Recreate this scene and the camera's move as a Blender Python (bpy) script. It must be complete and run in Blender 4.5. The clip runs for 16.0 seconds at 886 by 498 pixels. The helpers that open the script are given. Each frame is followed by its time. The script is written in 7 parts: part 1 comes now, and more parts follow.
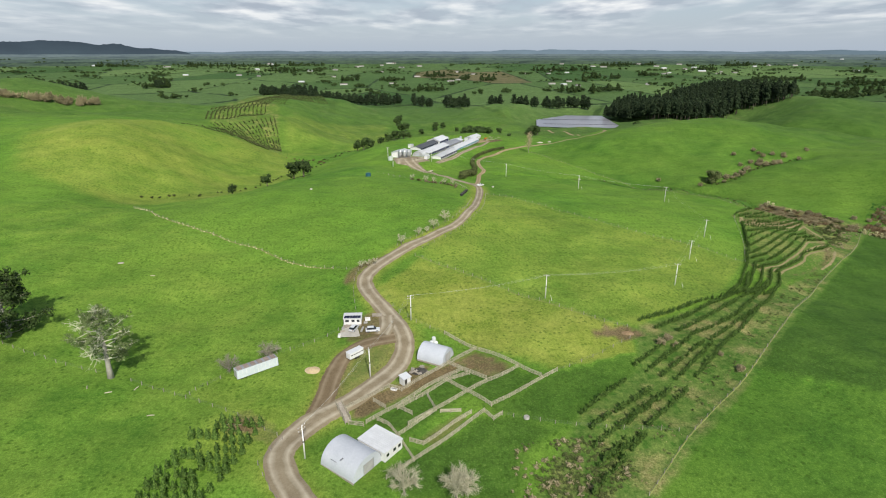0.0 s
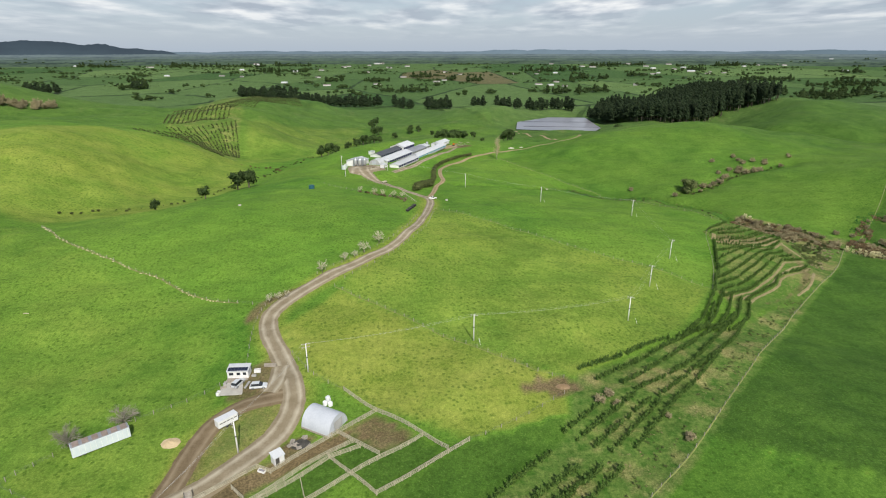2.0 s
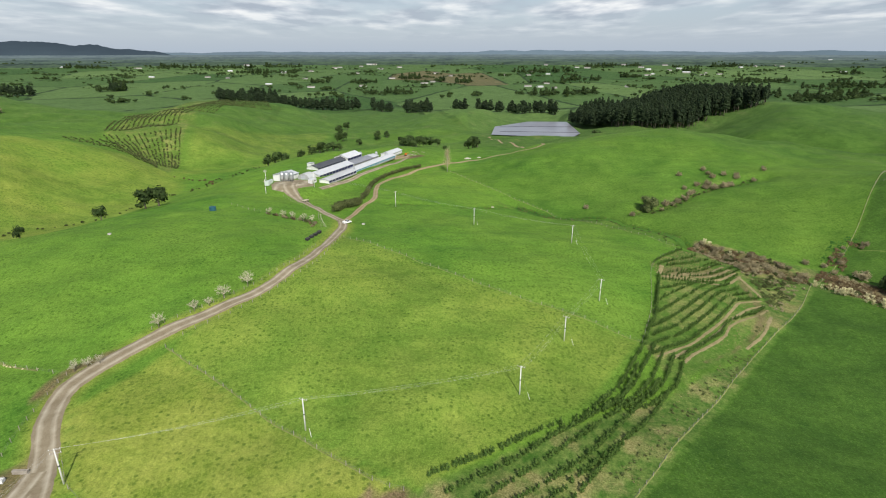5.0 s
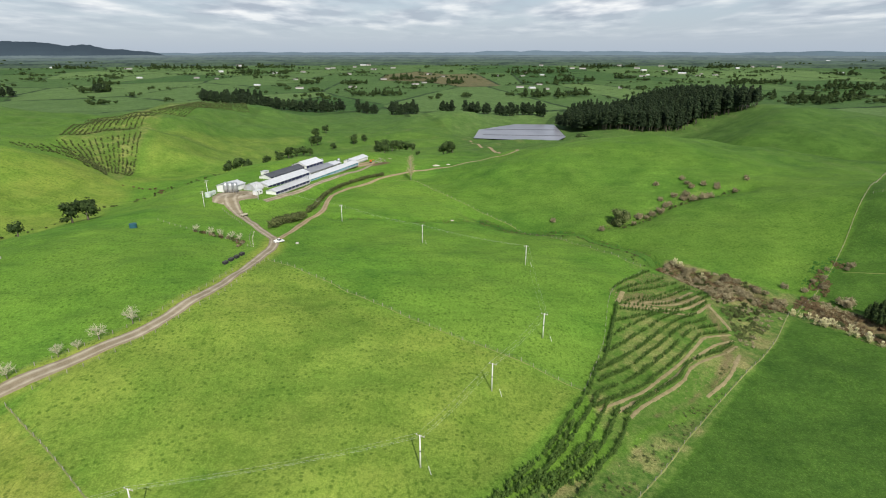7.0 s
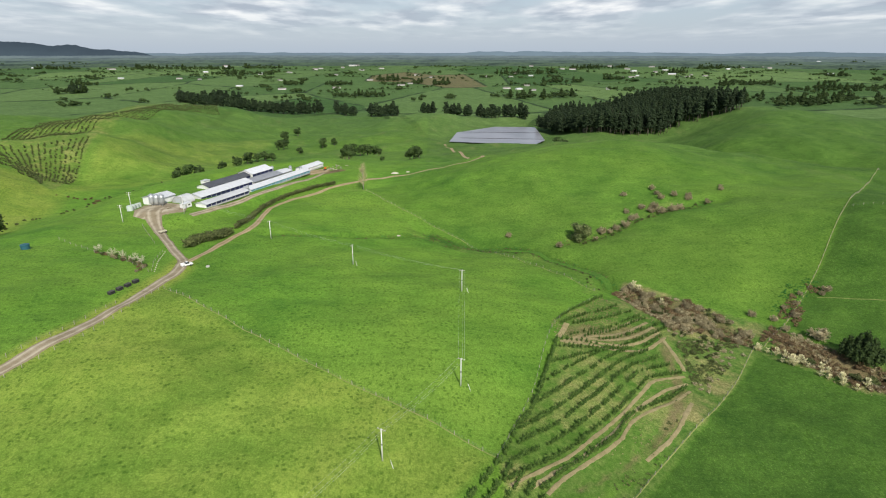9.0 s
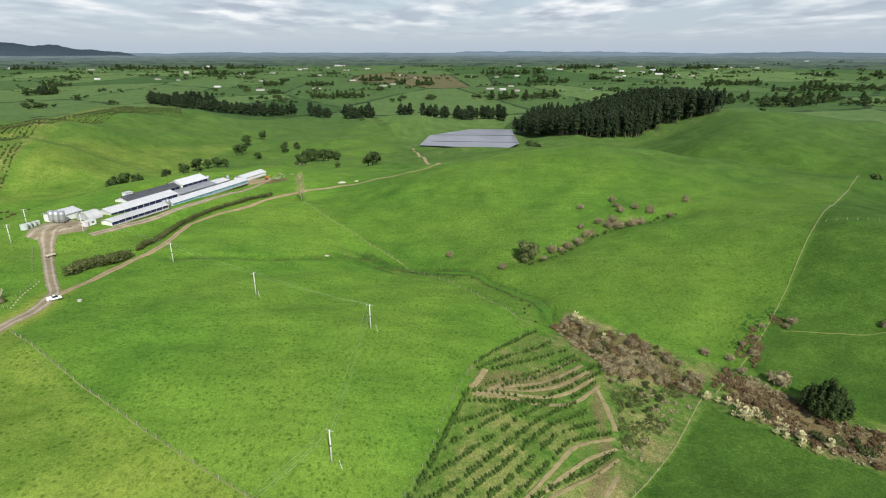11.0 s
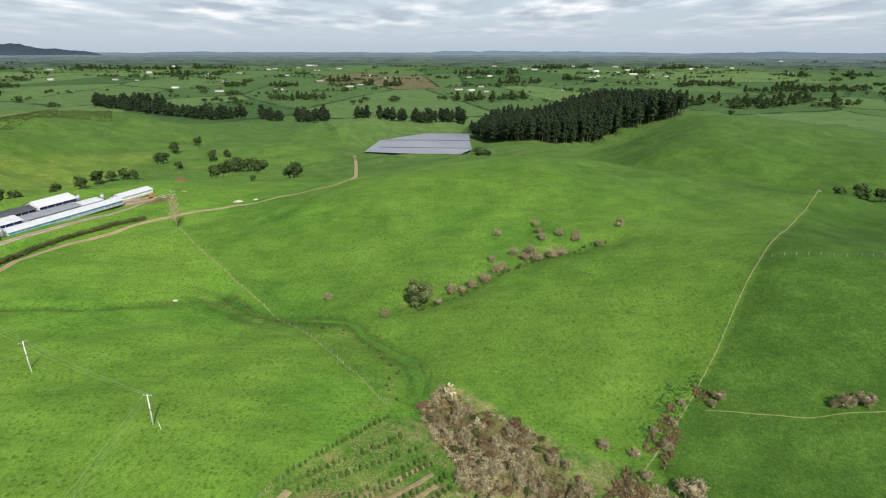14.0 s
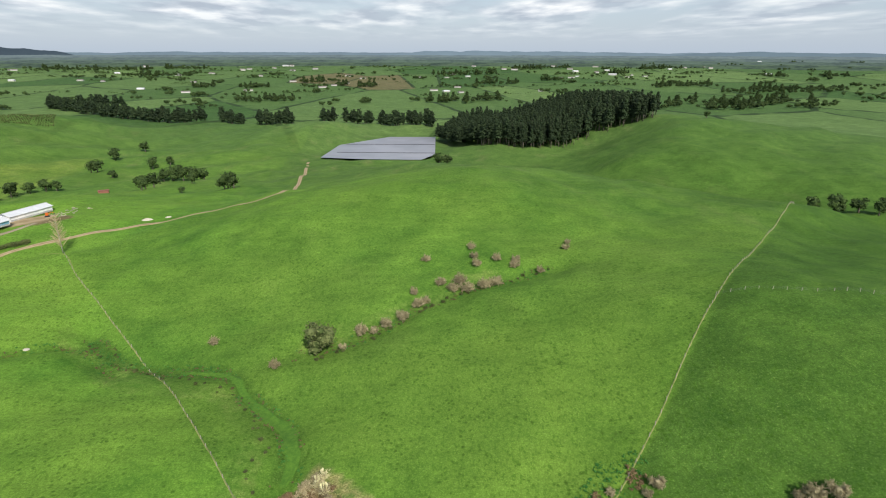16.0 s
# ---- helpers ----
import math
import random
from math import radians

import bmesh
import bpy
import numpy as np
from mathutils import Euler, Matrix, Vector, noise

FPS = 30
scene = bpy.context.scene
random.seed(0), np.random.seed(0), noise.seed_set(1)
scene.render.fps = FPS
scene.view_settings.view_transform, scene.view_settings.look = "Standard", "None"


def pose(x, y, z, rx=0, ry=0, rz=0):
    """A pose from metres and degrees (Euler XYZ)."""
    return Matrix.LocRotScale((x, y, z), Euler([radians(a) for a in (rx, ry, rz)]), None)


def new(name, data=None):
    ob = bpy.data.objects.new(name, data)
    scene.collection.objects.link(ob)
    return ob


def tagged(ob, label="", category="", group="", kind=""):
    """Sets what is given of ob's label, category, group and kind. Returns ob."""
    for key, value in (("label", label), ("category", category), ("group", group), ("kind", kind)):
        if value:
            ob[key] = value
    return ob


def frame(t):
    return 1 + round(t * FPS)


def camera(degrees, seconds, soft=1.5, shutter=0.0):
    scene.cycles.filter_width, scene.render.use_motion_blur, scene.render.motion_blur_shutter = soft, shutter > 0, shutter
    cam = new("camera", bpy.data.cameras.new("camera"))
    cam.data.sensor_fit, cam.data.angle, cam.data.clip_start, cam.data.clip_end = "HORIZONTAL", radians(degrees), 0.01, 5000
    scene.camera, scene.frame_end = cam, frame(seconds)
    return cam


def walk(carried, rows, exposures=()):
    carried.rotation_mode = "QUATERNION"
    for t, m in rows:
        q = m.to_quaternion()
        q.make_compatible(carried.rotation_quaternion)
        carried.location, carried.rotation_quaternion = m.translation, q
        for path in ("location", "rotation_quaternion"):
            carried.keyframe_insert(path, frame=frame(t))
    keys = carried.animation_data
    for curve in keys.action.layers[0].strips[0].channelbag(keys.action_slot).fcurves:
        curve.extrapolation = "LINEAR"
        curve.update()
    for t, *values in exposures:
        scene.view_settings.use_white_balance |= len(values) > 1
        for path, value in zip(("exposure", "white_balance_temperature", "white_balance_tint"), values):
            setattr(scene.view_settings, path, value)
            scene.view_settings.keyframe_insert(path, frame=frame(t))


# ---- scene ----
cam = camera(78.0, 16.0, soft=1.1)
METRES, EYE, TILT, LEAN, TURN = 336.0, 88.0, -19.9, 0.0, 0.0
ROWS = [
    (0.0, 0.0, 0.0, 0.0, 0.0, 0.0, 0.0),
    (0.5, 0.0167, 0.0211, 0.0075, -0.3, -0.0, 0.11),
    (1.0, 0.0356, 0.0424, 0.0157, -0.52, -0.0, 0.2),
    (1.5, 0.0563, 0.0634, 0.0242, -0.61, -0.0, 0.25),
    (2.0, 0.0779, 0.0838, 0.0326, -0.6, -0.01, 0.26),
    (2.5, 0.0998, 0.1033, 0.0408, -0.58, -0.01, 0.28),
    (3.0, 0.1224, 0.1223, 0.0486, -0.56, -0.02, 0.26),
    (3.5, 0.1445, 0.1405, 0.0561, -0.52, -0.01, 0.22),
    (4.0, 0.1666, 0.1586, 0.0635, -0.48, 0.01, 0.23),
    (6.5, 0.2699, 0.2537, 0.1009, -0.45, 0.04, 0.18),
    (7.0, 0.2895, 0.2736, 0.108, -0.52, 0.06, 0.19),
    (7.5, 0.3095, 0.2937, 0.115, -0.62, 0.07, 0.21),
    (8.0, 0.3298, 0.3136, 0.1219, -0.74, 0.06, 0.25),
    (8.5, 0.3507, 0.3334, 0.1288, -0.88, 0.06, 0.28),
    (9.0, 0.3725, 0.3536, 0.1362, -1.03, 0.11, 0.32),
    (11.5, 0.4879, 0.4616, 0.1755, -1.91, 0.09, 0.66),
    (12.0, 0.511, 0.4842, 0.1836, -2.13, 0.09, 0.72),
    (12.5, 0.5343, 0.5069, 0.1917, -2.37, 0.09, 0.81),
    (13.0, 0.5576, 0.5295, 0.1999, -2.66, 0.09, 0.89),
    (13.5, 0.5814, 0.5522, 0.2083, -2.97, 0.07, 0.98),
    (14.0, 0.6053, 0.5748, 0.2169, -3.29, 0.04, 1.09),
    (14.5, 0.6295, 0.5984, 0.2256, -3.62, 0.03, 1.21),
    (15.0, 0.6527, 0.6225, 0.2341, -3.94, 0.02, 1.31),
    (15.5, 0.675, 0.647, 0.2429, -4.3, 0.01, 1.44),
    (16.0, 0.6962, 0.6711, 0.2512, -4.71, 0.01, 1.59),
]
EXPOSURES = [(0.0, 0.0), (4.0, 0.02), (7.0, 0.05), (12.0, 0.12), (16.0, 0.18)]
walk(cam, [(t, pose(0, 0, EYE, TILT, LEAN, TURN) @ pose(METRES * x, METRES * y, METRES * z, 90 + pitch, roll, yaw)) for t, x, y, z, yaw, pitch, roll in ROWS], EXPOSURES)

# ---- sky and sun ----
SUN_ELEV, SUN_AZ = 42.0, 164.0          # azimuth from +y towards +x
sun = new("sun", bpy.data.lights.new("sun", "SUN"))
sun.data.energy, sun.data.angle, sun.data.color = 4.3, radians(0.8), (1.0, 0.95, 0.86)
sa, se = radians(SUN_AZ), radians(SUN_ELEV)
to_sun = Vector((math.sin(sa) * math.cos(se), math.cos(sa) * math.cos(se), math.sin(se)))
sun.matrix_world = Matrix.Translation((0, 0, 300)) @ to_sun.to_track_quat("Z", "Y").to_matrix().to_4x4()


def make_world():
    w = bpy.data.worlds.new("sky")
    scene.world = w
    w.use_nodes = True
    nt = w.node_tree
    nt.nodes.clear()
    N, L = nt.nodes.new, nt.links.new
    out = N("ShaderNodeOutputWorld")
    sky = N("ShaderNodeTexSky")
    sky.sky_type, sky.sun_disc = "NISHITA", False
    sky.sun_elevation, sky.sun_rotation = radians(SUN_ELEV), radians(SUN_AZ)
    sky.air_density, sky.dust_density = 1.0, 1.2
    bg = N("ShaderNodeBackground")
    bg.inputs[1].default_value = 0.10
    tc = N("ShaderNodeTexCoord")
    sep = N("ShaderNodeSeparateXYZ")
    L(tc.outputs["Generated"], sep.inputs[0])

    def mth(op, a, b=None, clamp=False):
        m = N("ShaderNodeMath")
        m.operation, m.use_clamp = op, clamp
        for i, v in enumerate((a, b)):
            if v is None:
                continue
            if isinstance(v, (int, float)):
                m.inputs[i].default_value = v
            else:
                L(v, m.inputs[i])
        return m.outputs[0]

    up = mth("MAXIMUM", sep.outputs[2], 0.0)
    den = mth("ADD", up, 0.075)
    px, py = mth("DIVIDE", sep.outputs[0], den), mth("DIVIDE", sep.outputs[1], den)
    comb = N("ShaderNodeCombineXYZ")
    L(mth("MULTIPLY", px, 1.25), comb.inputs[0])
    L(mth("MULTIPLY", py, 0.75), comb.inputs[1])
    n1 = N("ShaderNodeTexNoise")
    n1.inputs["Scale"].default_value, n1.inputs["Detail"].default_value, n1.inputs["Roughness"].default_value = 0.62, 5.0, 0.52
    L(comb.outputs[0], n1.inputs["Vector"])
    n2 = N("ShaderNodeTexNoise")
    n2.inputs["Scale"].default_value, n2.inputs["Detail"].default_value = 1.5, 7.0
    L(comb.outputs[0], n2.inputs["Vector"])
    # cover of cloud: thick overhead, thinning into a pale strip at the skyline
    ramp = N("ShaderNodeMapRange")
    ramp.inputs[1].default_value, ramp.inputs[2].default_value = 0.37, 0.58
    L(n1.outputs[0], ramp.inputs[0])
    low = N("ShaderNodeMapRange")
    low.inputs[1].default_value, low.inputs[2].default_value = 0.016, 0.060
    L(sep.outputs[2], low.inputs[0])
    high = N("ShaderNodeMapRange")      # the cloud breaks up overhead
    high.inputs[1].default_value, high.inputs[2].default_value, high.inputs[3].default_value, high.inputs[4].default_value = 0.12, 0.55, 1.0, 0.25
    L(sep.outputs[2], high.inputs[0])
    cover = mth("MULTIPLY", mth("MULTIPLY", ramp.outputs[0], low.outputs[0], True), high.outputs[0])
    cr = N("ShaderNodeValToRGB")
    cr.color_ramp.elements[0].position, cr.color_ramp.elements[0].color = 0.40, (4.2, 4.8, 5.6, 1)
    cr.color_ramp.elements[1].position, cr.color_ramp.elements[1].color = 0.65, (9.0, 9.2, 9.3, 1)
    mid = cr.color_ramp.elements.new(0.53)
    mid.color = (6.4, 6.9, 7.5, 1)
    L(n2.outputs[0], cr.inputs[0])
    haze = N("ShaderNodeMixRGB")
    fade = N("ShaderNodeMapRange")      # pale haze low down, blue sky above
    fade.inputs[1].default_value, fade.inputs[2].default_value, fade.inputs[3].default_value, fade.inputs[4].default_value = 0.0, 0.35, 0.75, 0.0
    L(sep.outputs[2], fade.inputs[0])
    L(fade.outputs[0], haze.inputs[0])
    haze.inputs[2].default_value = (4.9, 5.8, 7.1, 1)
    L(sky.outputs[0], haze.inputs[1])
    mix = N("ShaderNodeMixRGB")
    L(cover, mix.inputs[0])
    L(haze.outputs[0], mix.inputs[1])
    L(cr.outputs[0], mix.inputs[2])
    L(mix.outputs[0], bg.inputs[0])
    L(bg.outputs[0], out.inputs[0])


make_world()

# ---- materials ----


class Nodes:
    """A small builder for node materials."""

    def __init__(self, name):
        self.mat = bpy.data.materials.new(name)
        self.mat.use_nodes = True
        self.nt = self.mat.node_tree
        self.bsdf = self.nt.nodes["Principled BSDF"]

    def node(self, kind, **kw):
        n = self.nt.nodes.new(kind)
        for k, v in kw.items():
            n.inputs[k].default_value = v
        return n

    def link(self, a, b):
        self.nt.links.new(a, b)

    def coords(self):
        return self.nt.nodes.new("ShaderNodeTexCoord").outputs["Object"]

    def place(self):
        return self.nt.nodes.new("ShaderNodeNewGeometry").outputs["Position"]

    def noise(self, scale, detail=4.0, rough=0.55, vec=None, stretch=None):
        vec = vec if vec is not None else self.place()
        if stretch:
            mp = self.node("ShaderNodeMapping")
            mp.inputs["Scale"].default_value = stretch
            self.link(vec, mp.inputs[0])
            vec = mp.outputs[0]
        n = self.node("ShaderNodeTexNoise", Scale=scale, Detail=detail, Roughness=rough)
        self.link(vec, n.inputs["Vector"])
        return n.outputs[0]

    def ramp(self, fac, a, b, lo=0.3, hi=0.7):
        r = self.nt.nodes.new("ShaderNodeValToRGB")
        r.color_ramp.elements[0].position, r.color_ramp.elements[0].color = lo, (*a, 1)
        r.color_ramp.elements[1].position, r.color_ramp.elements[1].color = hi, (*b, 1)
        self.link(fac, r.inputs[0])
        return r.outputs[0]

    def span(self, fac, lo, hi, a=0.0, b=1.0):
        r = self.node("ShaderNodeMapRange")
        for i, v in enumerate((lo, hi, a, b)):
            r.inputs[i + 1].default_value = v
        self.link(fac, r.inputs[0])
        return r.outputs[0]

    def mix(self, fac, a, b, mode="MIX"):
        m = self.nt.nodes.new("ShaderNodeMixRGB")
        m.blend_type = mode
        for i, v in enumerate((fac, a, b)):
            if isinstance(v, (int, float)):
                m.inputs[i].default_value = v
            elif isinstance(v, tuple):
                m.inputs[i].default_value = (*v, 1)
            else:
                self.link(v, m.inputs[i])
        return m.outputs[0]

    def math(self, op, a, b):
        m = self.nt.nodes.new("ShaderNodeMath")
        m.operation = op
        for i, v in enumerate((a, b)):
            if isinstance(v, (int, float)):
                m.inputs[i].default_value = v
            else:
                self.link(v, m.inputs[i])
        return m.outputs[0]

    def attr(self, name):
        a = self.nt.nodes.new("ShaderNodeAttribute")
        a.attribute_name = name
        return a

    def bump(self, height, strength, distance):
        b = self.node("ShaderNodeBump", Strength=strength, Distance=distance)
        self.link(height, b.inputs["Height"])
        self.link(b.outputs[0], self.bsdf.inputs["Normal"])

    def done(self, color, rough=0.8, metal=0.0, spec=0.3):
        b = self.bsdf
        if isinstance(color, tuple):
            b.inputs["Base Color"].default_value = (*color, 1)
        else:
            self.link(color, b.inputs["Base Color"])
        if isinstance(rough, (int, float)):
            b.inputs["Roughness"].default_value = rough
        else:
            self.link(rough, b.inputs["Roughness"])
        b.inputs["Metallic"].default_value = metal
        b.inputs["Specular IOR Level"].default_value = spec
        return self.mat


def mottled(name, a, b, scale=1.0, rough=0.8, metal=0.0, spec=0.3, fine=None, relief=0.0):
    """A surface that varies between two colours at two scales."""
    m = Nodes(name)
    v = m.coords()
    big = m.noise(scale, 4.0, 0.6, v)
    small = m.noise(scale * 9, 3.0, 0.6, v)
    col = m.ramp(m.mix(0.4, big, small), a, b, 0.32, 0.68)
    rand = m.nt.nodes.new("ShaderNodeObjectInfo").outputs["Random"]
    col = m.mix(1.0, col, m.ramp(rand, (0.86, 0.86, 0.86), (1.1, 1.1, 1.1), 0.0, 1.0), "MULTIPLY")
    if relief:
        m.bump(small, 0.5, relief)
    return m.done(col, rough, metal, spec)


def leafy(name, a, b, tint=0.25):
    """Foliage: hue varies from clump to clump and within each."""
    m = Nodes(name)
    isl = m.nt.nodes.new("ShaderNodeNewGeometry").outputs["Random Per Island"]
    rand = m.nt.nodes.new("ShaderNodeObjectInfo").outputs["Random"]
    col = m.ramp(isl, a, b, 0.0, 1.0)
    col = m.mix(1.0, col, m.ramp(rand, (1 - tint, 1 - tint, 1 - tint), (1 + tint, 1 + tint, 1 + tint), 0.0, 1.0), "MULTIPLY")
    n = m.noise(1.3, 3.0, 0.6)
    col = m.mix(1.0, col, m.ramp(n, (0.75, 0.78, 0.7), (1.2, 1.18, 1.1), 0.3, 0.7), "MULTIPLY")
    return m.done(col, 0.75, 0.0, 0.2)


def grass_material():
    m = Nodes("pasture_grass")
    p = m.place()
    cover = m.attr("cover")
    sep = m.nt.nodes.new("ShaderNodeSeparateColor")
    m.link(cover.outputs["Color"], sep.inputs[0])
    dry, bare, rough_g = sep.outputs[0], sep.outputs[1], sep.outputs[2]
    wide = m.noise(0.012, 4.0, 0.6, p)
    mid = m.noise(0.075, 5.0, 0.62, p)
    tuft = m.noise(0.45, 4.0, 0.62, p)
    fine = m.noise(2.2, 3.0, 0.6, p)
    lush = m.ramp(m.mix(0.35, mid, tuft), (0.052, 0.142, 0.017), (0.138, 0.280, 0.034), 0.32, 0.70)
    lush = m.mix(m.span(wide, 0.38, 0.66), lush, (0.146, 0.256, 0.036))
    worn = m.ramp(m.mix(0.4, mid, tuft), (0.162, 0.230, 0.030), (0.305, 0.338, 0.075), 0.32, 0.70)
    edge = m.math("ADD", m.math("ADD", dry, m.math("MULTIPLY", m.math("SUBTRACT", mid, 0.5), 0.45)), m.math("MULTIPLY", m.math("MULTIPLY", m.math("SUBTRACT", m.noise(0.021, 4.0, 0.6, p), 0.5), 1.3), m.span(dry, 0.0, 0.6)))
    # a patchwork of paddocks far out, cloud shade and haze painted into its colours
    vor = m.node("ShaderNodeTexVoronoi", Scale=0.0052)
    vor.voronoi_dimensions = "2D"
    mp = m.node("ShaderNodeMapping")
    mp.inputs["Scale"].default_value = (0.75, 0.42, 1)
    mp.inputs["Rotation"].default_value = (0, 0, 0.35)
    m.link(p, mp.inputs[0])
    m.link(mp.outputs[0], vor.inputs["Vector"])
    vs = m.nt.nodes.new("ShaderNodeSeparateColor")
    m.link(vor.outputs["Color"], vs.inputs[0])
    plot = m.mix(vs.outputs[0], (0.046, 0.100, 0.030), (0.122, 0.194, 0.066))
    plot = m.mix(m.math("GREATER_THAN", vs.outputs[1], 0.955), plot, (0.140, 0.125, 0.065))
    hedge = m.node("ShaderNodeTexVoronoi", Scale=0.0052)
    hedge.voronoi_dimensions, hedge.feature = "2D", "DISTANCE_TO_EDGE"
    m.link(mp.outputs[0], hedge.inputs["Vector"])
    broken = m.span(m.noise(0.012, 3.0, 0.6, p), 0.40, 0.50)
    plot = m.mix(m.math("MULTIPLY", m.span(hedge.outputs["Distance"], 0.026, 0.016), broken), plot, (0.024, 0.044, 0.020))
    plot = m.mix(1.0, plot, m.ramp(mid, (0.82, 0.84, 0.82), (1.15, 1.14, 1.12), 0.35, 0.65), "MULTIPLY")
    # darker sward: real lush patches, and cloud shade painted on right-hand fields
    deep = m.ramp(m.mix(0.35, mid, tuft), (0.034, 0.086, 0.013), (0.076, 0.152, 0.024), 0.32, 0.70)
    # hill country past the home paddocks: haze and cloud shade dulled into the sward
    hill = m.attr("hill").outputs["Fac"]
    hazed = m.ramp(m.mix(0.35, mid, tuft), (0.048, 0.108, 0.020), (0.112, 0.194, 0.042), 0.32, 0.70)
    tan = m.span(m.noise(0.05, 5.0, 0.65, p, (1.0, 0.5, 1.0)), 0.56, 0.70)
    hazed = m.mix(m.math("MULTIPLY", tan, 0.45), hazed, (0.200, 0.205, 0.090))
    lush = m.mix(hill, lush, hazed)
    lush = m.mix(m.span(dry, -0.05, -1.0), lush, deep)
    col = m.mix(m.span(edge, 0.1, 1.0), lush, worn)
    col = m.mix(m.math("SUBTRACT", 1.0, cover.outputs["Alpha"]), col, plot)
    # dark dung tufts and pale seed heads
    clump = m.noise(1.0, 3.0, 0.6, p, (1.0, 0.55, 1.0))
    col = m.mix(m.math("MULTIPLY", m.span(clump, 0.54, 0.66), m.math("MULTIPLY", m.span(wide, 0.35, 0.6), 0.55)), col, (0.038, 0.100, 0.008))
    spots = m.span(tuft, 0.60, 0.72)
    col = m.mix(m.math("MULTIPLY", spots, 0.40), col, (0.040, 0.098, 0.008))
    pale = m.span(fine, 0.58, 0.72)
    col = m.mix(m.math("MULTIPLY", pale, 0.22), col, (0.230, 0.270, 0.090))
    # dung tufts, each a dark spot of its own
    dots = m.node("ShaderNodeTexVoronoi", Scale=0.42, Randomness=1.0)
    dots.voronoi_dimensions = "2D"
    m.link(p, dots.inputs["Vector"])
    few = m.math("MULTIPLY", m.span(dots.outputs["Distance"], 0.24, 0.12), m.span(m.noise(0.11, 2.0, 0.5, p), 0.42, 0.58))
    col = m.mix(m.math("MULTIPLY", few, 0.55), col, (0.034, 0.086, 0.008))
    rank = m.ramp(tuft, (0.048, 0.122, 0.018), (0.140, 0.200, 0.050), 0.32, 0.70)
    rank = m.mix(m.math("MULTIPLY", m.span(mid, 0.50, 0.64), 0.75), rank, m.ramp(fine, (0.20, 0.18, 0.07), (0.34, 0.30, 0.14), 0.35, 0.65))
    col = m.mix(m.span(m.math("ADD", rough_g, m.math("MULTIPLY", m.math("SUBTRACT", tuft, 0.5), 0.6)), 0.2, 0.8), col, rank)
    soil = m.ramp(m.mix(0.5, fine, mid), (0.105, 0.078, 0.040), (0.225, 0.178, 0.098), 0.35, 0.65)
    col = m.mix(m.span(m.math("ADD", bare, m.math("MULTIPLY", m.math("SUBTRACT", tuft, 0.5), 0.35)), 0.3, 0.75), col, soil)
    # stock terraces and tufts break the sward up
    terrace = m.noise(0.30, 4.0, 0.6, p, (0.35, 1.0, 1.0))
    col = m.mix(1.0, col, m.ramp(terrace, (0.91, 0.92, 0.91), (1.09, 1.08, 1.08), 0.36, 0.64), "MULTIPLY")
    col = m.mix(1.0, col, m.ramp(m.noise(0.9, 3.0, 0.7, p), (0.89, 0.90, 0.89), (1.11, 1.10, 1.09), 0.36, 0.64), "MULTIPLY")
    col = m.mix(1.0, col, m.ramp(m.noise(0.028, 5.0, 0.65, p), (0.88, 0.90, 0.89), (1.11, 1.09, 1.08), 0.36, 0.64), "MULTIPLY")
    blade = m.noise(6.0, 2.0, 0.6, p)
    col = m.mix(1.0, col, m.ramp(m.mix(0.5, blade, fine), (0.66, 0.68, 0.64), (1.36, 1.33, 1.32), 0.34, 0.66), "MULTIPLY")
    m.bump(m.mix(0.5, tuft, fine), 0.8, 0.35)
    return m.done(col, 0.9, 0.0, 0.1)


def gravel_material(name, a, b, c):
    m = Nodes(name)
    p = m.place()
    rut = m.attr("rut")
    big, fine = m.noise(0.25, 5.0, 0.6, p), m.noise(3.0, 4.0, 0.7, p)
    col = m.ramp(m.mix(0.45, big, fine), a, b, 0.3, 0.7)
    col = m.mix(m.span(m.math("ADD", rut.outputs["Fac"], m.math("MULTIPLY", m.math("SUBTRACT", big, 0.5), 0.8)), 0.45, 1.15), col, c)
    m.bump(fine, 0.5, 0.05)
    return m.done(col, 0.92, 0.0, 0.2)


GRASS = grass_material()
GRAVEL = gravel_material("road_gravel", (0.180, 0.142, 0.086), (0.33, 0.280, 0.192), (0.50, 0.450, 0.345))
LOOP_GRAVEL = gravel_material("loop_gravel", (0.125, 0.090, 0.050), (0.225, 0.172, 0.104), (0.31, 0.25, 0.165))
CLAY = gravel_material("track_clay", (0.22, 0.165, 0.085), (0.36, 0.28, 0.16), (0.46, 0.38, 0.25))
MUD = mottled("yard_mud", (0.085, 0.058, 0.035), (0.185, 0.135, 0.085), 0.35, 0.85)
WHITE_TIN = mottled("white_roof_iron", (0.50, 0.515, 0.53), (0.66, 0.675, 0.69), 0.4, 0.5, 0.0, 0.4)
GREY_TIN = mottled("grey_roof_iron", (0.20, 0.21, 0.23), (0.33, 0.34, 0.36), 0.3, 0.5, 0.0, 0.4)
DARK_TIN = mottled("dark_roof_iron", (0.055, 0.058, 0.065), (0.11, 0.115, 0.125), 0.3, 0.5, 0.0, 0.4)
PINE = leafy("pine_needles", (0.012, 0.025, 0.012), (0.034, 0.054, 0.022))
LEAF = leafy("evergreen_leaves", (0.022, 0.044, 0.012), (0.060, 0.096, 0.026))
BARK = mottled("bark", (0.10, 0.085, 0.065), (0.22, 0.19, 0.15), 1.5, 0.9)


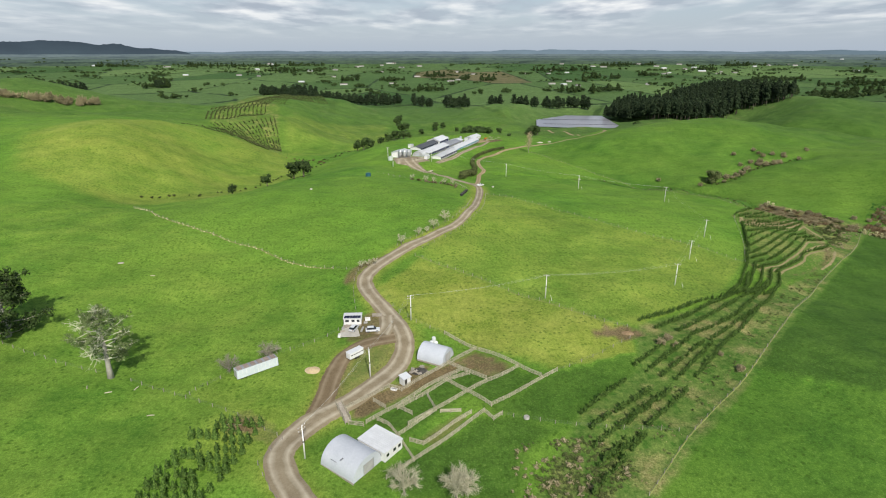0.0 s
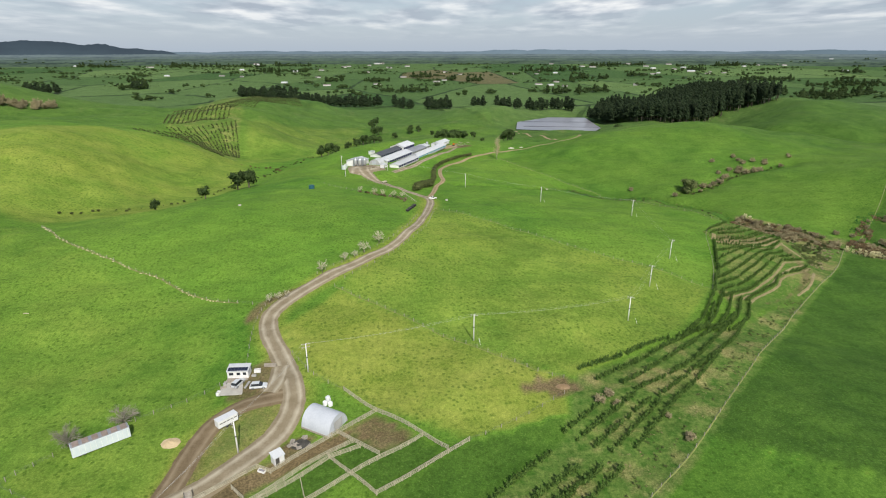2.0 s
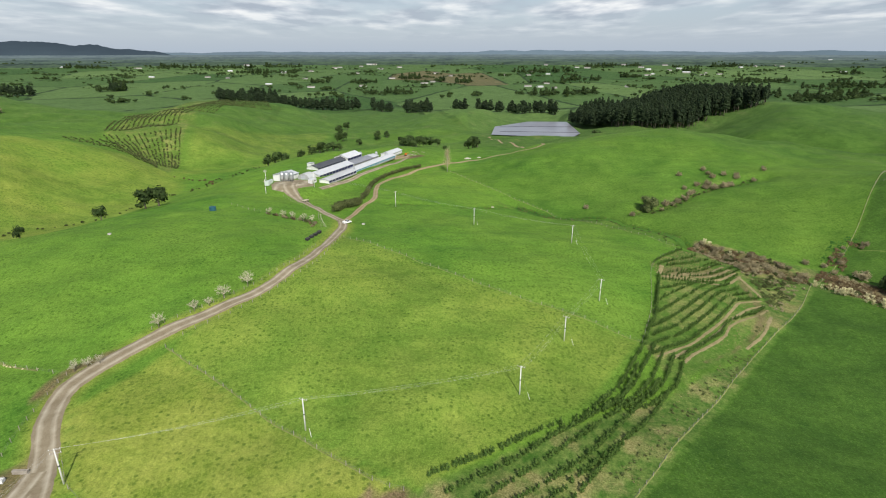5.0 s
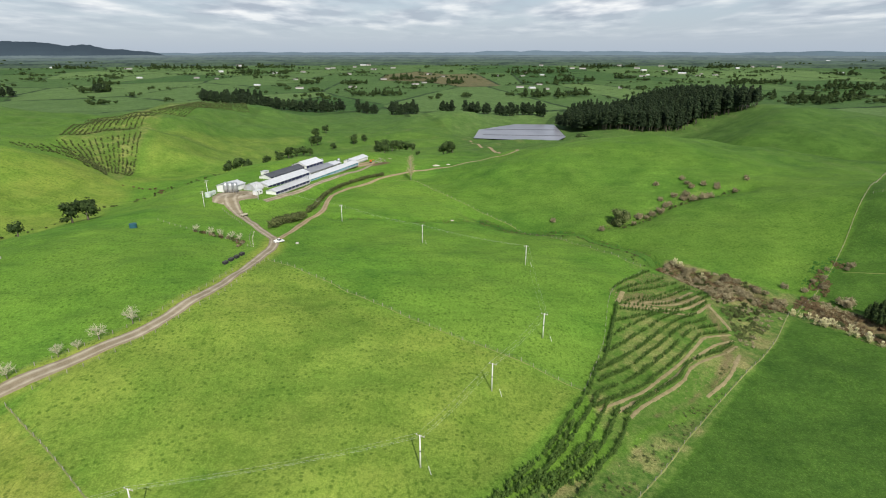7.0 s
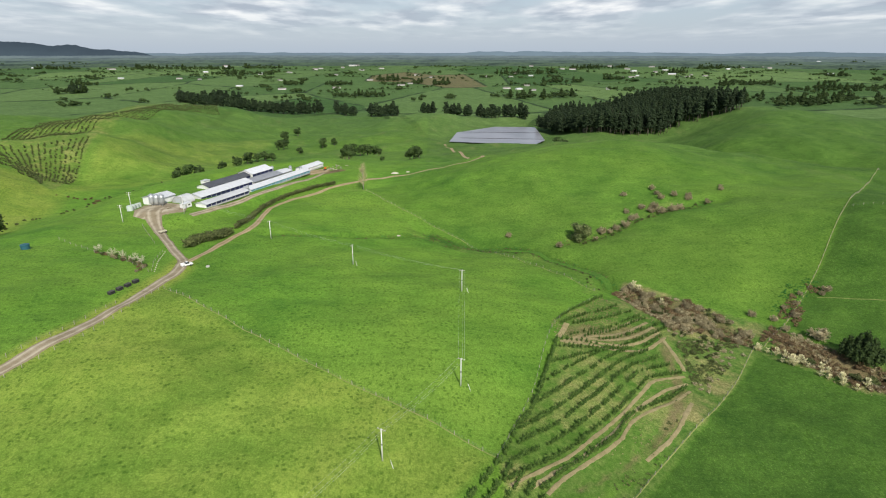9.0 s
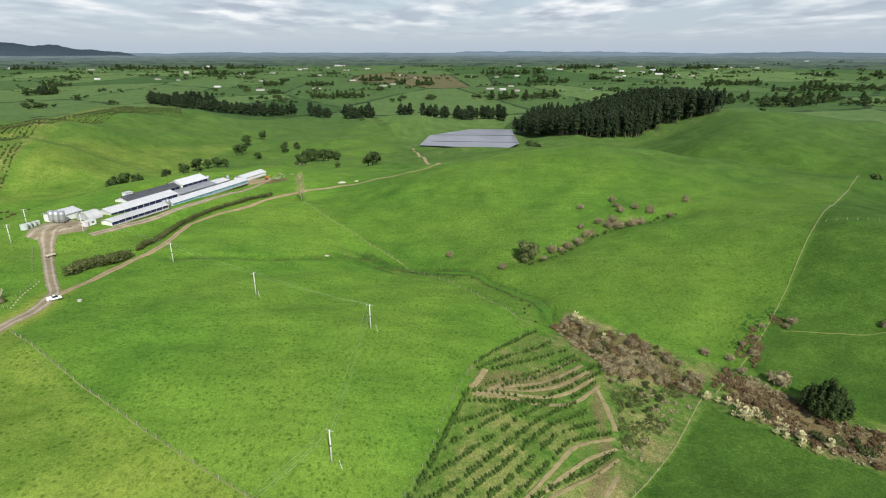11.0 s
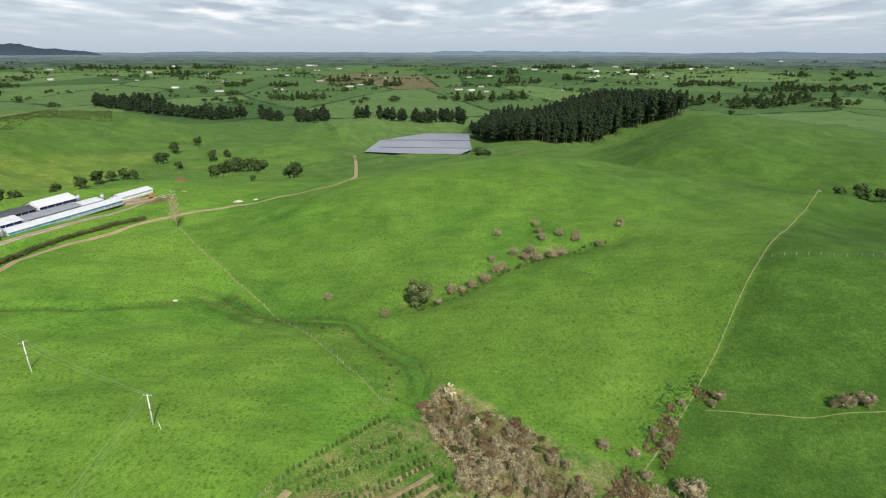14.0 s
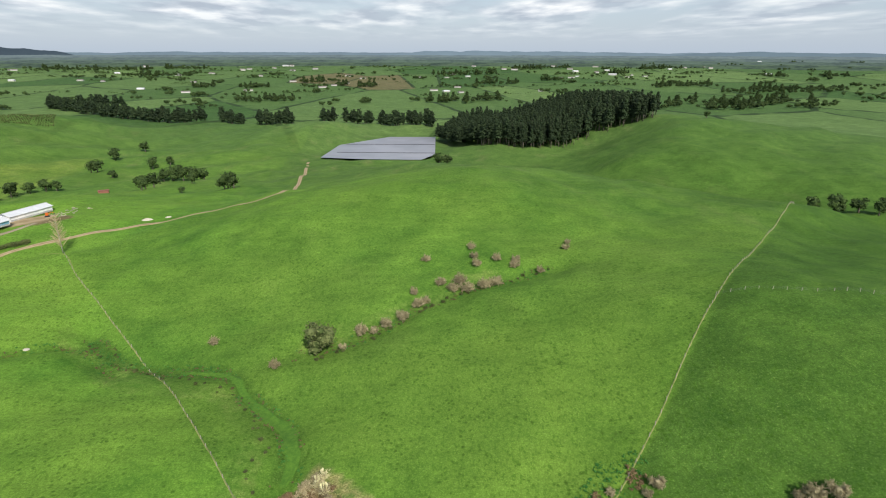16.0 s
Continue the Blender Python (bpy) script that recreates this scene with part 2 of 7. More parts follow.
# ---- the lie of the land: rounded rises and hollows as x, y, radius, height ----
KNOLLS = [
    (30, 80, 48, -2.6), (90, 140, 48, 0.0), (150, 140, 48, 6.2), (-90, 170, 48, -6.3), (180, 200, 48, -7.1),
    (-120, 230, 48, -2.5), (240, 260, 48, -3.0), (30, 290, 48, 3.5), (150, 320, 48, 3.0), (300, 320, 48, -6.1),
    (-60, 320, 48, 5.2), (0, 350, 48, -3.8), (210, 350, 48, -2.4), (360, 380, 48, 17.3), (-150, 380, 48, -18.2),
    (150, 410, 48, -7.8), (-240, 410, 48, 15.9), (240, 410, 48, 2.1), (60, 530, 48, -2.3), (180, 530, 48, 14.7),
    (510, 530, 48, -10.8), (270, 560, 48, 16.0),
]
RISES = [
    (30, 560, 48, 9.8), (-90, 590, 48, -5.4), (-240, 620, 48, 6.3), (60, 650, 48, 1.7), (-450, 680, 48, -10.6),
    (-210, 710, 48, 9.9), (60, 890, 48, 10.7), (300, 980, 48, -7.6), (-330, 1010, 48, 12.0), (-180, 1010, 48, 7.5),
    (-210, 1070, 48, 9.9), (460, 300, 75, 10.9), (-340, 460, 75, 10.0), (300, 500, 75, -0.6), (-140, 540, 75, -11.5),
    (-300, 820, 75, 10.6), (500, 820, 75, 11.2), (-100, 940, 75, -0.8), (540, 980, 75, 14.4), (-260, 1020, 75, 13.5),
    (-340, 1140, 75, 5.9), (-180, -40, 120, 4.9),
]
SLOPES = [
    (-360, 200, 120, 5.6), (-60, 260, 120, 3.5), (-360, 380, 120, 0.6), (-360, 440, 120, 3.2), (-420, 440, 120, 2.0),
    (420, 500, 120, 13.3), (300, 620, 120, 10.6), (-60, 740, 120, -8.7), (-600, 740, 120, 16.0), (720, 740, 120, 9.0),
    (600, 800, 120, 6.1), (540, 860, 120, 7.4), (180, 920, 120, -11.2), (180, 980, 120, 0.9), (-550, 230, 210, 0.4),
    (-110, 340, 210, 19.8), (-550, 340, 210, 0.9), (-440, 340, 210, 1.4), (-550, 450, 210, 3.4), (-440, 450, 210, 1.1),
    (-660, 450, 210, 4.4), (-550, 560, 210, 6.5),
]
SWELLS = [
    (-660, 560, 210, 8.9), (-440, 560, 210, 1.7), (-440, 670, 210, 1.7), (-660, 670, 210, 11.0), (-550, 670, 210, 7.6),
    (-440, 780, 210, 0.1), (660, 780, 210, 6.5), (0, 1110, 210, -9.0),
]
BROWS = [
    (-180, 320, 30, -6.5), (-120, 380, 30, 1.5), (-60, 400, 30, 2.0), (-40, 440, 30, -3.3), (-200, 460, 30, -4.4),
    (-100, 460, 30, -3.1), (-60, 480, 30, 8.0), (-120, 500, 30, -5.4), (-200, 520, 30, 3.9), (300, 520, 30, 1.3),
    (-40, 540, 30, 8.8), (480, 540, 30, 7.1), (-180, 580, 30, -6.6), (380, 580, 30, 2.2), (520, 600, 30, -9.9),
    (360, 620, 30, 3.3), (460, 620, 30, -13.0), (-180, 640, 30, 13.6), (400, 660, 30, -12.1), (260, 700, 30, 7.0),
    (-160, 440, 45, -6.8),
]
SHOULDERS = [
    (-250, 500, 45, 9.9), (20, 590, 45, 3.7), (-340, 620, 45, 4.1), (-250, 620, 45, -4.5), (290, 650, 45, 4.6),
    (-130, 710, 45, -8.7), (470, 710, 45, 11.2), (-220, 770, 45, 15.6), (290, 770, 45, -4.2), (-340, 800, 45, -6.4),
    (-130, 800, 45, -2.9), (530, 800, 45, 7.3), (170, 860, 45, 3.3), (290, 860, 45, 2.1), (470, 860, 45, -18.9),
    (-160, 890, 45, 2.5), (350, 890, 45, 2.7), (530, 890, 45, 8.2), (-250, 920, 45, 16.8), (170, 950, 45, -8.6),
    (-310, 980, 45, 2.6),
]
HOLLOWS = [
    (528, 1090, 60, 17.0),
    (-190, 980, 45, -6.2), (110, 980, 45, 5.4), (230, 1070, 45, -9.9), (140, 1100, 45, 8.6), (-700, 710, 75, -11.3),
    (-500, 710, 75, -7.5), (400, 760, 75, -17.2), (600, 810, 75, 2.8), (-650, 860, 75, 31.8), (-450, 860, 75, 5.3),
    (700, 860, 75, 5.8), (-700, 960, 75, -21.0), (-600, 1010, 75, -8.6), (-50, 1010, 75, -7.3), (-700, 1060, 75, 10.1),
    (-250, 1060, 75, 5.1), (100, 1060, 75, 19.3), (-50, 1160, 75, 5.9), (50, 1160, 75, -9.0), (-260, 750, 120, 5.3),
    (-620, 840, 120, 11.5),
]
HILLS = KNOLLS + RISES + SLOPES + SWELLS + BROWS + SHOULDERS + HOLLOWS


POND = [(150, 880), (195, 868), (262, 858), (279, 890), (290, 1028), (228, 1034), (164, 968)]
GULLY = [(118, 432), (140, 412), (160, 407), (178, 401), (186, 389), (195, 379), (202, 370), (205, 358), (204, 350), (214, 336), (228, 322), (244, 306), (258, 294), (290, 268)]
DITCH = [(40, 395), (72, 400.5), (90, 408), (118, 420), (140, 404)]
CREASE = [(196, 408), (220, 415), (245, 432), (272, 443), (300, 450)]


def line_distance(x, y, pts):
    best = np.full(np.broadcast(x, y).shape, 1e9)
    for (x0, y0), (x1, y1) in zip(pts[:-1], pts[1:]):
        dx, dy = x1 - x0, y1 - y0
        t = np.clip(((x - x0) * dx + (y - y0) * dy) / (dx * dx + dy * dy), 0, 1)
        best = np.minimum(best, np.hypot(x - x0 - t * dx, y - y0 - t * dy))
    return best


def inside(x, y, poly):
    hit = np.zeros(np.broadcast(x, y).shape, bool)
    n = len(poly)
    for i in range(n):
        (x0, y0), (x1, y1) = poly[i], poly[(i + 1) % n]
        if y0 == y1:
            continue
        hit = hit ^ (((y0 > y) != (y1 > y)) & (x < (x1 - x0) * (y - y0) / (y1 - y0) + x0))
    return hit


def ground(x, y):
    x, y = np.asarray(x, float), np.asarray(y, float)
    z = np.full(np.broadcast(x, y).shape, -12.0)
    for cx, cy, r, h in HILLS:
        z = z + h * np.exp(-((x - cx) ** 2 + (y - cy) ** 2) / (2 * r * r))
    # the levelled bench under the long sheds
    u, v = (x - 11) * 0.37 + (y - 468) * 0.929, -(x - 11) * 0.929 + (y - 468) * 0.37
    bench = np.clip((np.minimum(u + 78, 108 - u)) / 16, 0, 1) * np.clip((np.minimum(v + 18, 58 - v)) / 16, 0, 1)
    bench = bench * bench * (3 - 2 * bench)
    z = z + bench * (7.0 - 0.035 * u - z)
    # the stream gully and the hollow under the pond
    z = z - 1.8 * np.exp(-(line_distance(x, y, GULLY) / 4.5) ** 2) - 1.6 * np.exp(-(line_distance(x, y, GULLY[:10]) / 13.0) ** 2) - 2.0 * np.exp(-(line_distance(x, y, DITCH) / 3.5) ** 2) - 2.6 * np.exp(-(line_distance(x, y, CREASE) / 7.0) ** 2)
    off = line_distance(x, y, POND + POND[:1])
    bank = np.clip(off / 26, 0, 1)
    z = np.where(inside(x, y, POND), -24.4 - np.minimum(off * 0.25, 1.5), -23.4 + (z + 23.4) * bank * bank * (3 - 2 * bank))
    # small swales and stock terraces
    for ax, ay, ph, amp in ((0.21, 0.13, 0.4, 0.16), (-0.12, 0.26, 1.9, 0.15), (0.33, -0.18, 4.0, 0.10), (0.05, 0.42, 2.2, 0.09), (-0.44, 0.11, 5.1, 0.07), (0.07, 0.09, 0.9, 0.40), (-0.08, 0.05, 3.3, 0.40)):
        z = z + amp * np.sin(ax * x + ay * y + ph + 1.7 * np.sin(0.031 * x - 0.043 * y + ph))
    d = np.hypot(x, y)
    # folds and spurs of the hill country
    fold = np.clip((d - 540) / 160, 0, 1) * np.clip((1500 - d) / 300, 0, 1) * np.clip(off / 60, 0, 1)
    for ax, ay, ph, amp in ((0.074, -0.052, 0.7, 1.1), (-0.041, 0.083, 2.6, 0.9), (0.125, 0.060, 4.4, 0.6)):
        z = z + fold * amp * np.sin(ax * x + ay * y + ph + 2.2 * np.sin(0.013 * x + 0.017 * y + ph))
    return z - 8 * np.clip((d - 700) / 600, 0, 1) + 92 * np.clip((d - 1300) / 3500, 0, 1) ** 1.3


GRID_X, GRID_Y = np.arange(-300, 562, 1.5), np.arange(60, 702, 1.5)
GRID_Z = ground(*np.meshgrid(GRID_X, GRID_Y))


def gz(x, y):
    """The ground's height at a spot."""
    i, j = (x + 300) / 1.5, (y - 60) / 1.5
    a, b = int(i), int(j)
    if not (0 <= i < len(GRID_X) - 1 and 0 <= j < len(GRID_Y) - 1):
        return float(ground(x, y))
    f, g = i - a, j - b
    return float((GRID_Z[b, a] * (1 - f) + GRID_Z[b, a + 1] * f) * (1 - g) + (GRID_Z[b + 1, a] * (1 - f) + GRID_Z[b + 1, a + 1] * f) * g)


def smooth_line(points, step=2.0):
    """A Catmull-Rom curve through plan points, evenly stepped."""
    p = np.array([2 * np.array(points[0]) - np.array(points[1]), *points, 2 * np.array(points[-1]) - np.array(points[-2])], float)
    out = []
    for i in range(1, len(p) - 2):
        a, b, c, d = p[i - 1:i + 3]
        n = max(2, int(np.hypot(*(c - b)) / step))
        for k in range(n):
            t = k / n
            out.append(0.5 * ((2 * b) + (c - a) * t + (2 * a - 5 * b + 4 * c - d) * t * t + (3 * b - a - 3 * c + d) * t ** 3))
    out.append(p[-2])
    return np.array(out)


def far_steps(start, end, first, growth):
    out, x, s = [], start, first
    while x < end:
        x += s
        s *= growth
        out.append(x)
    return out


ROAD = [(-22, 78), (-31, 91), (-36, 98), (-38.5, 105), (-36, 113), (-31, 120), (-24, 126.5), (-17.5, 134.5), (-13, 143), (-12, 152.5), (-14.5, 161.5), (-20.5, 173.5), (-27.5, 186), (-30.5, 196), (-29, 204),
        (-24.5, 212.5), (-16, 223), (-3, 239), (4.5, 249), (10.5, 261), (16.5, 281), (20.5, 305), (22.5, 331), (20, 345)]
LOOP = [(-33, 118), (-32.2, 128), (-31.9, 137), (-30, 145.5), (-24.5, 151.5), (-17, 154.5), (-12, 156)]
# fields: dry, bright, dark or painted cloud-shade pasture, bare earth, rank growth
DRY_SHADE_FIELDS = [
    (0.96, [(-10, 214), (25, 188), (62, 166), (60, 150), (34, 141), (10, 152), (-10, 165), (-24, 190)]),
    (0.46, [(26, 314), (60, 288), (116, 253), (140, 238), (108, 195), (66, 166), (25, 188), (-10, 216), (4, 248), (14, 280)]),
    (0.62, [(-180, 300), (-130, 340), (-110, 420), (-140, 520), (-200, 560), (-260, 480), (-300, 400), (-260, 330)]),
    (0.45, [(-60, 130), (-30, 125), (-34, 105), (-10, 100), (-18, 90), (-60, 100)]),
    (0.40, [(48, 96), (95, 141), (130, 182), (180, 150), (120, 60), (60, 60)]),
    (0.12, [(195, 340), (230, 385), (300, 400), (310, 370), (262, 320), (225, 342)]),
    # next three: right-hand ground darkened, cloud shade painted into the sward
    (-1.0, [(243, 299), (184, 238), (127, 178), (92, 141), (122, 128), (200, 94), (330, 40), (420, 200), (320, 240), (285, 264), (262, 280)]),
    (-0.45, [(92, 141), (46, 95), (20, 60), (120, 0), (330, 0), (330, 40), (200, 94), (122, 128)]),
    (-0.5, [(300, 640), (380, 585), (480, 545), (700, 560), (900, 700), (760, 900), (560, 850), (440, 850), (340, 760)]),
    (-0.4, [(142, 417), (195, 344), (225, 342), (262, 318), (300, 355), (377, 439), (452, 520), (380, 570), (250, 570), (160, 556), (110, 532), (80, 494)]),
    (0.3, [(275, 368), (290, 358), (281, 339), (261, 337), (240, 341), (225, 350), (225, 362), (252, 350), (272, 350)]),
    (0.38, [(-66, 136), (-51, 148), (-34, 162), (-33, 118), (-42, 112), (-70, 126)]),
    # next two: the same painted cloud shade, reaching the right-hand hills
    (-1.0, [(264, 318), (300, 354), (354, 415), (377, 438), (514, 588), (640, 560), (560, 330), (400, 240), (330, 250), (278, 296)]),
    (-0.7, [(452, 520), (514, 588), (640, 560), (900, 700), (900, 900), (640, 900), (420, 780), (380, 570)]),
    (-0.9, [(3, 141), (22, 141), (28, 137), (13, 122), (7, 128), (-2, 119), (-9, 112), (-20, 116), (-5, 130)]),
    (-0.8, [(15, 120), (34, 117), (36, 121), (55, 138), (60, 142), (60, 150), (34, 141), (13, 122)]),
    (-0.9, [(-11, 102), (3, 113), (11, 120), (20, 119), (30, 116), (20, 108), (16, 92), (-8, 92)]),
    (0.50, [(-261, 628), (-330, 850), (-400, 1050), (-330, 1130), (-240, 1120), (-290, 950), (-205, 700), (-155, 525), (-185, 547), (-231, 589)]),
    # near left pasture lightened: its sunlit tone painted into the sward
    (0.24, [(-320, 60), (-60, 60), (-62, 100), (-44, 112), (-36, 160), (-40, 200), (-88, 226), (-142, 260), (-175, 292), (-320, 240)]),
    (0.35, [(-155, 525), (-200, 700), (-90, 900), (-60, 650)]),
    (0.40, [(196, 392), (208, 388), (222, 378), (221, 350), (212, 346), (203, 370)]),
    (0.36, [(264, 390), (293, 385), (299, 368), (288, 350), (268, 352), (255, 367)]),
    (-0.35, [(232, 427), (284, 418), (281, 392), (254, 368), (235, 374), (221, 398)]),
]
BARE_FIELDS = [
    (0.62, [(204, 345), (213, 351), (222, 340), (233, 335), (241, 323), (246, 310), (243, 302), (234, 304), (224, 308), (215, 309), (213, 321), (208, 329)]),
    (0.72, [(251, 302), (255, 309), (265, 311), (268, 303), (272, 294), (281, 286), (300, 268), (292, 258), (269, 273), (260, 283), (254, 289)]),
    (0.55, [(171, 304), (179, 308), (195, 312), (210, 312), (212, 309), (192, 297), (180, 296), (169, 297)]),
    (0.64, [(207, 304), (210, 299), (207, 285), (205, 271), (196, 256), (185, 246), (172, 237), (159, 228), (158, 230), (172, 239), (184, 249), (194, 261), (202, 279), (203, 289)]),
    (0.75, [(50, 157), (56, 159), (58, 155), (64, 158), (69, 161), (66, 164), (62, 168), (58, 165), (55, 168), (53, 163), (47, 162)]),
    (0.7, [(-36, 190), (-31.5, 206), (-24, 215), (-28, 217), (-37, 208), (-40, 196)]),
    (0.7, [(-31, 153), (-31, 168), (-25, 173), (-18, 172), (-13, 164), (-11, 156), (-19, 151)]),
    (0.85, [(-26, 123), (-12, 133), (2, 142), (6, 139), (-8, 128), (-22, 117)]),
    (0.85, [(-13, 137), (-9, 141), (-3, 141), (-6, 135), (-11, 134)]),
    (0.72, [(1, 142), (10, 150), (22, 141.5), (12.5, 135)]),
    (0.5, [(-52, 122), (-40, 114), (-36, 108), (-41, 106), (-56, 114)]),
    (0.55, [(-8.5, 109), (-2, 108), (8, 119), (6, 121), (-2, 116)]),
    (0.52, [(-38, 116), (-36, 124), (-34, 132), (-33.5, 145), (-26, 154), (-14, 158), (-10, 150), (-12, 142), (-16, 133), (-24, 125)]),
        (0.8, [(-56, 116), (-48, 118), (-46, 112), (-54, 110)]),
    (0.8, [(36, 540), (52, 550), (60, 542), (46, 528)]),
    (0.7, [(-40, 420), (-22, 432), (-12, 420), (-20, 408)]),
]
RANK_FIELDS = [
    (0.62, [(141, 237), (168, 294), (171, 309), (196, 337), (214, 321), (206, 274), (184, 240), (152, 221), (136, 205), (66, 167), (58, 143), (70, 142), (90, 156), (118, 182), (142, 208)]),
    (0.9, [(192, 332), (214, 320), (206, 274), (184, 240), (156, 222), (136, 205), (66, 166), (58, 142), (36, 121), (20, 94), (46, 94), (92, 139), (127, 177), (184, 238), (245, 300), (215, 345)]),
    (0.9, [(205, 345), (212, 356), (246, 325), (262, 318), (276, 296), (330, 250), (318, 240), (262, 276), (244, 296), (226, 322)]),
    (0.32, [(196, 408), (235, 420), (275, 448), (278, 456), (255, 450), (232, 432), (198, 418)]),
    (0.3, [(104, 446), (122, 424), (160, 404), (186, 390), (200, 366), (198, 338), (188, 338), (190, 366), (176, 384), (140, 394), (112, 420)]),
    (0.52, [(-261, 628), (-330, 850), (-400, 1050), (-330, 1130), (-240, 1120), (-290, 950), (-205, 700), (-155, 525), (-185, 547), (-231, 589)]),
]


WET = [(122, 428), (140, 412), (160, 407), (178, 401), (186, 389), (195, 379), (202, 370), (205, 358), (204, 350)]


def band(line, half):
    """A strip of plan along a line."""
    p = smooth_line(line, 6.0)
    d = np.gradient(p, axis=0)
    d /= np.linalg.norm(d, axis=1)[:, None]
    n = np.stack([-d[:, 1], d[:, 0]], 1) * half
    return [tuple(q) for q in p + n] + [tuple(q) for q in (p - n)[::-1]]


DRY_SHADE_FIELDS.append((-0.9, band(WET, 3.2)))
DRY_SHADE_FIELDS.append((-0.5, band(DITCH, 2.5)))
DRY_SHADE_FIELDS.append((-0.55, band(CREASE, 3.5)))


def make_ground():
    xs = sorted([-v for v in far_steps(190, 4900, 3.0, 1.055)] + list(np.arange(-190, 420, 2.5)) + far_steps(420, 4900, 3.0, 1.055))
    ys = sorted([-v for v in far_steps(-60, 900, 4.0, 1.15)] + list(np.arange(60, 560, 2.5)) + far_steps(560, 4900, 3.0, 1.03))
    X, Y = np.meshgrid(xs, ys)
    nx, ny = len(xs), len(ys)
    co = np.stack([X, Y, ground(X, Y)], -1).reshape(-1, 3)
    i = np.arange(nx * ny).reshape(ny, nx)
    faces = np.stack([i[:-1, :-1], i[:-1, 1:], i[1:, 1:], i[1:, :-1]], -1).reshape(-1, 4)
    me = bpy.data.meshes.new("ground")
    me.from_pydata(co.tolist(), [], faces.tolist())
    me.polygons.foreach_set("use_smooth", np.ones(len(faces), bool))
    cover = np.zeros((nx * ny, 4))
    cover[:, 3] = 1
    for ch, fields in enumerate((DRY_SHADE_FIELDS, BARE_FIELDS, RANK_FIELDS)):
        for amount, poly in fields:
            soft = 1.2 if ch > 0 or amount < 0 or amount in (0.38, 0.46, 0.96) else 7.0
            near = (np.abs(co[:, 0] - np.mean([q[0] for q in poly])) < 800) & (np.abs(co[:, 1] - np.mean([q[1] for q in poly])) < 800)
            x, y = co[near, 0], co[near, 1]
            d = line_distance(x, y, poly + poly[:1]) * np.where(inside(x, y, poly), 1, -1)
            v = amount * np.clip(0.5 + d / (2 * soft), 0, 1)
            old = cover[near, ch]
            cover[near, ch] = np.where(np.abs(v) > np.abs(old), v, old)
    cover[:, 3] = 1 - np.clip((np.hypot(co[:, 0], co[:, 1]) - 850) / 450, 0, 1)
    # trodden verges beside the roads
    near = (np.abs(co[:, 0]) < 120) & (co[:, 1] < 440)
    d = np.minimum(line_distance(co[near, 0], co[near, 1], ROAD), line_distance(co[near, 0], co[near, 1], LOOP))
    v = np.clip(1.3 - d / 6.0, 0, 0.9)
    cover[near, 0] = np.where(v > 0, np.maximum(cover[near, 0], v), cover[near, 0])
    cover[near, 1] = np.maximum(cover[near, 1], np.clip(1.15 - d / 4.0, 0, 0.8) * np.clip((230 - co[near, 1]) / 40, 0, 1))
    # weight of the haze-dulled sward colour, growing with distance
    far_off = np.hypot(co[:, 0], co[:, 1])
    hill = np.clip((far_off - 560) / 160, 0, 1) * np.where(co[:, 0] < 120, 0.75, 1.0)
    hill = np.maximum(hill, 0.2 * np.clip((co[:, 1] - 350) / 60, 0, 1) * np.clip((co[:, 0] - 110) / 60, 0, 1))
    h = me.attributes.new("hill", "FLOAT", "POINT")
    h.data.foreach_set("value", hill)
    a = me.color_attributes.new("cover", "FLOAT_COLOR", "POINT")
    a.data.foreach_set("color", cover.ravel())
    me.materials.append(GRASS)
    return tagged(new("ground", me), "rolling green pasture with worn and rank patches", "ground", kind="structure")


make_ground()


def strip(name, line, width, material, lift=0.12, label="", wobble=0.25, step=1.5):
    """A road or track laid over the ground, with ruts towards its wheel lines and ragged edges."""
    p = smooth_line(line, step)
    d = np.gradient(p, axis=0)
    d /= np.linalg.norm(d, axis=1)[:, None]
    nrm = np.stack([-d[:, 1], d[:, 0]], 1)
    offs = np.array([-0.5, -0.42, -0.26, -0.1, 0.0, 0.1, 0.26, 0.42, 0.5])
    rut = np.array([0.0, 0.15, 0.9, 0.45, 0.2, 0.45, 0.9, 0.15, 0.0])
    rng = np.random.RandomState(len(p))
    w = np.broadcast_to(np.asarray(width, float), (len(p),)) if np.ndim(width) == 0 else np.interp(np.linspace(0, 1, len(p)), np.linspace(0, 1, len(width)), width)
    verts, ruts = [], []
    for k in range(len(p)):
        for j, o in enumerate(offs):
            wide = w[k] * o + (rng.uniform(-wobble, wobble) if j in (0, 8) else 0)
            q = p[k] + nrm[k] * wide
            verts.append((q[0], q[1], lift if 0 < j < 8 else -0.1))
            ruts.append(rut[j])
    verts = np.array(verts)
    verts[:, 2] += ground(verts[:, 0], verts[:, 1])
    verts = verts.tolist()
    n = len(offs)
    faces = [(k * n + j, k * n + j + 1, (k + 1) * n + j + 1, (k + 1) * n + j) for k in range(len(p) - 1) for j in range(n - 1)]
    me = bpy.data.meshes.new(name)
    me.from_pydata(verts, [], [f[::-1] for f in faces])
    me.polygons.foreach_set("use_smooth", np.ones(len(faces), bool))
    a = me.attributes.new("rut", "FLOAT", "POINT")
    a.data.foreach_set("value", ruts)
    me.materials.append(material)
    return tagged(new(name, me), label, "mulch" if "mulch" in name else "gully" if "gully" in name else "path" if "path" in name else "road", kind="structure")


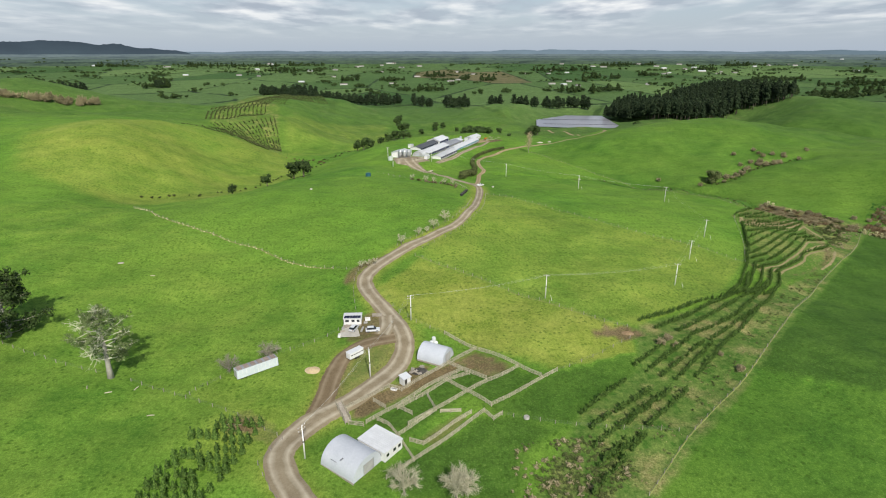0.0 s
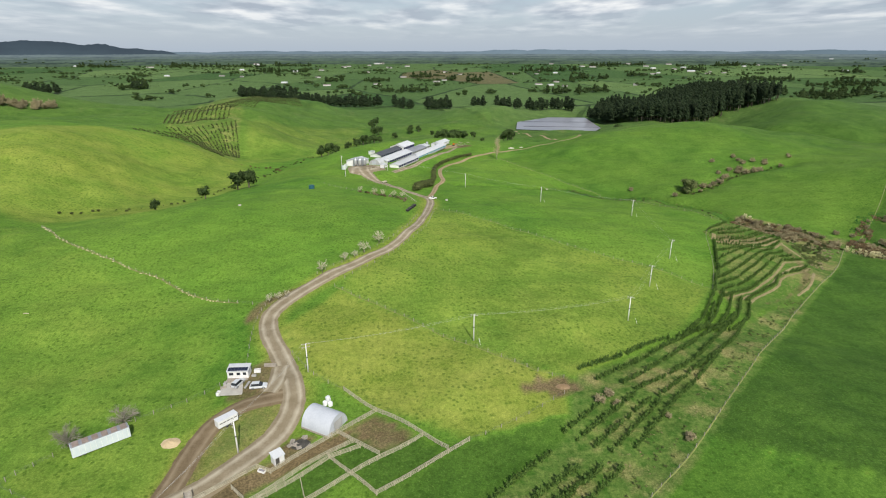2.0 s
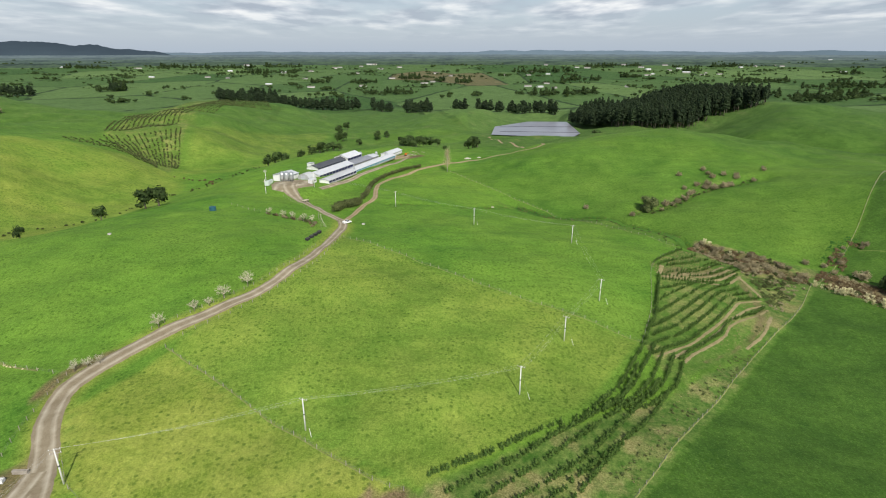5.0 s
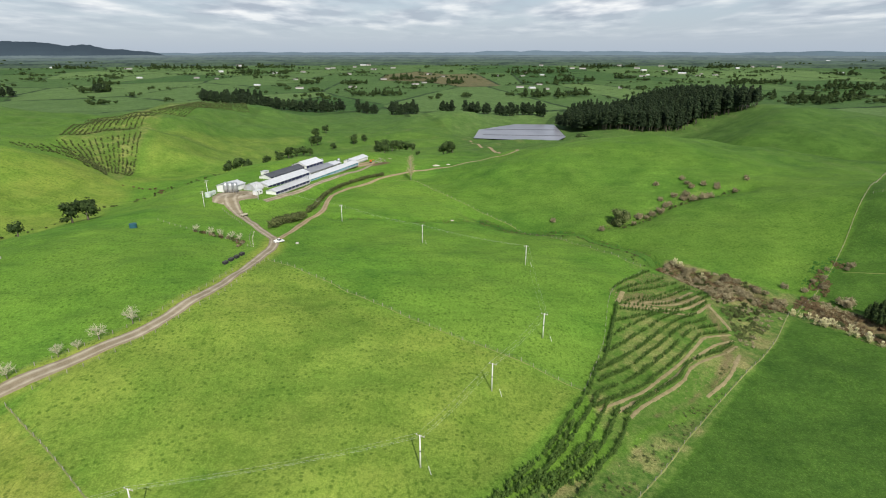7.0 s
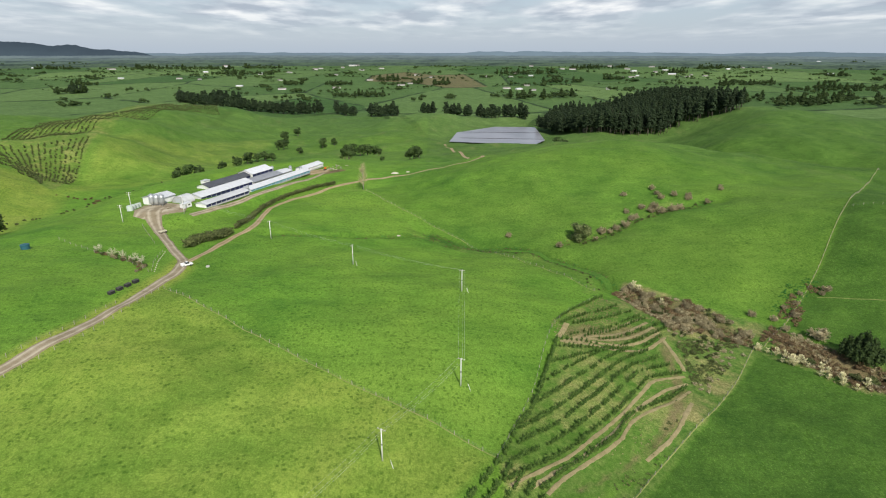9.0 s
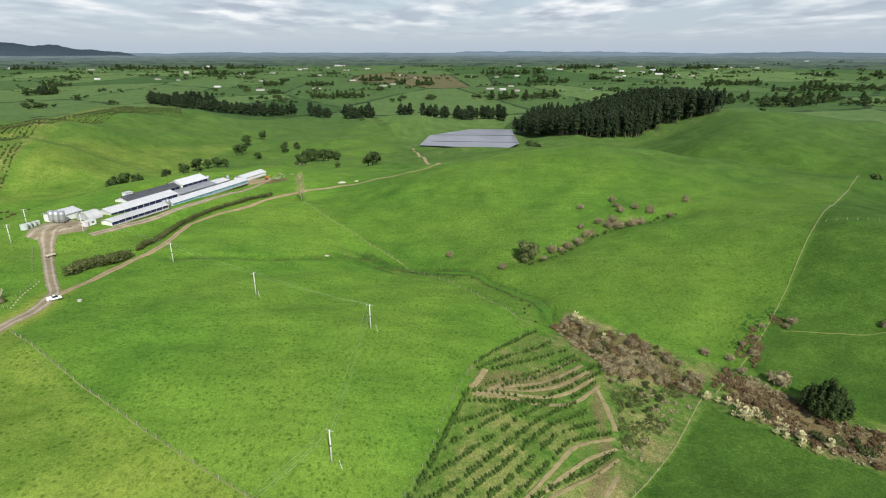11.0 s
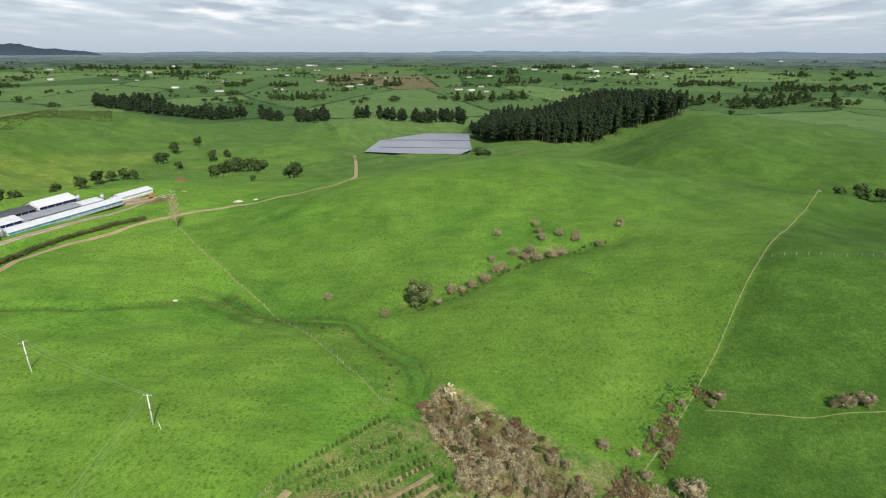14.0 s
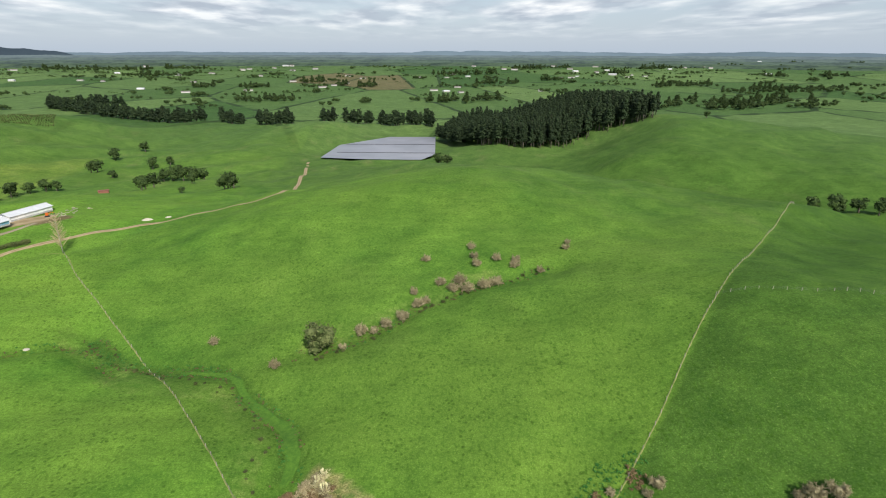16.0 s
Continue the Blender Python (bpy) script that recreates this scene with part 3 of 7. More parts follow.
strip("road", ROAD, [7.5, 7.5, 7, 6.5, 6.5, 7.0, 6.0, 5.0, 4.8, 4.6, 5.0], GRAVEL, 0.14, "pale gravel farm road with worn wheel lines")
strip("road_loop", LOOP, 6.2, LOOP_GRAVEL, 0.10, "brown gravel loop beside the yards")
strip("road_sheds", [(22, 335), (19, 346), (10.5, 358), (-2, 376), (-13, 392.5), (-24, 411), (-27, 422)], [4.5, 4.5, 4.5, 6, 12], GRAVEL, 0.13, "gravel drive up to the long sheds")
strip("track", [(21, 338), (23.5, 360), (25, 375), (26, 388), (29.5, 398), (30.5, 406), (29.5, 418), (28.4, 434), (29.6, 451), (34, 464), (42, 478), (52, 496), (64.5, 510), (76, 522), (92, 534.5), (113, 541), (132, 547), (158, 554), (166, 575), (160, 640), (150, 750), (140, 840)], 3.4, CLAY, 0.10, "yellow clay farm track worn through grass")


WORN = mottled("worn_grass", (0.15, 0.190, 0.045), (0.27, 0.285, 0.095), 0.3, 0.95)
for name, line in (("path_a", [(241, 299.5), (217.5, 272), (184, 240.5), (150, 204.5), (127.2, 179.8), (92, 141), (64.5, 116), (46, 96)]), ("path_b", [(514, 588), (452, 520.5), (377, 439), (329, 387.5), (300, 355), (270, 324), (243, 300)]),
                   ("path_c", [(66, 497), (79.9, 493), (96, 471), (112, 452.5), (131, 430), (141.9, 417), (162, 393), (195, 343.5)]), ("path_e", [(26, 314), (59.8, 289), (90.3, 269), (116.2, 253), (141, 238)]), ("path_f", [(287.5, 335), (303, 330), (312, 327.2), (322, 326), (342, 322)]), ("path_w", [(-172, 294), (-142.5, 263.5), (-117.4, 246.6), (-86.5, 229.5), (-62.6, 214), (-44.8, 207.6)]), ("path_d", [(-11.7, 216), (8.1, 201.4), (24.7, 188.3), (41.5, 176.4), (55.4, 168)])):
    strip(name, line, 0.9 if name == "path_w" else 0.36, WORN, 0.06, "narrow worn strip of dry grass along a fence", 0.2)

# the wet bed of the gully, greener than its banks
RANK = mottled("rank_wet_grass", (0.044, 0.128, 0.012), (0.112, 0.240, 0.024), 0.9, 0.95, relief=0.05)
strip("gully_bed", WET[2:], [0.8, 2.0, 2.8, 3.8, 4.6, 4.4, 2.0], RANK, 0.28, "wet gully bed of rank bright green grass", 1.0)

# the pond and the far skyline
WATER = Nodes("pond_water")
WATER.bump(WATER.noise(0.5, 3.0, 0.6), 0.15, 0.05)
WATER.done(WATER.ramp(WATER.noise(0.03, 3.0), (0.20, 0.20, 0.22), (0.28, 0.275, 0.30), 0.35, 0.65), 0.28, 0.0, 0.6)


def flat_sheet(name, poly, z, material, label, cat, kind="structure"):
    bm = bmesh.new()
    bm.faces.new([bm.verts.new((x, y, z)) for x, y in poly])
    bmesh.ops.recalc_face_normals(bm, faces=bm.faces)
    if next(iter(bm.faces)).normal.z < 0:
        bmesh.ops.reverse_faces(bm, faces=bm.faces)
    me = bpy.data.meshes.new(name)
    bm.to_mesh(me)
    bm.free()
    me.materials.append(material)
    return tagged(new(name, me), label, cat, kind=kind)


flat_sheet("water", [(148, 879), (194, 866), (263, 856), (281, 889), (292, 1030), (227, 1036), (162, 969)], -24.15, WATER.mat, "still grey farm pond under a cloudy sky", "pond")


def skyline(name, dist, az0, az1, level, rise, seed, colour, glow, label):
    """A far range of low hills: a ridged strip that closes the view, air haze painted on as glow."""
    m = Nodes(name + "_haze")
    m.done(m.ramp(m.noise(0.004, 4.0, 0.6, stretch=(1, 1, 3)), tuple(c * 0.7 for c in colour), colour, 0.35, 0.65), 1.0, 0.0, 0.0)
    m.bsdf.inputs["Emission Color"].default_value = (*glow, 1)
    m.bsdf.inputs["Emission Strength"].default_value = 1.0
    az = np.arange(az0, az1, 0.12)
    verts = []
    for a in az:
        f = np.clip(min(a - az0, (az1 - a) * 0.75) / 4.0, 0, 1) ** 0.8
        h = 55 + f * (level - 55) + rise * f * (0.75 + 0.6 * noise.noise((a * 0.16, seed, 0)) + 0.4 * noise.noise((a * 0.6, seed, 4)) + 0.08 * noise.noise((a * 3.1, seed, 9)))
        s, c = math.sin(radians(a)), math.cos(radians(a))
        verts += [(dist * s - 250 * s, dist * c - 250 * c, 20), (dist * s, dist * c, h), (dist * s + 60 * s, dist * c + 60 * c, 20)]
    n = len(az)
    faces = [(3 * i + j, 3 * i + 3 + j, 3 * i + 4 + j, 3 * i + 1 + j) for i in range(n - 1) for j in (0, 1)]
    me = bpy.data.meshes.new(name)
    me.from_pydata(verts, [], [f[::-1] for f in faces])
    me.polygons.foreach_set("use_smooth", np.ones(len(faces), bool))
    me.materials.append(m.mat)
    return tagged(new(name, me), label, "hills", kind="structure")


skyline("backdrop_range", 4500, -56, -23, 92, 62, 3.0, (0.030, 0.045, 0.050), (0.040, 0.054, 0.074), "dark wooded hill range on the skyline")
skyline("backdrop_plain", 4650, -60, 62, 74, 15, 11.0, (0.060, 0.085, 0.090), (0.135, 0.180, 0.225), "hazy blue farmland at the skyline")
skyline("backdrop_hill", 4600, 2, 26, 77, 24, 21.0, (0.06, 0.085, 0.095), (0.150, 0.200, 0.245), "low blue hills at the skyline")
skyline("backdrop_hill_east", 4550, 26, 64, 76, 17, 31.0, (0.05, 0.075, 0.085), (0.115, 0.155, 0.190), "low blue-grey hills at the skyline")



def far_band(name, dist, base, top, seed, woods, fields, label):
    """A band of hazy distance, its haze painted as glow: low rolling farmland with dark lines of wood, far behind the
    rest.
    """
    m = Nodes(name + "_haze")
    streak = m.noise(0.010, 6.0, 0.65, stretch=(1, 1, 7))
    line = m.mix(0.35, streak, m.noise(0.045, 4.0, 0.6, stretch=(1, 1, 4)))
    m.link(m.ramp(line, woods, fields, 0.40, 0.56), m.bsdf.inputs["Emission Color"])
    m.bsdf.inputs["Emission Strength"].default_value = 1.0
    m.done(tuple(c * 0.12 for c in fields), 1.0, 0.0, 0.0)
    az = np.arange(-62, 64, 0.10)
    verts = []
    for a in az:
        h = top + 2.6 * noise.noise((a * 0.22, seed, 0)) + 1.6 * noise.noise((a * 0.9, seed, 4)) + 1.7 * max(0, noise.noise((a * 3.4, seed, 9))) ** 0.6
        s, c = math.sin(radians(a)), math.cos(radians(a))
        verts += [((dist - 120) * s, (dist - 120) * c, base - 6), (dist * s, dist * c, h), ((dist + 40) * s, (dist + 40) * c, base - 6)]
    n = len(az)
    faces = [(3 * i + 1 + j, 3 * i + 4 + j, 3 * i + 3 + j, 3 * i + j) for i in range(n - 1) for j in (0, 1)]
    me = bpy.data.meshes.new(name)
    me.from_pydata(verts, [], faces)
    me.polygons.foreach_set("use_smooth", np.ones(len(faces), bool))
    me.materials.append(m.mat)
    return tagged(new(name, me), label, "hills", kind="structure")


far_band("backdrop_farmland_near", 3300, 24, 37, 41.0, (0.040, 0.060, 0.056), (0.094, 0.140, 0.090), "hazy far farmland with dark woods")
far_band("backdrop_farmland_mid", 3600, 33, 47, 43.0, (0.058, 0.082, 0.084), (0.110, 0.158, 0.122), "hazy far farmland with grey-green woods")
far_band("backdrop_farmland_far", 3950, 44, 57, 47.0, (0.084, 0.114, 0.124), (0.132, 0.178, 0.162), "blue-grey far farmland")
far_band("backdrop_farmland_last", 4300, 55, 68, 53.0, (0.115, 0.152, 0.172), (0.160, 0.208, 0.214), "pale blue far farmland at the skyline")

BOOM = mottled("dark_boom", (0.03, 0.03, 0.032), (0.06, 0.06, 0.06), 0.5, 0.6)


def boom(name, a, b):
    bm = bmesh.new()
    bmesh.ops.create_cube(bm, size=1)
    d = Vector(b) - Vector(a)
    bmesh.ops.scale(bm, verts=bm.verts, vec=(d.length, 1.1, 0.5))
    bmesh.ops.bevel(bm, geom=bm.edges[:], offset=0.1, segments=1, affect="EDGES")
    me = bpy.data.meshes.new(name)
    bm.to_mesh(me)
    bm.free()
    me.materials.append(BOOM)
    ob = new(name, me)
    m = (Vector(a) + Vector(b)) / 2
    ob.matrix_world = pose(m.x, m.y, -24.05, 0, 0, math.degrees(math.atan2(d.y, d.x)))
    tagged(ob, "dark floating boom across a grey pond", "boom", "pond booms")


boom("pond_boom", (164, 912), (281, 898))
boom("pond_boom", (170, 974), (286, 962))


# ---- growing things ----


def part(name, geo, material, parent=None, label="", at=None, smooth=False):
    """One mesh object from a bmesh, a mesh or (verts, faces), under a thing or a part."""
    if isinstance(geo, bpy.types.Mesh):
        me = geo
    else:
        me = bpy.data.meshes.new(name)
        if isinstance(geo, bmesh.types.BMesh):
            bmesh.ops.recalc_face_normals(geo, faces=geo.faces)
            geo.to_mesh(me)
            geo.free()
        else:
            me.from_pydata(np.asarray(geo[0]).tolist(), [], [list(map(int, f)) for f in geo[1]])
        me.materials.append(material)
        if smooth:
            me.polygons.foreach_set("use_smooth", np.ones(len(me.polygons), bool))
    ob = new(name, me)
    if parent:
        ob.parent = parent
    if at is not None:
        ob.matrix_basis = at
    if label:
        tagged(ob, label)
    return ob


def thing(name, at, label, category, group="", kind=""):
    ob = new(name)
    ob.empty_display_size = 0.3
    ob.matrix_basis = at
    return tagged(ob, label, category, group, kind)


def mesh_of(name, geo, material, smooth=False):
    me = bpy.data.meshes.new(name)
    me.from_pydata(np.asarray(geo[0]).tolist(), [], [list(map(int, f)) for f in geo[1]])
    me.materials.append(material)
    if smooth:
        me.polygons.foreach_set("use_smooth", np.ones(len(me.polygons), bool))
    return me


ICO_V, ICO_F = None, None


def ico():
    global ICO_V, ICO_F
    if ICO_V is None:
        bm = bmesh.new()
        bmesh.ops.create_icosphere(bm, subdivisions=1, radius=1)
        ICO_V = np.array([v.co[:] for v in bm.verts])
        ICO_F = [[v.index for v in f.verts] for f in bm.faces]
        bm.free()
    return ICO_V, ICO_F


def leaf_cloud(rng, lobes, n, size, core=0.72, droop=0.0):
    """Clumps of leaves as small bent quads over the skins of a few lobes (x, y, z, rx, ry, rz), with dense hearts."""
    verts, faces = [], []
    vol = np.array([l[3] * l[4] + l[4] * l[5] + l[3] * l[5] for l in lobes])
    share = np.maximum(1, (n * vol / vol.sum()).astype(int))
    iv, ifc = ico()
    for l, k in zip(lobes, share):
        c, r = np.array(l[:3]), np.array(l[3:])
        if core:
            b = len(verts)
            verts += list(c + iv * r * core * rng.uniform(0.85, 1.12, (len(iv), 1)))
            faces += [[b + i for i in f] for f in ifc]
        d = rng.normal(size=(k, 3))
        d /= np.linalg.norm(d, axis=1)[:, None]
        p = c + d * r * rng.uniform(0.66, 1.08, (k, 1))
        for i in range(k):
            nn = d[i] + rng.normal(size=3) * 0.55 + np.array((0, 0, 0.3))
            nn /= np.linalg.norm(nn)
            t = np.cross(nn, rng.normal(size=3))
            t /= np.linalg.norm(t) + 1e-9
            s = np.cross(nn, t)
            w, h = size * rng.uniform(0.6, 1.3), size * rng.uniform(0.6, 1.3)
            b = len(verts)
            verts += [p[i] - t * w * 0.5 - nn * droop, p[i] - s * h * 0.5, p[i] + t * w * 0.5 - nn * droop, p[i] + s * h * 0.5 + nn * size * 0.15]
            faces.append([b, b + 1, b + 2, b + 3])
    return np.array(verts), faces


def tube(points, radii, sides=6):
    points = np.array(points, float)
    verts, faces = [], []
    for i, p in enumerate(points):
        d = points[min(i + 1, len(points) - 1)] - points[max(i - 1, 0)]
        d /= np.linalg.norm(d) + 1e-9
        a = np.cross(d, (0.31, 0.95, 0.05) if abs(d[2]) > 0.9 else (0, 0, 1))
        a /= np.linalg.norm(a) + 1e-9
        b = np.cross(d, a)
        for k in range(sides):
            th = 2 * math.pi * k / sides
            verts.append(p + radii[i] * (a * math.cos(th) + b * math.sin(th)))
    for i in range(len(points) - 1):
        for k in range(sides):
            k2 = (k + 1) % sides
            faces.append([i * sides + k, i * sides + k2, (i + 1) * sides + k2, (i + 1) * sides + k])
    faces.append(list(range(sides))[::-1])
    faces.append([(len(points) - 1) * sides + k for k in range(sides)])
    return np.array(verts), faces


def joined(geos):
    verts, faces, b = [], [], 0
    for v, f in geos:
        verts.append(v)
        faces += [[b + i for i in q] for q in f]
        b += len(v)
    return np.concatenate(verts), faces


TWIG = leafy("bare_twigs", (0.16, 0.13, 0.10), (0.30, 0.26, 0.21), 0.15)
TWIG_GREY = leafy("grey_twigs", (0.22, 0.20, 0.165), (0.38, 0.35, 0.30), 0.15)
PALE_TWIG = leafy("lichened_twigs", (0.38, 0.355, 0.265), (0.58, 0.55, 0.44), 0.1)
RUST = leafy("brown_scrub_leaves", (0.095, 0.062, 0.032), (0.20, 0.145, 0.080), 0.2)
FAWN = leafy("fawn_scrub_twigs", (0.215, 0.180, 0.105), (0.365, 0.320, 0.205), 0.18)
STRAW = leafy("straw_tussock_blades", (0.48, 0.44, 0.24), (0.68, 0.64, 0.43), 0.12)
OLIVE = leafy("olive_scrub_leaves", (0.045, 0.065, 0.02), (0.11, 0.13, 0.045), 0.25)
SHRUB = leafy("shrub_leaves", (0.036, 0.086, 0.015), (0.118, 0.195, 0.040), 0.25)
RUSH = leafy("rush_blades", (0.030, 0.130, 0.024), (0.075, 0.235, 0.045), 0.2)
DRYGRASS = leafy("dry_grass_blades", (0.22, 0.185, 0.085), (0.38, 0.33, 0.18), 0.15)
HEDGE = leafy("hedge_leaves", (0.050, 0.068, 0.022), (0.130, 0.150, 0.055), 0.2)
PALE_BARK = mottled("pale_bark", (0.30, 0.28, 0.24), (0.46, 0.44, 0.38), 1.2, 0.9, relief=0.03)
DULL_LEAF = leafy("dull_olive_leaves", (0.070, 0.112, 0.036), (0.190, 0.240, 0.100), 0.1)
TAN_TWIG = leafy("tan_poplar_twigs", (0.40, 0.32, 0.20), (0.58, 0.48, 0.32), 0.1)
ASH_TWIG = leafy("ash_grey_limbs", (0.50, 0.49, 0.40), (0.72, 0.71, 0.60), 0.1)
GREYLEAF = leafy("grey_green_leaves", (0.050, 0.075, 0.022), (0.150, 0.172, 0.070), 0.15)
rng = np.random.RandomState(7)


def pine_lobes(r, h, wide):
    lobes, z = [], h * r.uniform(0.30, 0.42)
    while z < h * 0.97:
        f = 1 - ((z / h - 0.35) / 0.66)
        rad = wide * (0.35 + 0.75 * max(f, 0)) * r.uniform(0.8, 1.15)
        a = r.uniform(0, 6.28)
        lobes.append((math.cos(a) * rad * 0.35, math.sin(a) * rad * 0.35, z, rad * 0.8, rad * 0.8, h * 0.075))
        lobes.append((-math.cos(a) * rad * 0.4, -math.sin(a) * rad * 0.4, z + h * 0.03, rad * 0.7, rad * 0.7, h * 0.06))
        z += h * 0.085
    return lobes


def round_lobes(r, w, h, n=8, low=0.3):
    out = [(0, 0, h * 0.58, w * 0.36, w * 0.36, h * 0.36)]
    for i in range(n):
        a, q = r.uniform(0, 6.28), r.uniform(0.15, 0.36) * w
        out.append((math.cos(a) * q, math.sin(a) * q, h * r.uniform(low, 0.82), w * r.uniform(0.14, 0.24), w * r.uniform(0.14, 0.24), h * r.uniform(0.12, 0.2)))
    return out


def trunk_geo(h, r0, lean=0.2, r=rng):
    top = np.array((r.uniform(-lean, lean), r.uniform(-lean, lean), h))
    return tube([np.zeros(3) - (0, 0, 0.4), top * 0.3, top * 0.65, top], [r0 * 1.25, r0, r0 * 0.75, r0 * 0.3], 7)


class Kind:
    """A kind of tree: a few trunks and crowns of its own, planted as things with parts."""

    def __init__(self, name, label, trunks, crowns, trunk_mat, crown_mat, crown_name="crown"):
        self.name, self.label, self.crown_name = name, label, crown_name
        self.trunks = [mesh_of(name + "_trunk", g, trunk_mat, True) for g in trunks]
        self.crowns = [mesh_of(name + "_crown", g, crown_mat) for g in crowns]
        self.count = 0

    def plant(self, x, y, scale=1.0, group="", label="", sink=0.0):
        i = self.count
        self.count += 1
        r = random.Random(i * 31 + int(abs(x) * 7))
        at = Matrix.LocRotScale((x, y, gz(x, y) - sink), Euler((0, 0, r.uniform(0, 6.28))), (scale * r.uniform(0.92, 1.08), scale * r.uniform(0.92, 1.08), scale * r.uniform(0.92, 1.08)))
        t = thing(self.name, at, label or self.label, "tree" if "tree" in self.name else self.name.split("_")[-1], group)
        k = i % len(self.crowns)
        part("trunk", self.trunks[k], None, t)
        part(self.crown_name, self.crowns[k], None, t)
        return t


PINES = Kind("pine_tree", "tall dark plantation pine with bare lower trunk", [trunk_geo(24 + i, 0.42, 0.5) for i in range(4)],
             [leaf_cloud(np.random.RandomState(20 + i), pine_lobes(np.random.RandomState(40 + i), 26 + i, 5.0), 330, 1.5) for i in range(4)], BARK, PINE)
BELT_PINES = Kind("shelter_pine_tree", "dark shelterbelt pine standing in a row on grass", [trunk_geo(15, 0.4, 0.3) for i in range(3)],
                  [leaf_cloud(np.random.RandomState(60 + i), [(0, 0, 5, 5.0, 5.0, 4.2)] + pine_lobes(np.random.RandomState(70 + i), 18, 6.0), 170, 2.0) for i in range(3)], BARK, PINE)
BROAD = Kind("evergreen_tree", "rounded dark evergreen tree standing in pasture", [trunk_geo(4.5, 0.3, 0.2) for i in range(4)],
             [leaf_cloud(np.random.RandomState(80 + i), round_lobes(np.random.RandomState(90 + i), 8, 8, 10, 0.22), 420, 0.75) for i in range(4)], BARK, LEAF)
GREYISH = Kind("grey_leaved_tree", "broad grey-green tree with pale limbs beside a gully", [trunk_geo(4, 0.35, 0.3) for i in range(2)],
               [leaf_cloud(np.random.RandomState(110 + i), round_lobes(np.random.RandomState(115 + i), 10, 9.0, 16, 0.2), 1300, 0.55) for i in range(2)], BARK, GREYLEAF)

# plantation beside the pond
BLOCK = [(293, 1014), (318, 950), (341, 905), (375, 866), (400, 860), (428, 868), (452, 884), (472, 891), (503, 879), (534, 860), (554, 898), (540, 950), (566, 1040), (566, 1120), (470, 1124), (430, 1060), (340, 1090)]
r = np.random.RandomState(5)
spots = []
for gx in np.arange(285, 640, 7.4):
    for gy in np.arange(850, 1130, 7.4):
        spots.append((gx + r.uniform(-4, 4), gy + r.uniform(-4, 4)))
spots = np.array(spots)
spots = spots[inside(spots[:, 0], spots[:, 1], BLOCK)]
edge = line_distance(spots[:, 0], spots[:, 1], BLOCK + BLOCK[:1])
order = np.argsort(spots[:, 1] - 0.25 * spots[:, 0])
spots, edge = spots[order], edge[order]
for x, y in spots[:300]:
    PINES.plant(x, y, r.uniform(0.72, 1.15), "plantation pines beside the pond")


def wood(name, kinds, places, label, category="trees"):
    """Many far trees as one joined mesh."""
    geos = []
    for i, (x, y, s) in enumerate(places):
        k = kinds[i % len(kinds)]
        me = k.crowns[i % len(k.crowns)]
        v = np.empty(len(me.vertices) * 3)
        me.vertices.foreach_get("co", v)
        v = v.reshape(-1, 3)
        a = i * 2.4
        rot = np.array(((math.cos(a), -math.sin(a), 0), (math.sin(a), math.cos(a), 0), (0, 0, 1)))
        geos.append((v @ rot.T * s + np.array((x, y, gz(x, y))), [p.vertices[:] for p in me.polygons]))
    v, f = joined(geos)
    return tagged(part(name, (v, f), kinds[0].crowns[0].materials[0]), label, category, kind="stuff")


if len(spots) > 300:
    wood("plantation", [PINES], [(x, y, r.uniform(0.75, 1.15)) for x, y in spots[300:]], "dense dark pine plantation reaching over a rise")

# shelterbelts across the valley, tree by tree
BELTS = [
    ((-460, 1440), (-285, 1310), 20), ((-285, 1308), (-150, 1222), 15), ((-145, 1218), (-92, 1242), 7), ((-68, 1244), (-20, 1222), 6), ((4, 1208), (56, 1246), 8),
    ((100, 1270), (130, 1240), 4), ((150, 1215), (200, 1178), 6), ((205, 1172), (300, 1150), 12), ((-1018, 1484), (-935, 1495), 9), ((-818, 1618), (-790, 1660), 5),
    ((-470, 1452), (-425, 1456), 7), ((-412, 1458), (-328, 1464), 9),
]
for (x0, y0), (x1, y1), n in BELTS:
    n = int(n * 1.4)
    for i in range(n):
        t = (i + 0.5) / n
        BELT_PINES.plant(x0 + (x1 - x0) * t + r.uniform(-3, 3), y0 + (y1 - y0) * t + r.uniform(-6, 6), r.uniform(1.0, 1.5), "shelterbelt pines across the valley")

# single evergreens about the sheds and the valley
for x, y, s in [(-122, 372, 0.7), (-110, 398, 1.05), (-104, 403, 1.1), (-123, 312, 0.5), (-92, 592, 0.9), (-86, 596, 1.1), (-80, 606, 1.0), (-72, 640, 0.8), (-66, 662, 0.9), (-60, 676, 1.0), (-55, 690, 0.8), (-50, 702, 0.9), (-44, 706, 0.7),
                (-62, 796, 1.0), (-54, 792, 1.1), (-72, 866, 1.1), (-73, 946, 1.0), (-12, 815, 1.0), (43, 662, 0.9), (34, 745, 1.2), (28, 740, 1.0), (44, 742, 1.1), (52, 744, 1.2), (62, 742, 1.0), (40, 690, 1.0), (36, 684, 0.9), (70, 690, 0.7),
                (107, 660, 1.2), (103, 664, 0.9), (112, 657, 0.9), (77, 648, 0.45), (279, 800, 1.1), (288, 806, 0.9), (510, 570, 0.9), (517, 560, 1.1), (523, 564, 0.8), (534, 560, 0.9), (541, 552, 1.0), (776, 1172, 1.1), (-30, 770, 0.7), (0, 830, 0.8), (20, 800, 0.6)]:
    BROAD.plant(x, y, s * 1.6, "evergreen trees in the pasture")
GREYISH.plant(206, 411.5, 1.25)

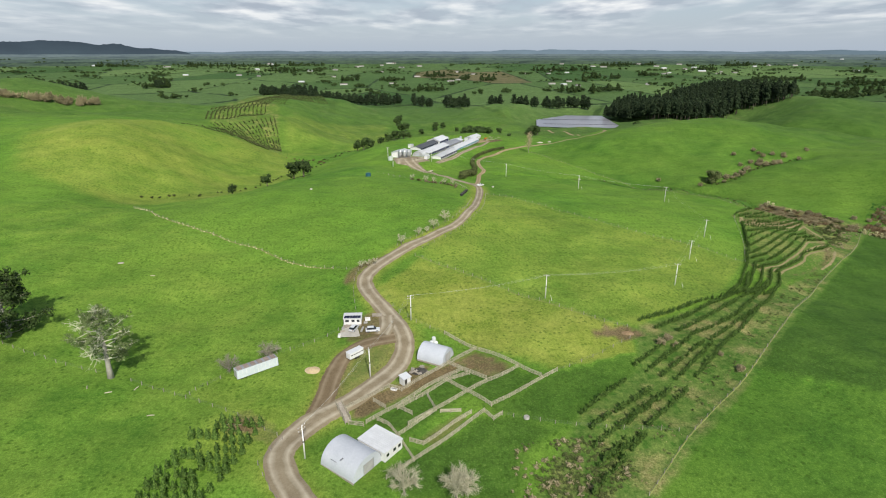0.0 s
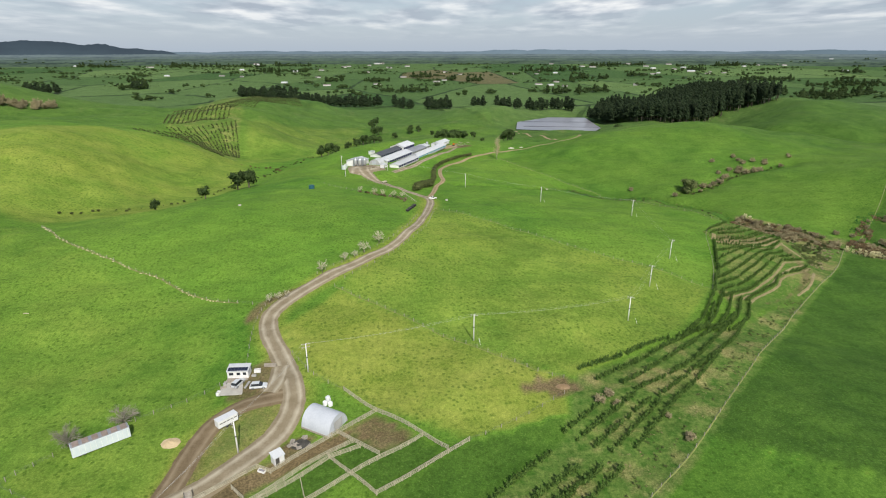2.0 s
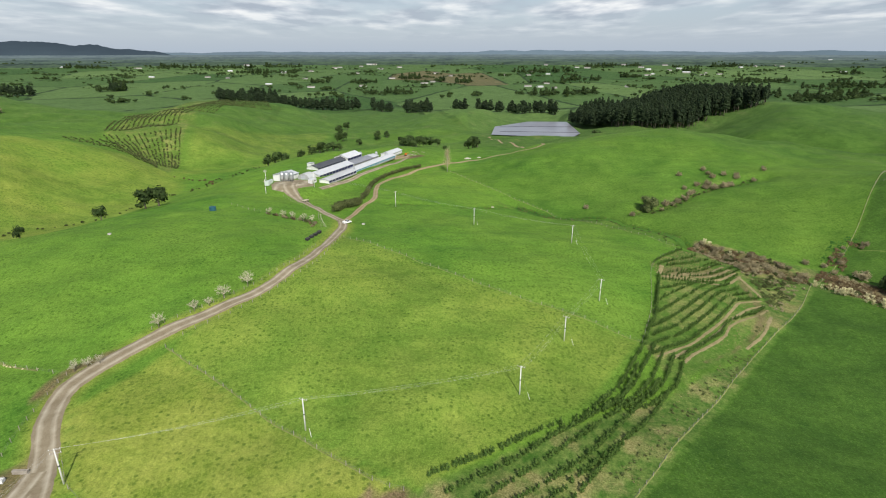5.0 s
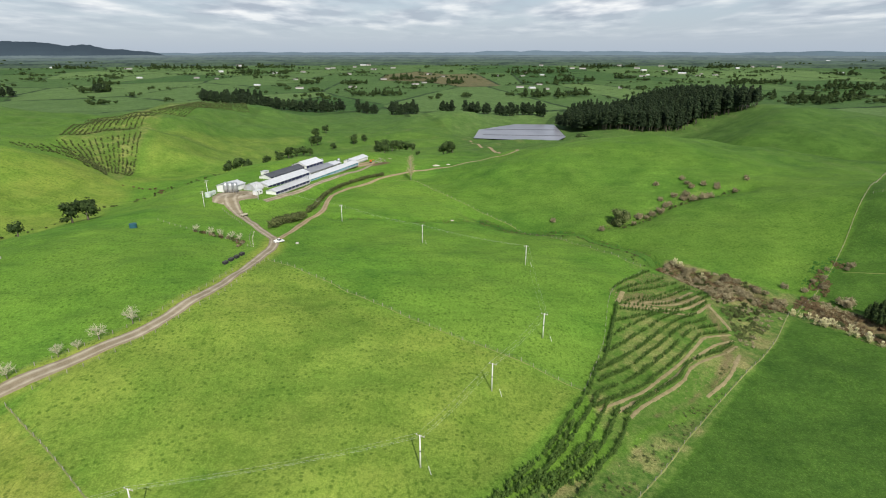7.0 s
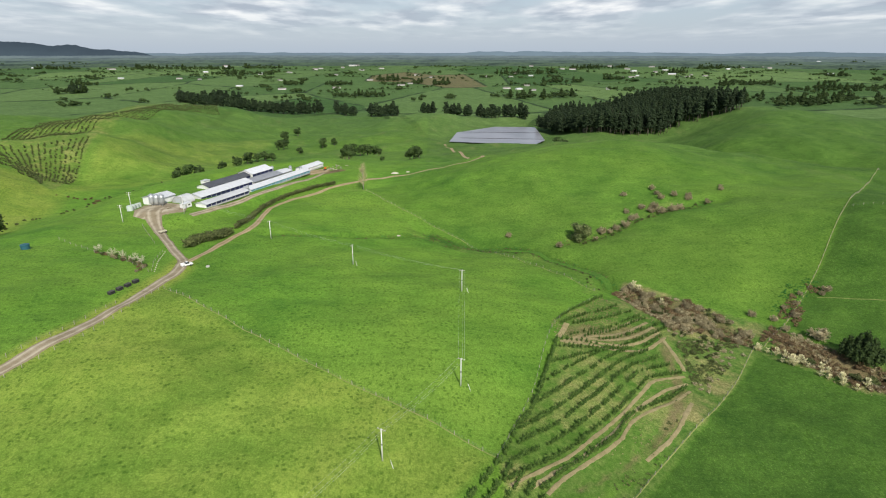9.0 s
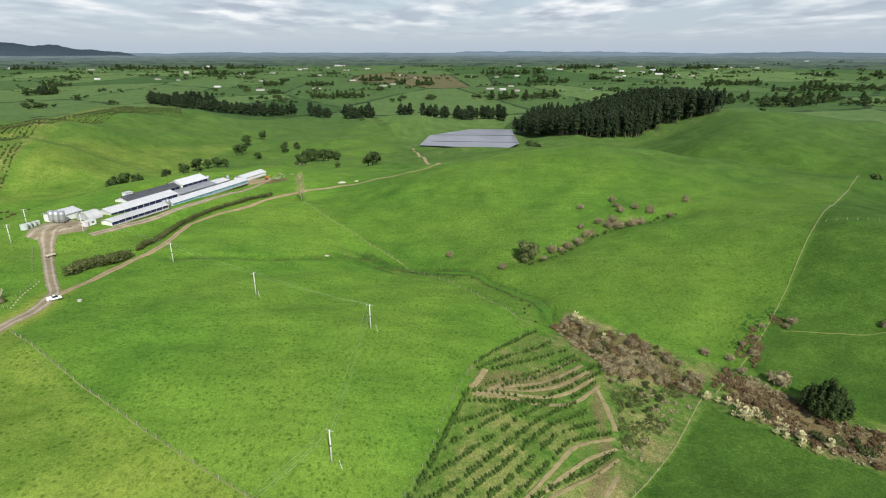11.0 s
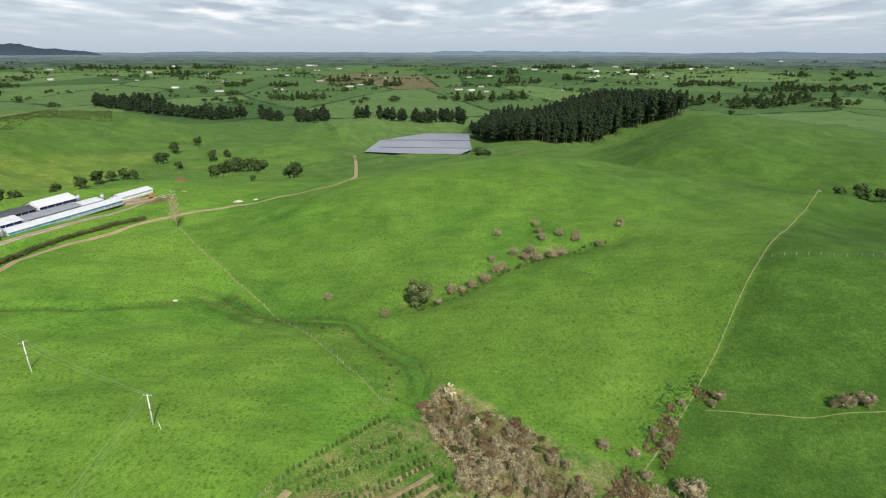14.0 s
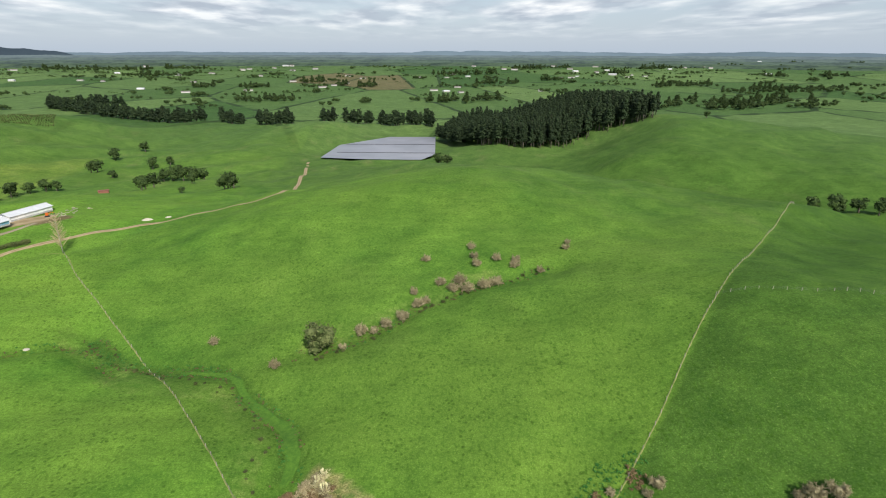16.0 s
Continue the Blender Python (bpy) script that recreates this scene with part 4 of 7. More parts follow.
def twig_ball(seed, rad, stem, limbs=9, forks=9, twigs=9, fine=0.013):
    """A leafless round crown: limbs from a short stem, forked into a haze of fine twigs."""
    q = np.random.RandomState(seed)
    geos = []
    for i in range(limbs):
        a = i * 2.4 + q.uniform(-0.3, 0.3)
        up = q.uniform(0.15, 1.0)
        d = np.array((math.cos(a) * math.sqrt(1 - 0.8 * up * up), math.sin(a) * math.sqrt(1 - 0.8 * up * up), up * 1.1 + 0.35))
        e = np.array((0, 0, stem)) + d * rad * q.uniform(0.5, 0.7)
        m = np.array((0, 0, stem)) + d * rad * 0.3 + q.normal(size=3) * 0.06 * rad
        geos.append(tube([(0, 0, stem - 0.3), m, e], [0.022 * rad, 0.016 * rad, 0.008 * rad], 5))
        for j in range(forks):
            f = q.uniform(0.15, 1.0)
            p = np.array((0, 0, stem)) * (1 - f) + e * f if f < 0.4 else m + (e - m) * (f - 0.4) / 0.6
            g = d + q.normal(size=3) * 0.62
            g /= np.linalg.norm(g)
            k = p + g * rad * q.uniform(0.25, 0.42)
            geos.append(tube([p, (p + k) / 2 + q.normal(size=3) * 0.03 * rad, k], [0.009 * rad, 0.007 * rad, 0.004 * rad], 3))
            for w in range(twigs):
                p2 = p + (k - p) * q.uniform(0.2, 1.0)
                g2 = g + q.normal(size=3) * 0.6
                g2 /= np.linalg.norm(g2)
                geos.append(tube([p2, p2 + g2 * rad * q.uniform(0.12, 0.28)], [fine, fine * 0.6], 3))
    return joined(geos)


BARE = Kind("bare_tree", "leafless grey-brown tree beside a farm road", [trunk_geo(1.3, 0.10, 0.1) for i in range(3)],
            [twig_ball(130 + i, 2.2, 1.2, 8, 7, 7, 0.018) for i in range(3)], BARK, PALE_TWIG, "branch_crown")
SPREADING = Kind("spreading_bare_tree", "leafless spreading tree beside the white trailer", [trunk_geo(1.4, 0.22, 0.1) for i in range(2)],
                 [twig_ball(136 + i, 4.4, 1.3, 11, 11, 10, 0.016) for i in range(2)], BARK, TWIG_GREY, "branch_crown")
PALE_BARE = Kind("pale_bare_tree", "leafless pale tree with dense lichened twigs", [trunk_geo(1.8, 0.2, 0.1) for i in range(2)],
                 [twig_ball(140 + i, 3.6, 1.6, 12, 12, 12, 0.016) for i in range(2)], BARK, PALE_TWIG, "branch_crown")
# bare trees
for x, y, s in [(-27.8, 209.5, 0.9), (-33, 206, 1.0), (-30.5, 208, 0.9), (-18.2, 226, 1.4), (-11, 236, 1.2), (-4.5, 245, 1.45), (1.0, 254, 1.5), (-7.5, 239.5, 0.9)]:
    BARE.plant(x, y, s, "bare trees along the farm road")
for x, y, s in [(-53.5, 146.5, 0.95), (-62.5, 138.5, 0.9)]:
    SPREADING.plant(x, y, s, "bare trees beside the trailer")
for x, y, s in [(-8.3, 93.3, 1.25), (2.9, 93.0, 1.3), (5.2, 94.5, 1.05)]:
    PALE_BARE.plant(x, y, s, "pale bare trees below the round barn")

# tall bare poplar by the track
t = thing("poplar_tree", pose(77.5, 496, gz(77.5, 496)), "tall thin leafless poplar beside the clay track", "tree")
part("trunk", trunk_geo(17, 0.2, 0.3), PALE_BARK, t, smooth=True)
geos = []
pr = np.random.RandomState(77)
for i in range(120):
    z = 2.5 + 14.5 * pr.uniform() ** 0.9
    a = pr.uniform(0, 6.28)
    l = pr.uniform(2.2, 6.2) * (1.1 - z / 24)
    d = np.array((math.cos(a) * 0.75, math.sin(a) * 0.75, 0.75))
    o = np.array((0, 0, z))
    e = o + d * l + pr.normal(size=3) * 0.2
    geos.append(tube([o, o + d * l * 0.5, e], [0.09, 0.06, 0.03], 4))
    for k in range(4):
        p = o + (e - o) * pr.uniform(0.3, 1.0)
        geos.append(tube([p, p + (d + pr.normal(size=3) * 0.5) * pr.uniform(0.5, 1.2)], [0.04, 0.02], 3))
part("branch_crown", joined(geos), TAN_TWIG, t)


def old_tree(x, y, h, seed, label, bare, limb_mat, leaf_mat, wide=0.40, low=0.27, lush=1.0):
    """A big old tree: forked limbs that carry sprays of fine leaf, thinned where the limbs have died."""
    r = np.random.RandomState(seed)
    t = thing("old_tree", pose(x, y, gz(x, y)), label, "tree")
    part("trunk", tube([(0, 0, -0.5), (0.1, 0, h * 0.12), (0.2, 0.1, h * 0.45), (-0.1, 0.1, h * 0.93)], [1.0, 0.72, 0.5, 0.08], 9), PALE_BARK, t, "pale grey bark", smooth=True)
    limbs, lobes = [], []
    n = 46
    for i in range(n):
        f = i / n
        z = h * (low + (0.93 - low) * f)
        a = i * 2.4 + r.uniform(-0.5, 0.5)
        swell = math.sin(math.pi * min(1.0, 0.22 + 0.86 * f)) ** 0.7
        reach = h * wide * r.uniform(0.55, 1.1) * swell
        dead = r.uniform() < bare and math.cos(a) < 0.45
        rise = r.uniform(0.05, 0.42) * reach
        m = np.array((math.cos(a) * reach * 0.5, math.sin(a) * reach * 0.5, z + 0.35 * rise)) + r.normal(size=3) * 0.25
        e = np.array((math.cos(a) * reach, math.sin(a) * reach, z + rise)) + r.normal(size=3) * 0.4
        limbs.append(tube([(0.12, 0.05, z), m, e], [0.20 * (1.1 - 0.6 * f), 0.13 * (1.1 - 0.6 * f), 0.04], 5))
        for k in range(13):
            q = m + (e - m) * r.uniform(-0.3, 1.0)
            d = r.normal(size=3) * 0.8 + (math.cos(a) * 0.7, math.sin(a) * 0.7, 0.35)
            d /= np.linalg.norm(d)
            l = r.uniform(0.8, 2.4) * (1.1 if dead else 0.9)
            q2 = q + d * l
            limbs.append(tube([q, q + d * l * 0.5 + r.normal(size=3) * 0.1, q2], [0.05, 0.035, 0.015], 3))
            if dead:
                for w in range(4):
                    p = q + (q2 - q) * r.uniform(0.3, 1)
                    limbs.append(tube([p, p + (d + r.normal(size=3) * 0.6) * r.uniform(0.4, 0.9)], [0.02, 0.012], 3))
            elif k % 2 == 0 or r.uniform() < 0.35:
                lobes.append((*(q2 + r.normal(size=3) * 0.2), lush * r.uniform(0.5, 1.05), lush * r.uniform(0.5, 1.05), lush * r.uniform(0.35, 0.7)))
    part("limbs", joined(limbs), limb_mat, t, "pale lichened limbs")
    part("crown", leaf_cloud(r, lobes, 9500, 0.36 * lush, 0.45 if lush > 1 else 0.0), leaf_mat, t)


old_tree(-96, 136, 23.5, 3, "old half-bare tree with pale lichened limbs in pasture", 0.5, ASH_TWIG, DULL_LEAF, 0.34)
old_tree(-138, 154, 26, 4, "large spreading dark evergreen with pale dead limbs", 0.05, TWIG_GREY, LEAF, 0.42, 0.03, 1.7)

# ---- planted shrub rows ----
SHRUB_MESHES = [mesh_of("shrub", joined([leaf_cloud(np.random.RandomState(200 + i), [(0, 0, 0.7, 0.5, 0.5, 0.7), (0.1, 0.05, 1.3, 0.32, 0.32, 0.55), (-0.22, 0.15, 1.0, 0.26, 0.26, 0.6), (0.2, -0.25, 0.9, 0.3, 0.3, 0.5), (0.02, 0, 1.85, 0.15, 0.15, 0.4)], 88, 0.30, 0.5)]), SHRUB) for i in range(5)]
ROWS_UPPER = [
    [(171.5, 309), (181.4, 321), (196, 336)], [(172, 306), (183.5, 316), (199.5, 328)], [(176.8, 306.5), (188.6, 314.5), (203.7, 323.3)], [(173.7, 298.4), (185.9, 305.5), (206, 320)],
    [(178.8, 298.3), (191.5, 306.5), (207.5, 317.9)], [(182.5, 297.1), (193.2, 301.7), (211, 312.8)], [(190.9, 294.8), (201.7, 302), (213, 309.9)], [(168, 295), (180, 294.8), (189, 292.8), (199.5, 296), (208.8, 304)],
]
EDGE_ROW = [(167.4, 292.7), (154, 260), (147.5, 249), (141.4, 236.2)]
ROWS_STRIP = [
    [(68, 169.7), (90.2, 182), (118.2, 198.5), (134, 222)], [(71.9, 165), (92.9, 178.8), (122.4, 201)], [(79, 162.4), (105, 183), (128.6, 203.8), (138, 214)],
    [(81.3, 158.9), (106.3, 177.2), (132.2, 206)], [(86.7, 156.4), (109.5, 176.3), (123.7, 189.4), (138, 207.7)], [(86.9, 150.9), (101.4, 165.4), (117.2, 183)],
    [(57.9, 143), (71.1, 154.9)], [(60.8, 140.6), (79.6, 156.4)], [(64.3, 138.3), (83.7, 155)], [(67.9, 136.6), (86, 154)], [(74, 137.7), (86, 150)],
]
ROWS_LOWER = [
    [(36.7, 121.4), (53.2, 137)], [(38, 116), (58.4, 131.7)], [(37.1, 110), (49.2, 119.8), (63.9, 131.7)], [(48, 118), (63.5, 130.6)], [(52.6, 116.7), (68.5, 131.2)],
    [(36.7, 103.9), (45.7, 112.7)], [(39, 106.2), (50.9, 113.6)], [(33.5, 96), (50, 112.8)],
]
# rows between the near corner and the far side of the main slope
row_a, row_b, row_c = [(160.4, 271.7), (171.5, 281.2), (182.5, 290)], [(148.3, 249.2), (160.3, 258.6), (173.3, 270.3), (186.3, 283.4), (199.5, 293.5)], [(142, 230), (153.8, 238), (167.8, 249.8), (181.4, 262.6), (196.9, 278.8), (206.5, 281.4)]
row_d = [(150.6, 228.7), (161.3, 239.1), (172.6, 247.3), (182.8, 259.2), (193.5, 265.1), (205.2, 274.1)]


def between(p, q, n):
    a, b = smooth_line(p, 1.0), smooth_line(q, 1.0)
    s = np.linspace(0, 1, 8)
    at = lambda c: np.stack([np.interp(s, np.linspace(0, 1, len(c)), c[:, k]) for k in (0, 1)], 1)
    return [(at(a) * (1 - f) + at(b) * f).tolist() for f in np.linspace(0, 1, n)]


ROWS_MAIN = between([(166.5, 289.5), (177, 291), (187, 292)], row_a, 3)[:-1] + between(row_a, row_b, 3)[:-1] + between(row_b, row_c, 4)[:-1] + between(row_c, row_d, 2)
LOW_LINES = between([(110, 193), (124, 210), (141, 236)], [(128, 199), (142, 212), (152, 229)], 5)
shrub_count = 0
late = []
for rows, gap, size in ((ROWS_LOWER, 1.2, 1.05), (ROWS_STRIP, 1.2, 1.0), (ROWS_MAIN, 1.15, 0.95), (LOW_LINES, 1.2, 1.0), (ROWS_UPPER, 1.6, 0.92), ([EDGE_ROW], 1.1, 1.1)):
    for row in rows:
        for x, y in smooth_line(row, gap):
            if r.uniform() < 0.10:
                continue
            x, y, s = x + r.uniform(-0.16, 0.16), y + r.uniform(-0.16, 0.16), size * r.uniform(0.75, 1.3)
            late.append((x, y, s))
at = np.array(late)
z = ground(at[:, 0], at[:, 1])
single = np.argsort(np.hypot(at[:, 0] - 185, at[:, 1] - 295))[:300]
chosen = set(single.tolist())
rest = []
for i, (x, y, s) in enumerate(late):
    m = Matrix.LocRotScale((x, y, z[i] - 0.05), Euler((0, 0, i * 2.4)), (s * 0.95, s * 0.95, s))
    if i in chosen:
        tagged(part("shrub", SHRUB_MESHES[i % 5], None, None, at=m), "young dark green shrub planted in a row", "shrub", "shrub rows on the slope")
    else:
        me = SHRUB_MESHES[i % 5]
        v = np.empty(len(me.vertices) * 3)
        me.vertices.foreach_get("co", v)
        v = v.reshape(-1, 3)
        a = i * 2.4
        rot = np.array(((math.cos(a), -math.sin(a), 0), (math.sin(a), math.cos(a), 0), (0, 0, 1)))
        rest.append((v @ rot.T * s + np.array((x, y, z[i] - 0.05)), [p.vertices[:] for p in me.polygons]))
tagged(part("shrub_rows", joined(rest), SHRUB), "rows of dark green planted shrubs in rank grass", "shrubs", kind="stuff")

# straw-mulched strips between the planted rows
MULCH = mottled("straw_mulch_strip", (0.200, 0.172, 0.078), (0.385, 0.322, 0.168), 0.5, 0.95, relief=0.04)
for row, wide in [(r2, 1.5) for r2 in between(ROWS_UPPER[3], ROWS_UPPER[7], 5)] + [(r2, 1.1) for r2 in between(row_c, row_d, 3)] + [([(168, 297.5), (171, 303), (173.5, 308)], 2.2), ([(207, 303), (208, 294), (207.5, 284)], 1.5), ([(203, 268), (192, 254), (180, 243.5)], 1.2)]:
    strip("mulch_strip", [(x + 0.9, y - 1.1) for x, y in row], wide, MULCH, 0.05, "dry straw mulch laid between planted rows", 0.6)

# far planting over the hill
FAR_SHRUB = leaf_cloud(np.random.RandomState(300), [(0, 0, 0.8, 0.8, 0.8, 0.9)], 16, 0.8)
rows = between([(-255, 612), (-192, 550)], [(-197, 652), (-166, 562)], 15)
rows += between([(-272, 575), (-200, 560), (-172, 540)], [(-252, 600), (-200, 572), (-176, 548)], 5)
rows += between([(-276, 650), (-318, 800), (-300, 960), (-225, 1045)], [(-214, 660), (-246, 830), (-242, 972), (-205, 1000)], 15)
geos = []
for row in rows:
    p = smooth_line(row, 2.6)
    zz = ground(p[:, 0], p[:, 1])
    for i in range(len(p)):
        if r.uniform() < 0.22:
            continue
        s = r.uniform(0.7, 1.15)
        geos.append((FAR_SHRUB[0] * s + np.array((p[i, 0] + r.uniform(-.5, .5), p[i, 1] + r.uniform(-.5, .5), zz[i])), FAR_SHRUB[1]))
tagged(part("hill_shrub_rows", joined(geos), OLIVE), "contour rows of planted shrubs over a far hill", "shrubs", kind="stuff")

# the nursery of young conifers below the road
YOUNG = [mesh_of("young_conifer", leaf_cloud(np.random.RandomState(320 + i), [(0, 0, 0.55, 0.75, 0.75, 0.5), (0, 0, 1.1, 0.55, 0.55, 0.55), (0, 0, 1.7, 0.36, 0.36, 0.55), (0, 0, 2.25, 0.17, 0.17, 0.45)], 130, 0.34), SHRUB) for i in range(4)]
k = 0
for i in range(9):
    for j in range(8):
        x, y = -45.5 - 1.95 * j - 0.62 * i + r.uniform(-.3, .3), 114.0 - 3.05 * i + r.uniform(-.4, .4) + 0.06 * j
        if r.uniform() < 0.14 or j > 7 - (i < 2) * 2:
            continue
        s = r.uniform(0.95, 1.4)
        tagged(part("young_conifer", YOUNG[k % 4], None, None, at=Matrix.LocRotScale((x, y, gz(x, y) - 0.05), Euler((0, 0, k * 1.7)), (s, s, s))), "young dark green conifer in a pasture planting", "tree", "young conifers below the road")
        k += 1

# ---- hedges and scrub ----


def bush_mesh(name, seed, w, h, n, size, mat):
    q = np.random.RandomState(seed)
    return mesh_of(name, leaf_cloud(q, round_lobes(q, w, h, 9, 0.2), int(n * 2.4), size * 0.62, 0.55), mat)


HEDGE_BUSH = [bush_mesh("hedge_bush", 340 + i, 3.2, 2.4, 150, 0.42, HEDGE) for i in range(3)]
RUST_BUSH = [mesh_of("brown_bush", leaf_cloud(np.random.RandomState(350 + i), round_lobes(np.random.RandomState(351 + i), 3.2, 1.7, 14, 0.2), 900, 0.20, 0.55), RUST) for i in range(3)]
FAWN_BUSH = [mesh_of("fawn_bush", joined([twig_ball(360 + i, 1.75, 0.25, 11, 9, 9, 0.024), leaf_cloud(np.random.RandomState(365 + i), round_lobes(np.random.RandomState(366 + i), 2.9, 2.1, 10, 0.25), 420, 0.17, 0.5)]), FAWN) for i in range(3)]
GREEN_BUSH = [mesh_of("green_bush", leaf_cloud(np.random.RandomState(370 + i), round_lobes(np.random.RandomState(371 + i), 2.6, 1.8, 14, 0.2), 700, 0.21, 0.55), OLIVE) for i in range(3)]


def bushes(meshes, name, places, label, group, category="bush"):
    for i, (x, y, s) in enumerate(places):
        tagged(part(name, meshes[i % len(meshes)], None, None, at=Matrix.LocRotScale((x, y, gz(x, y) - 0.1), Euler((0, 0, i * 1.9)), (s * 1.3 * r.uniform(0.85, 1.15), s * 1.3 * r.uniform(0.85, 1.15), s * 1.25))), label, category, group)


def along(line, gap, jitter, lo, hi):
    return [(x + r.uniform(-jitter, jitter), y + r.uniform(-jitter, jitter), r.uniform(lo, hi)) for x, y in smooth_line(line, gap)]


bushes(HEDGE_BUSH, "hedge_bush", along([(13, 366), (17.5, 380), (22.5, 391)], 1.4, 0.6, 1.35, 1.75) + along([(23.8, 399), (23.9, 415), (23.8, 434), (25, 453), (30, 470), (38, 486), (47, 500), (56, 507)], 1.5, 0.4, 0.8, 1.05), "olive green hedge bush beside the clay track", "hedge along the track")


def scatter(poly, n, lo, hi):
    xs, ys = [p[0] for p in poly], [p[1] for p in poly]
    out = []
    while len(out) < n:
        x, y = r.uniform(min(xs), max(xs)), r.uniform(min(ys), max(ys))
        if inside(np.array(x), np.array(y), poly):
            out.append((x, y, r.uniform(lo, hi)))
    return out


SCRUB = [(204, 345), (213, 351), (222, 341), (233, 335), (241, 324), (247, 311), (243, 302), (234, 304), (224, 308), (215, 309), (213, 321), (208, 329)]
SCRUB_EAST = [(250, 303), (255, 310), (265, 312), (269, 303), (273, 294), (281, 286), (300, 268), (318, 250), (308, 242), (285, 262), (269, 272), (254, 289)]
bushes(FAWN_BUSH, "fawn_bush", scatter(SCRUB, 46, 0.6, 1.2), "bare fawn scrub bush in the gully", "gully scrub")
bushes(RUST_BUSH, "brown_bush", scatter(SCRUB, 18, 0.6, 1.0) + scatter(SCRUB_EAST, 40, 0.45, 0.8), "russet brown scrub bush in the gully", "gully scrub")
bushes(GREEN_BUSH, "green_bush", scatter(SCRUB, 24, 0.5, 1.0) + scatter([(213, 308), (224, 307), (230, 300), (214, 280)], 26, 0.35, 0.75) + scatter(SCRUB_EAST, 10, 0.6, 1.1), "olive green scrub bush in rank growth", "gully scrub")
bushes(FAWN_BUSH, "fawn_bush", [(214, 409, 0.96), (220, 418, 1.47), (229, 421, 1.34), (235, 424, 1.54), (241, 431, 1.41), (240, 438, 1.15), (251, 444, 1.28), (246, 463, 1.15), (259, 444, 1.54), (261, 439, 1.54), (268, 440, 1.6), (267, 471, 1.22), (267, 463, 1.09), (267, 456, 1.41), (283, 453, 1.22), (308, 464, 1.02), (293, 449, 1.15), (273, 442, 1.41), (256, 440, 1.15),
        (276.4, 459, 1.28), (284, 456, 1.22), (310.8, 470, 0.9), (192.5, 401, 1.15), (167.6, 419, 1.15), (224.5, 418, 1.02), (244, 433, 1.15), (255, 441, 1.15)], "bare pinkish-fawn bush along the gully", "bushes along the crease")
bushes(GREEN_BUSH, "green_bush", along([(205, 404), (222, 412), (250, 432), (275, 443), (298, 450)], 3.5, 1.2, 0.35, 0.6) + along([(122, 424), (160, 401), (186, 386), (196, 366), (196, 346)], 3.2, 2.2, 0.25, 0.45), "low dark rush clump along a wet gully", "rushes in the gully")
bushes(FAWN_BUSH, "fawn_bush", [(293, 338, 1.1), (290, 336, 0.8), (324, 328.5, 1.3), (328.5, 327.5, 1.5), (321, 329, 0.9), (254.5, 325, 1.0), (270, 329, 0.7), (276, 331, 0.8), (282, 338, 0.7), (262, 322, 0.9)], "bare grey-brown bush beside a fence", "bushes by the fence")
bushes(FAWN_BUSH, "fawn_bush", scatter([(20, 108), (38, 112), (44, 104), (34, 94), (16, 93)], 4, 0.35, 0.6) + [(88, 140, 0.8), (70, 154.5, 0.9), (73, 157, 0.8), (74, 153, 0.7), (86, 148, 0.5)], "straw-coloured dry scrub in rank grass", "scrub below the yards")
bushes(GREEN_BUSH, "green_bush", along([(-185, 332), (-165, 347), (-140, 385), (-126, 430), (-118, 470), (-112, 510), (-108, 560), (-100, 600)], 5, 4, 0.3, 0.7), "low green scrub along a drain", "scrub along the drain")
bushes(RUST_BUSH, "brown_bush", along([(-150, 522), (-135, 520), (-118, 515), (-112, 500)], 5, 3, 0.4, 0.8), "brown scrub bush along a valley stream", "scrub along the drain")
bushes(FAWN_BUSH, "fawn_bush", along([(-590, 700), (-545, 715), (-500, 735), (-462, 752)], 4.5, 6, 2.6, 4.2), "bare fawn grove tree on the far hill", "grove on the far hill", "tree")
DRAIN = [(-20, 352), (-12, 348.5), (-4, 344.5), (4, 339.5), (9, 332)]
bushes(RUST_BUSH, "brown_bush", along(DRAIN, 4.5, 1.2, 0.35, 0.6), "brown bare scrub bush along a drain", "scrub along the drain")
bushes(FAWN_BUSH, "fawn_bush", along(DRAIN, 3.6, 1.4, 0.4, 0.65), "fawn bare scrub bush along a drain", "scrub along the drain")
bushes(GREEN_BUSH, "green_bush", along(DRAIN, 6.0, 1.4, 0.4, 0.7), "low green scrub along a drain", "scrub along the drain")
for x, y, s in [(-20, 353, 1.0), (-11, 348, 1.2), (-6, 346, 1.1), (1, 342, 1.2), (6, 338, 1.1)]:
    BARE.plant(x, y, s, "bare trees along the drain", "small leafless tree standing in drain scrub")
# the many-topped conifer among the bracken
q = np.random.RandomState(431)
lobes = [(0, 0, 4.2, 4.6, 4.6, 3.6)]
for i in range(34):
    a, d = i * 2.4, 6.6 * math.sqrt((i + 0.5) / 34)
    top = 11.5 * (1 - 0.55 * (d / 6.6) ** 1.6) * q.uniform(0.85, 1.1)
    lobes += [(math.cos(a) * d, math.sin(a) * d, top * 0.55, 1.5, 1.5, top * 0.30), (math.cos(a) * d * 1.02, math.sin(a) * d * 1.02, top * 0.82, 0.7, 0.7, top * 0.20)]
t = thing("spreading_conifer_tree", pose(275.5, 293, gz(275.5, 293)), "dense dark many-topped conifer standing in brown bracken", "tree")
part("trunk", trunk_geo(5, 0.45, 0.2), BARK, t, smooth=True)
part("crown", leaf_cloud(q, lobes, 5200, 0.55, 0.7), LEAF, t)
bushes(FAWN_BUSH, "fawn_bush", [(270.6, 308, 1.9), (262, 314, 0.9), (271, 323, 0.9)], "bare grey-brown bush beside the bracken", "bushes by the fence")
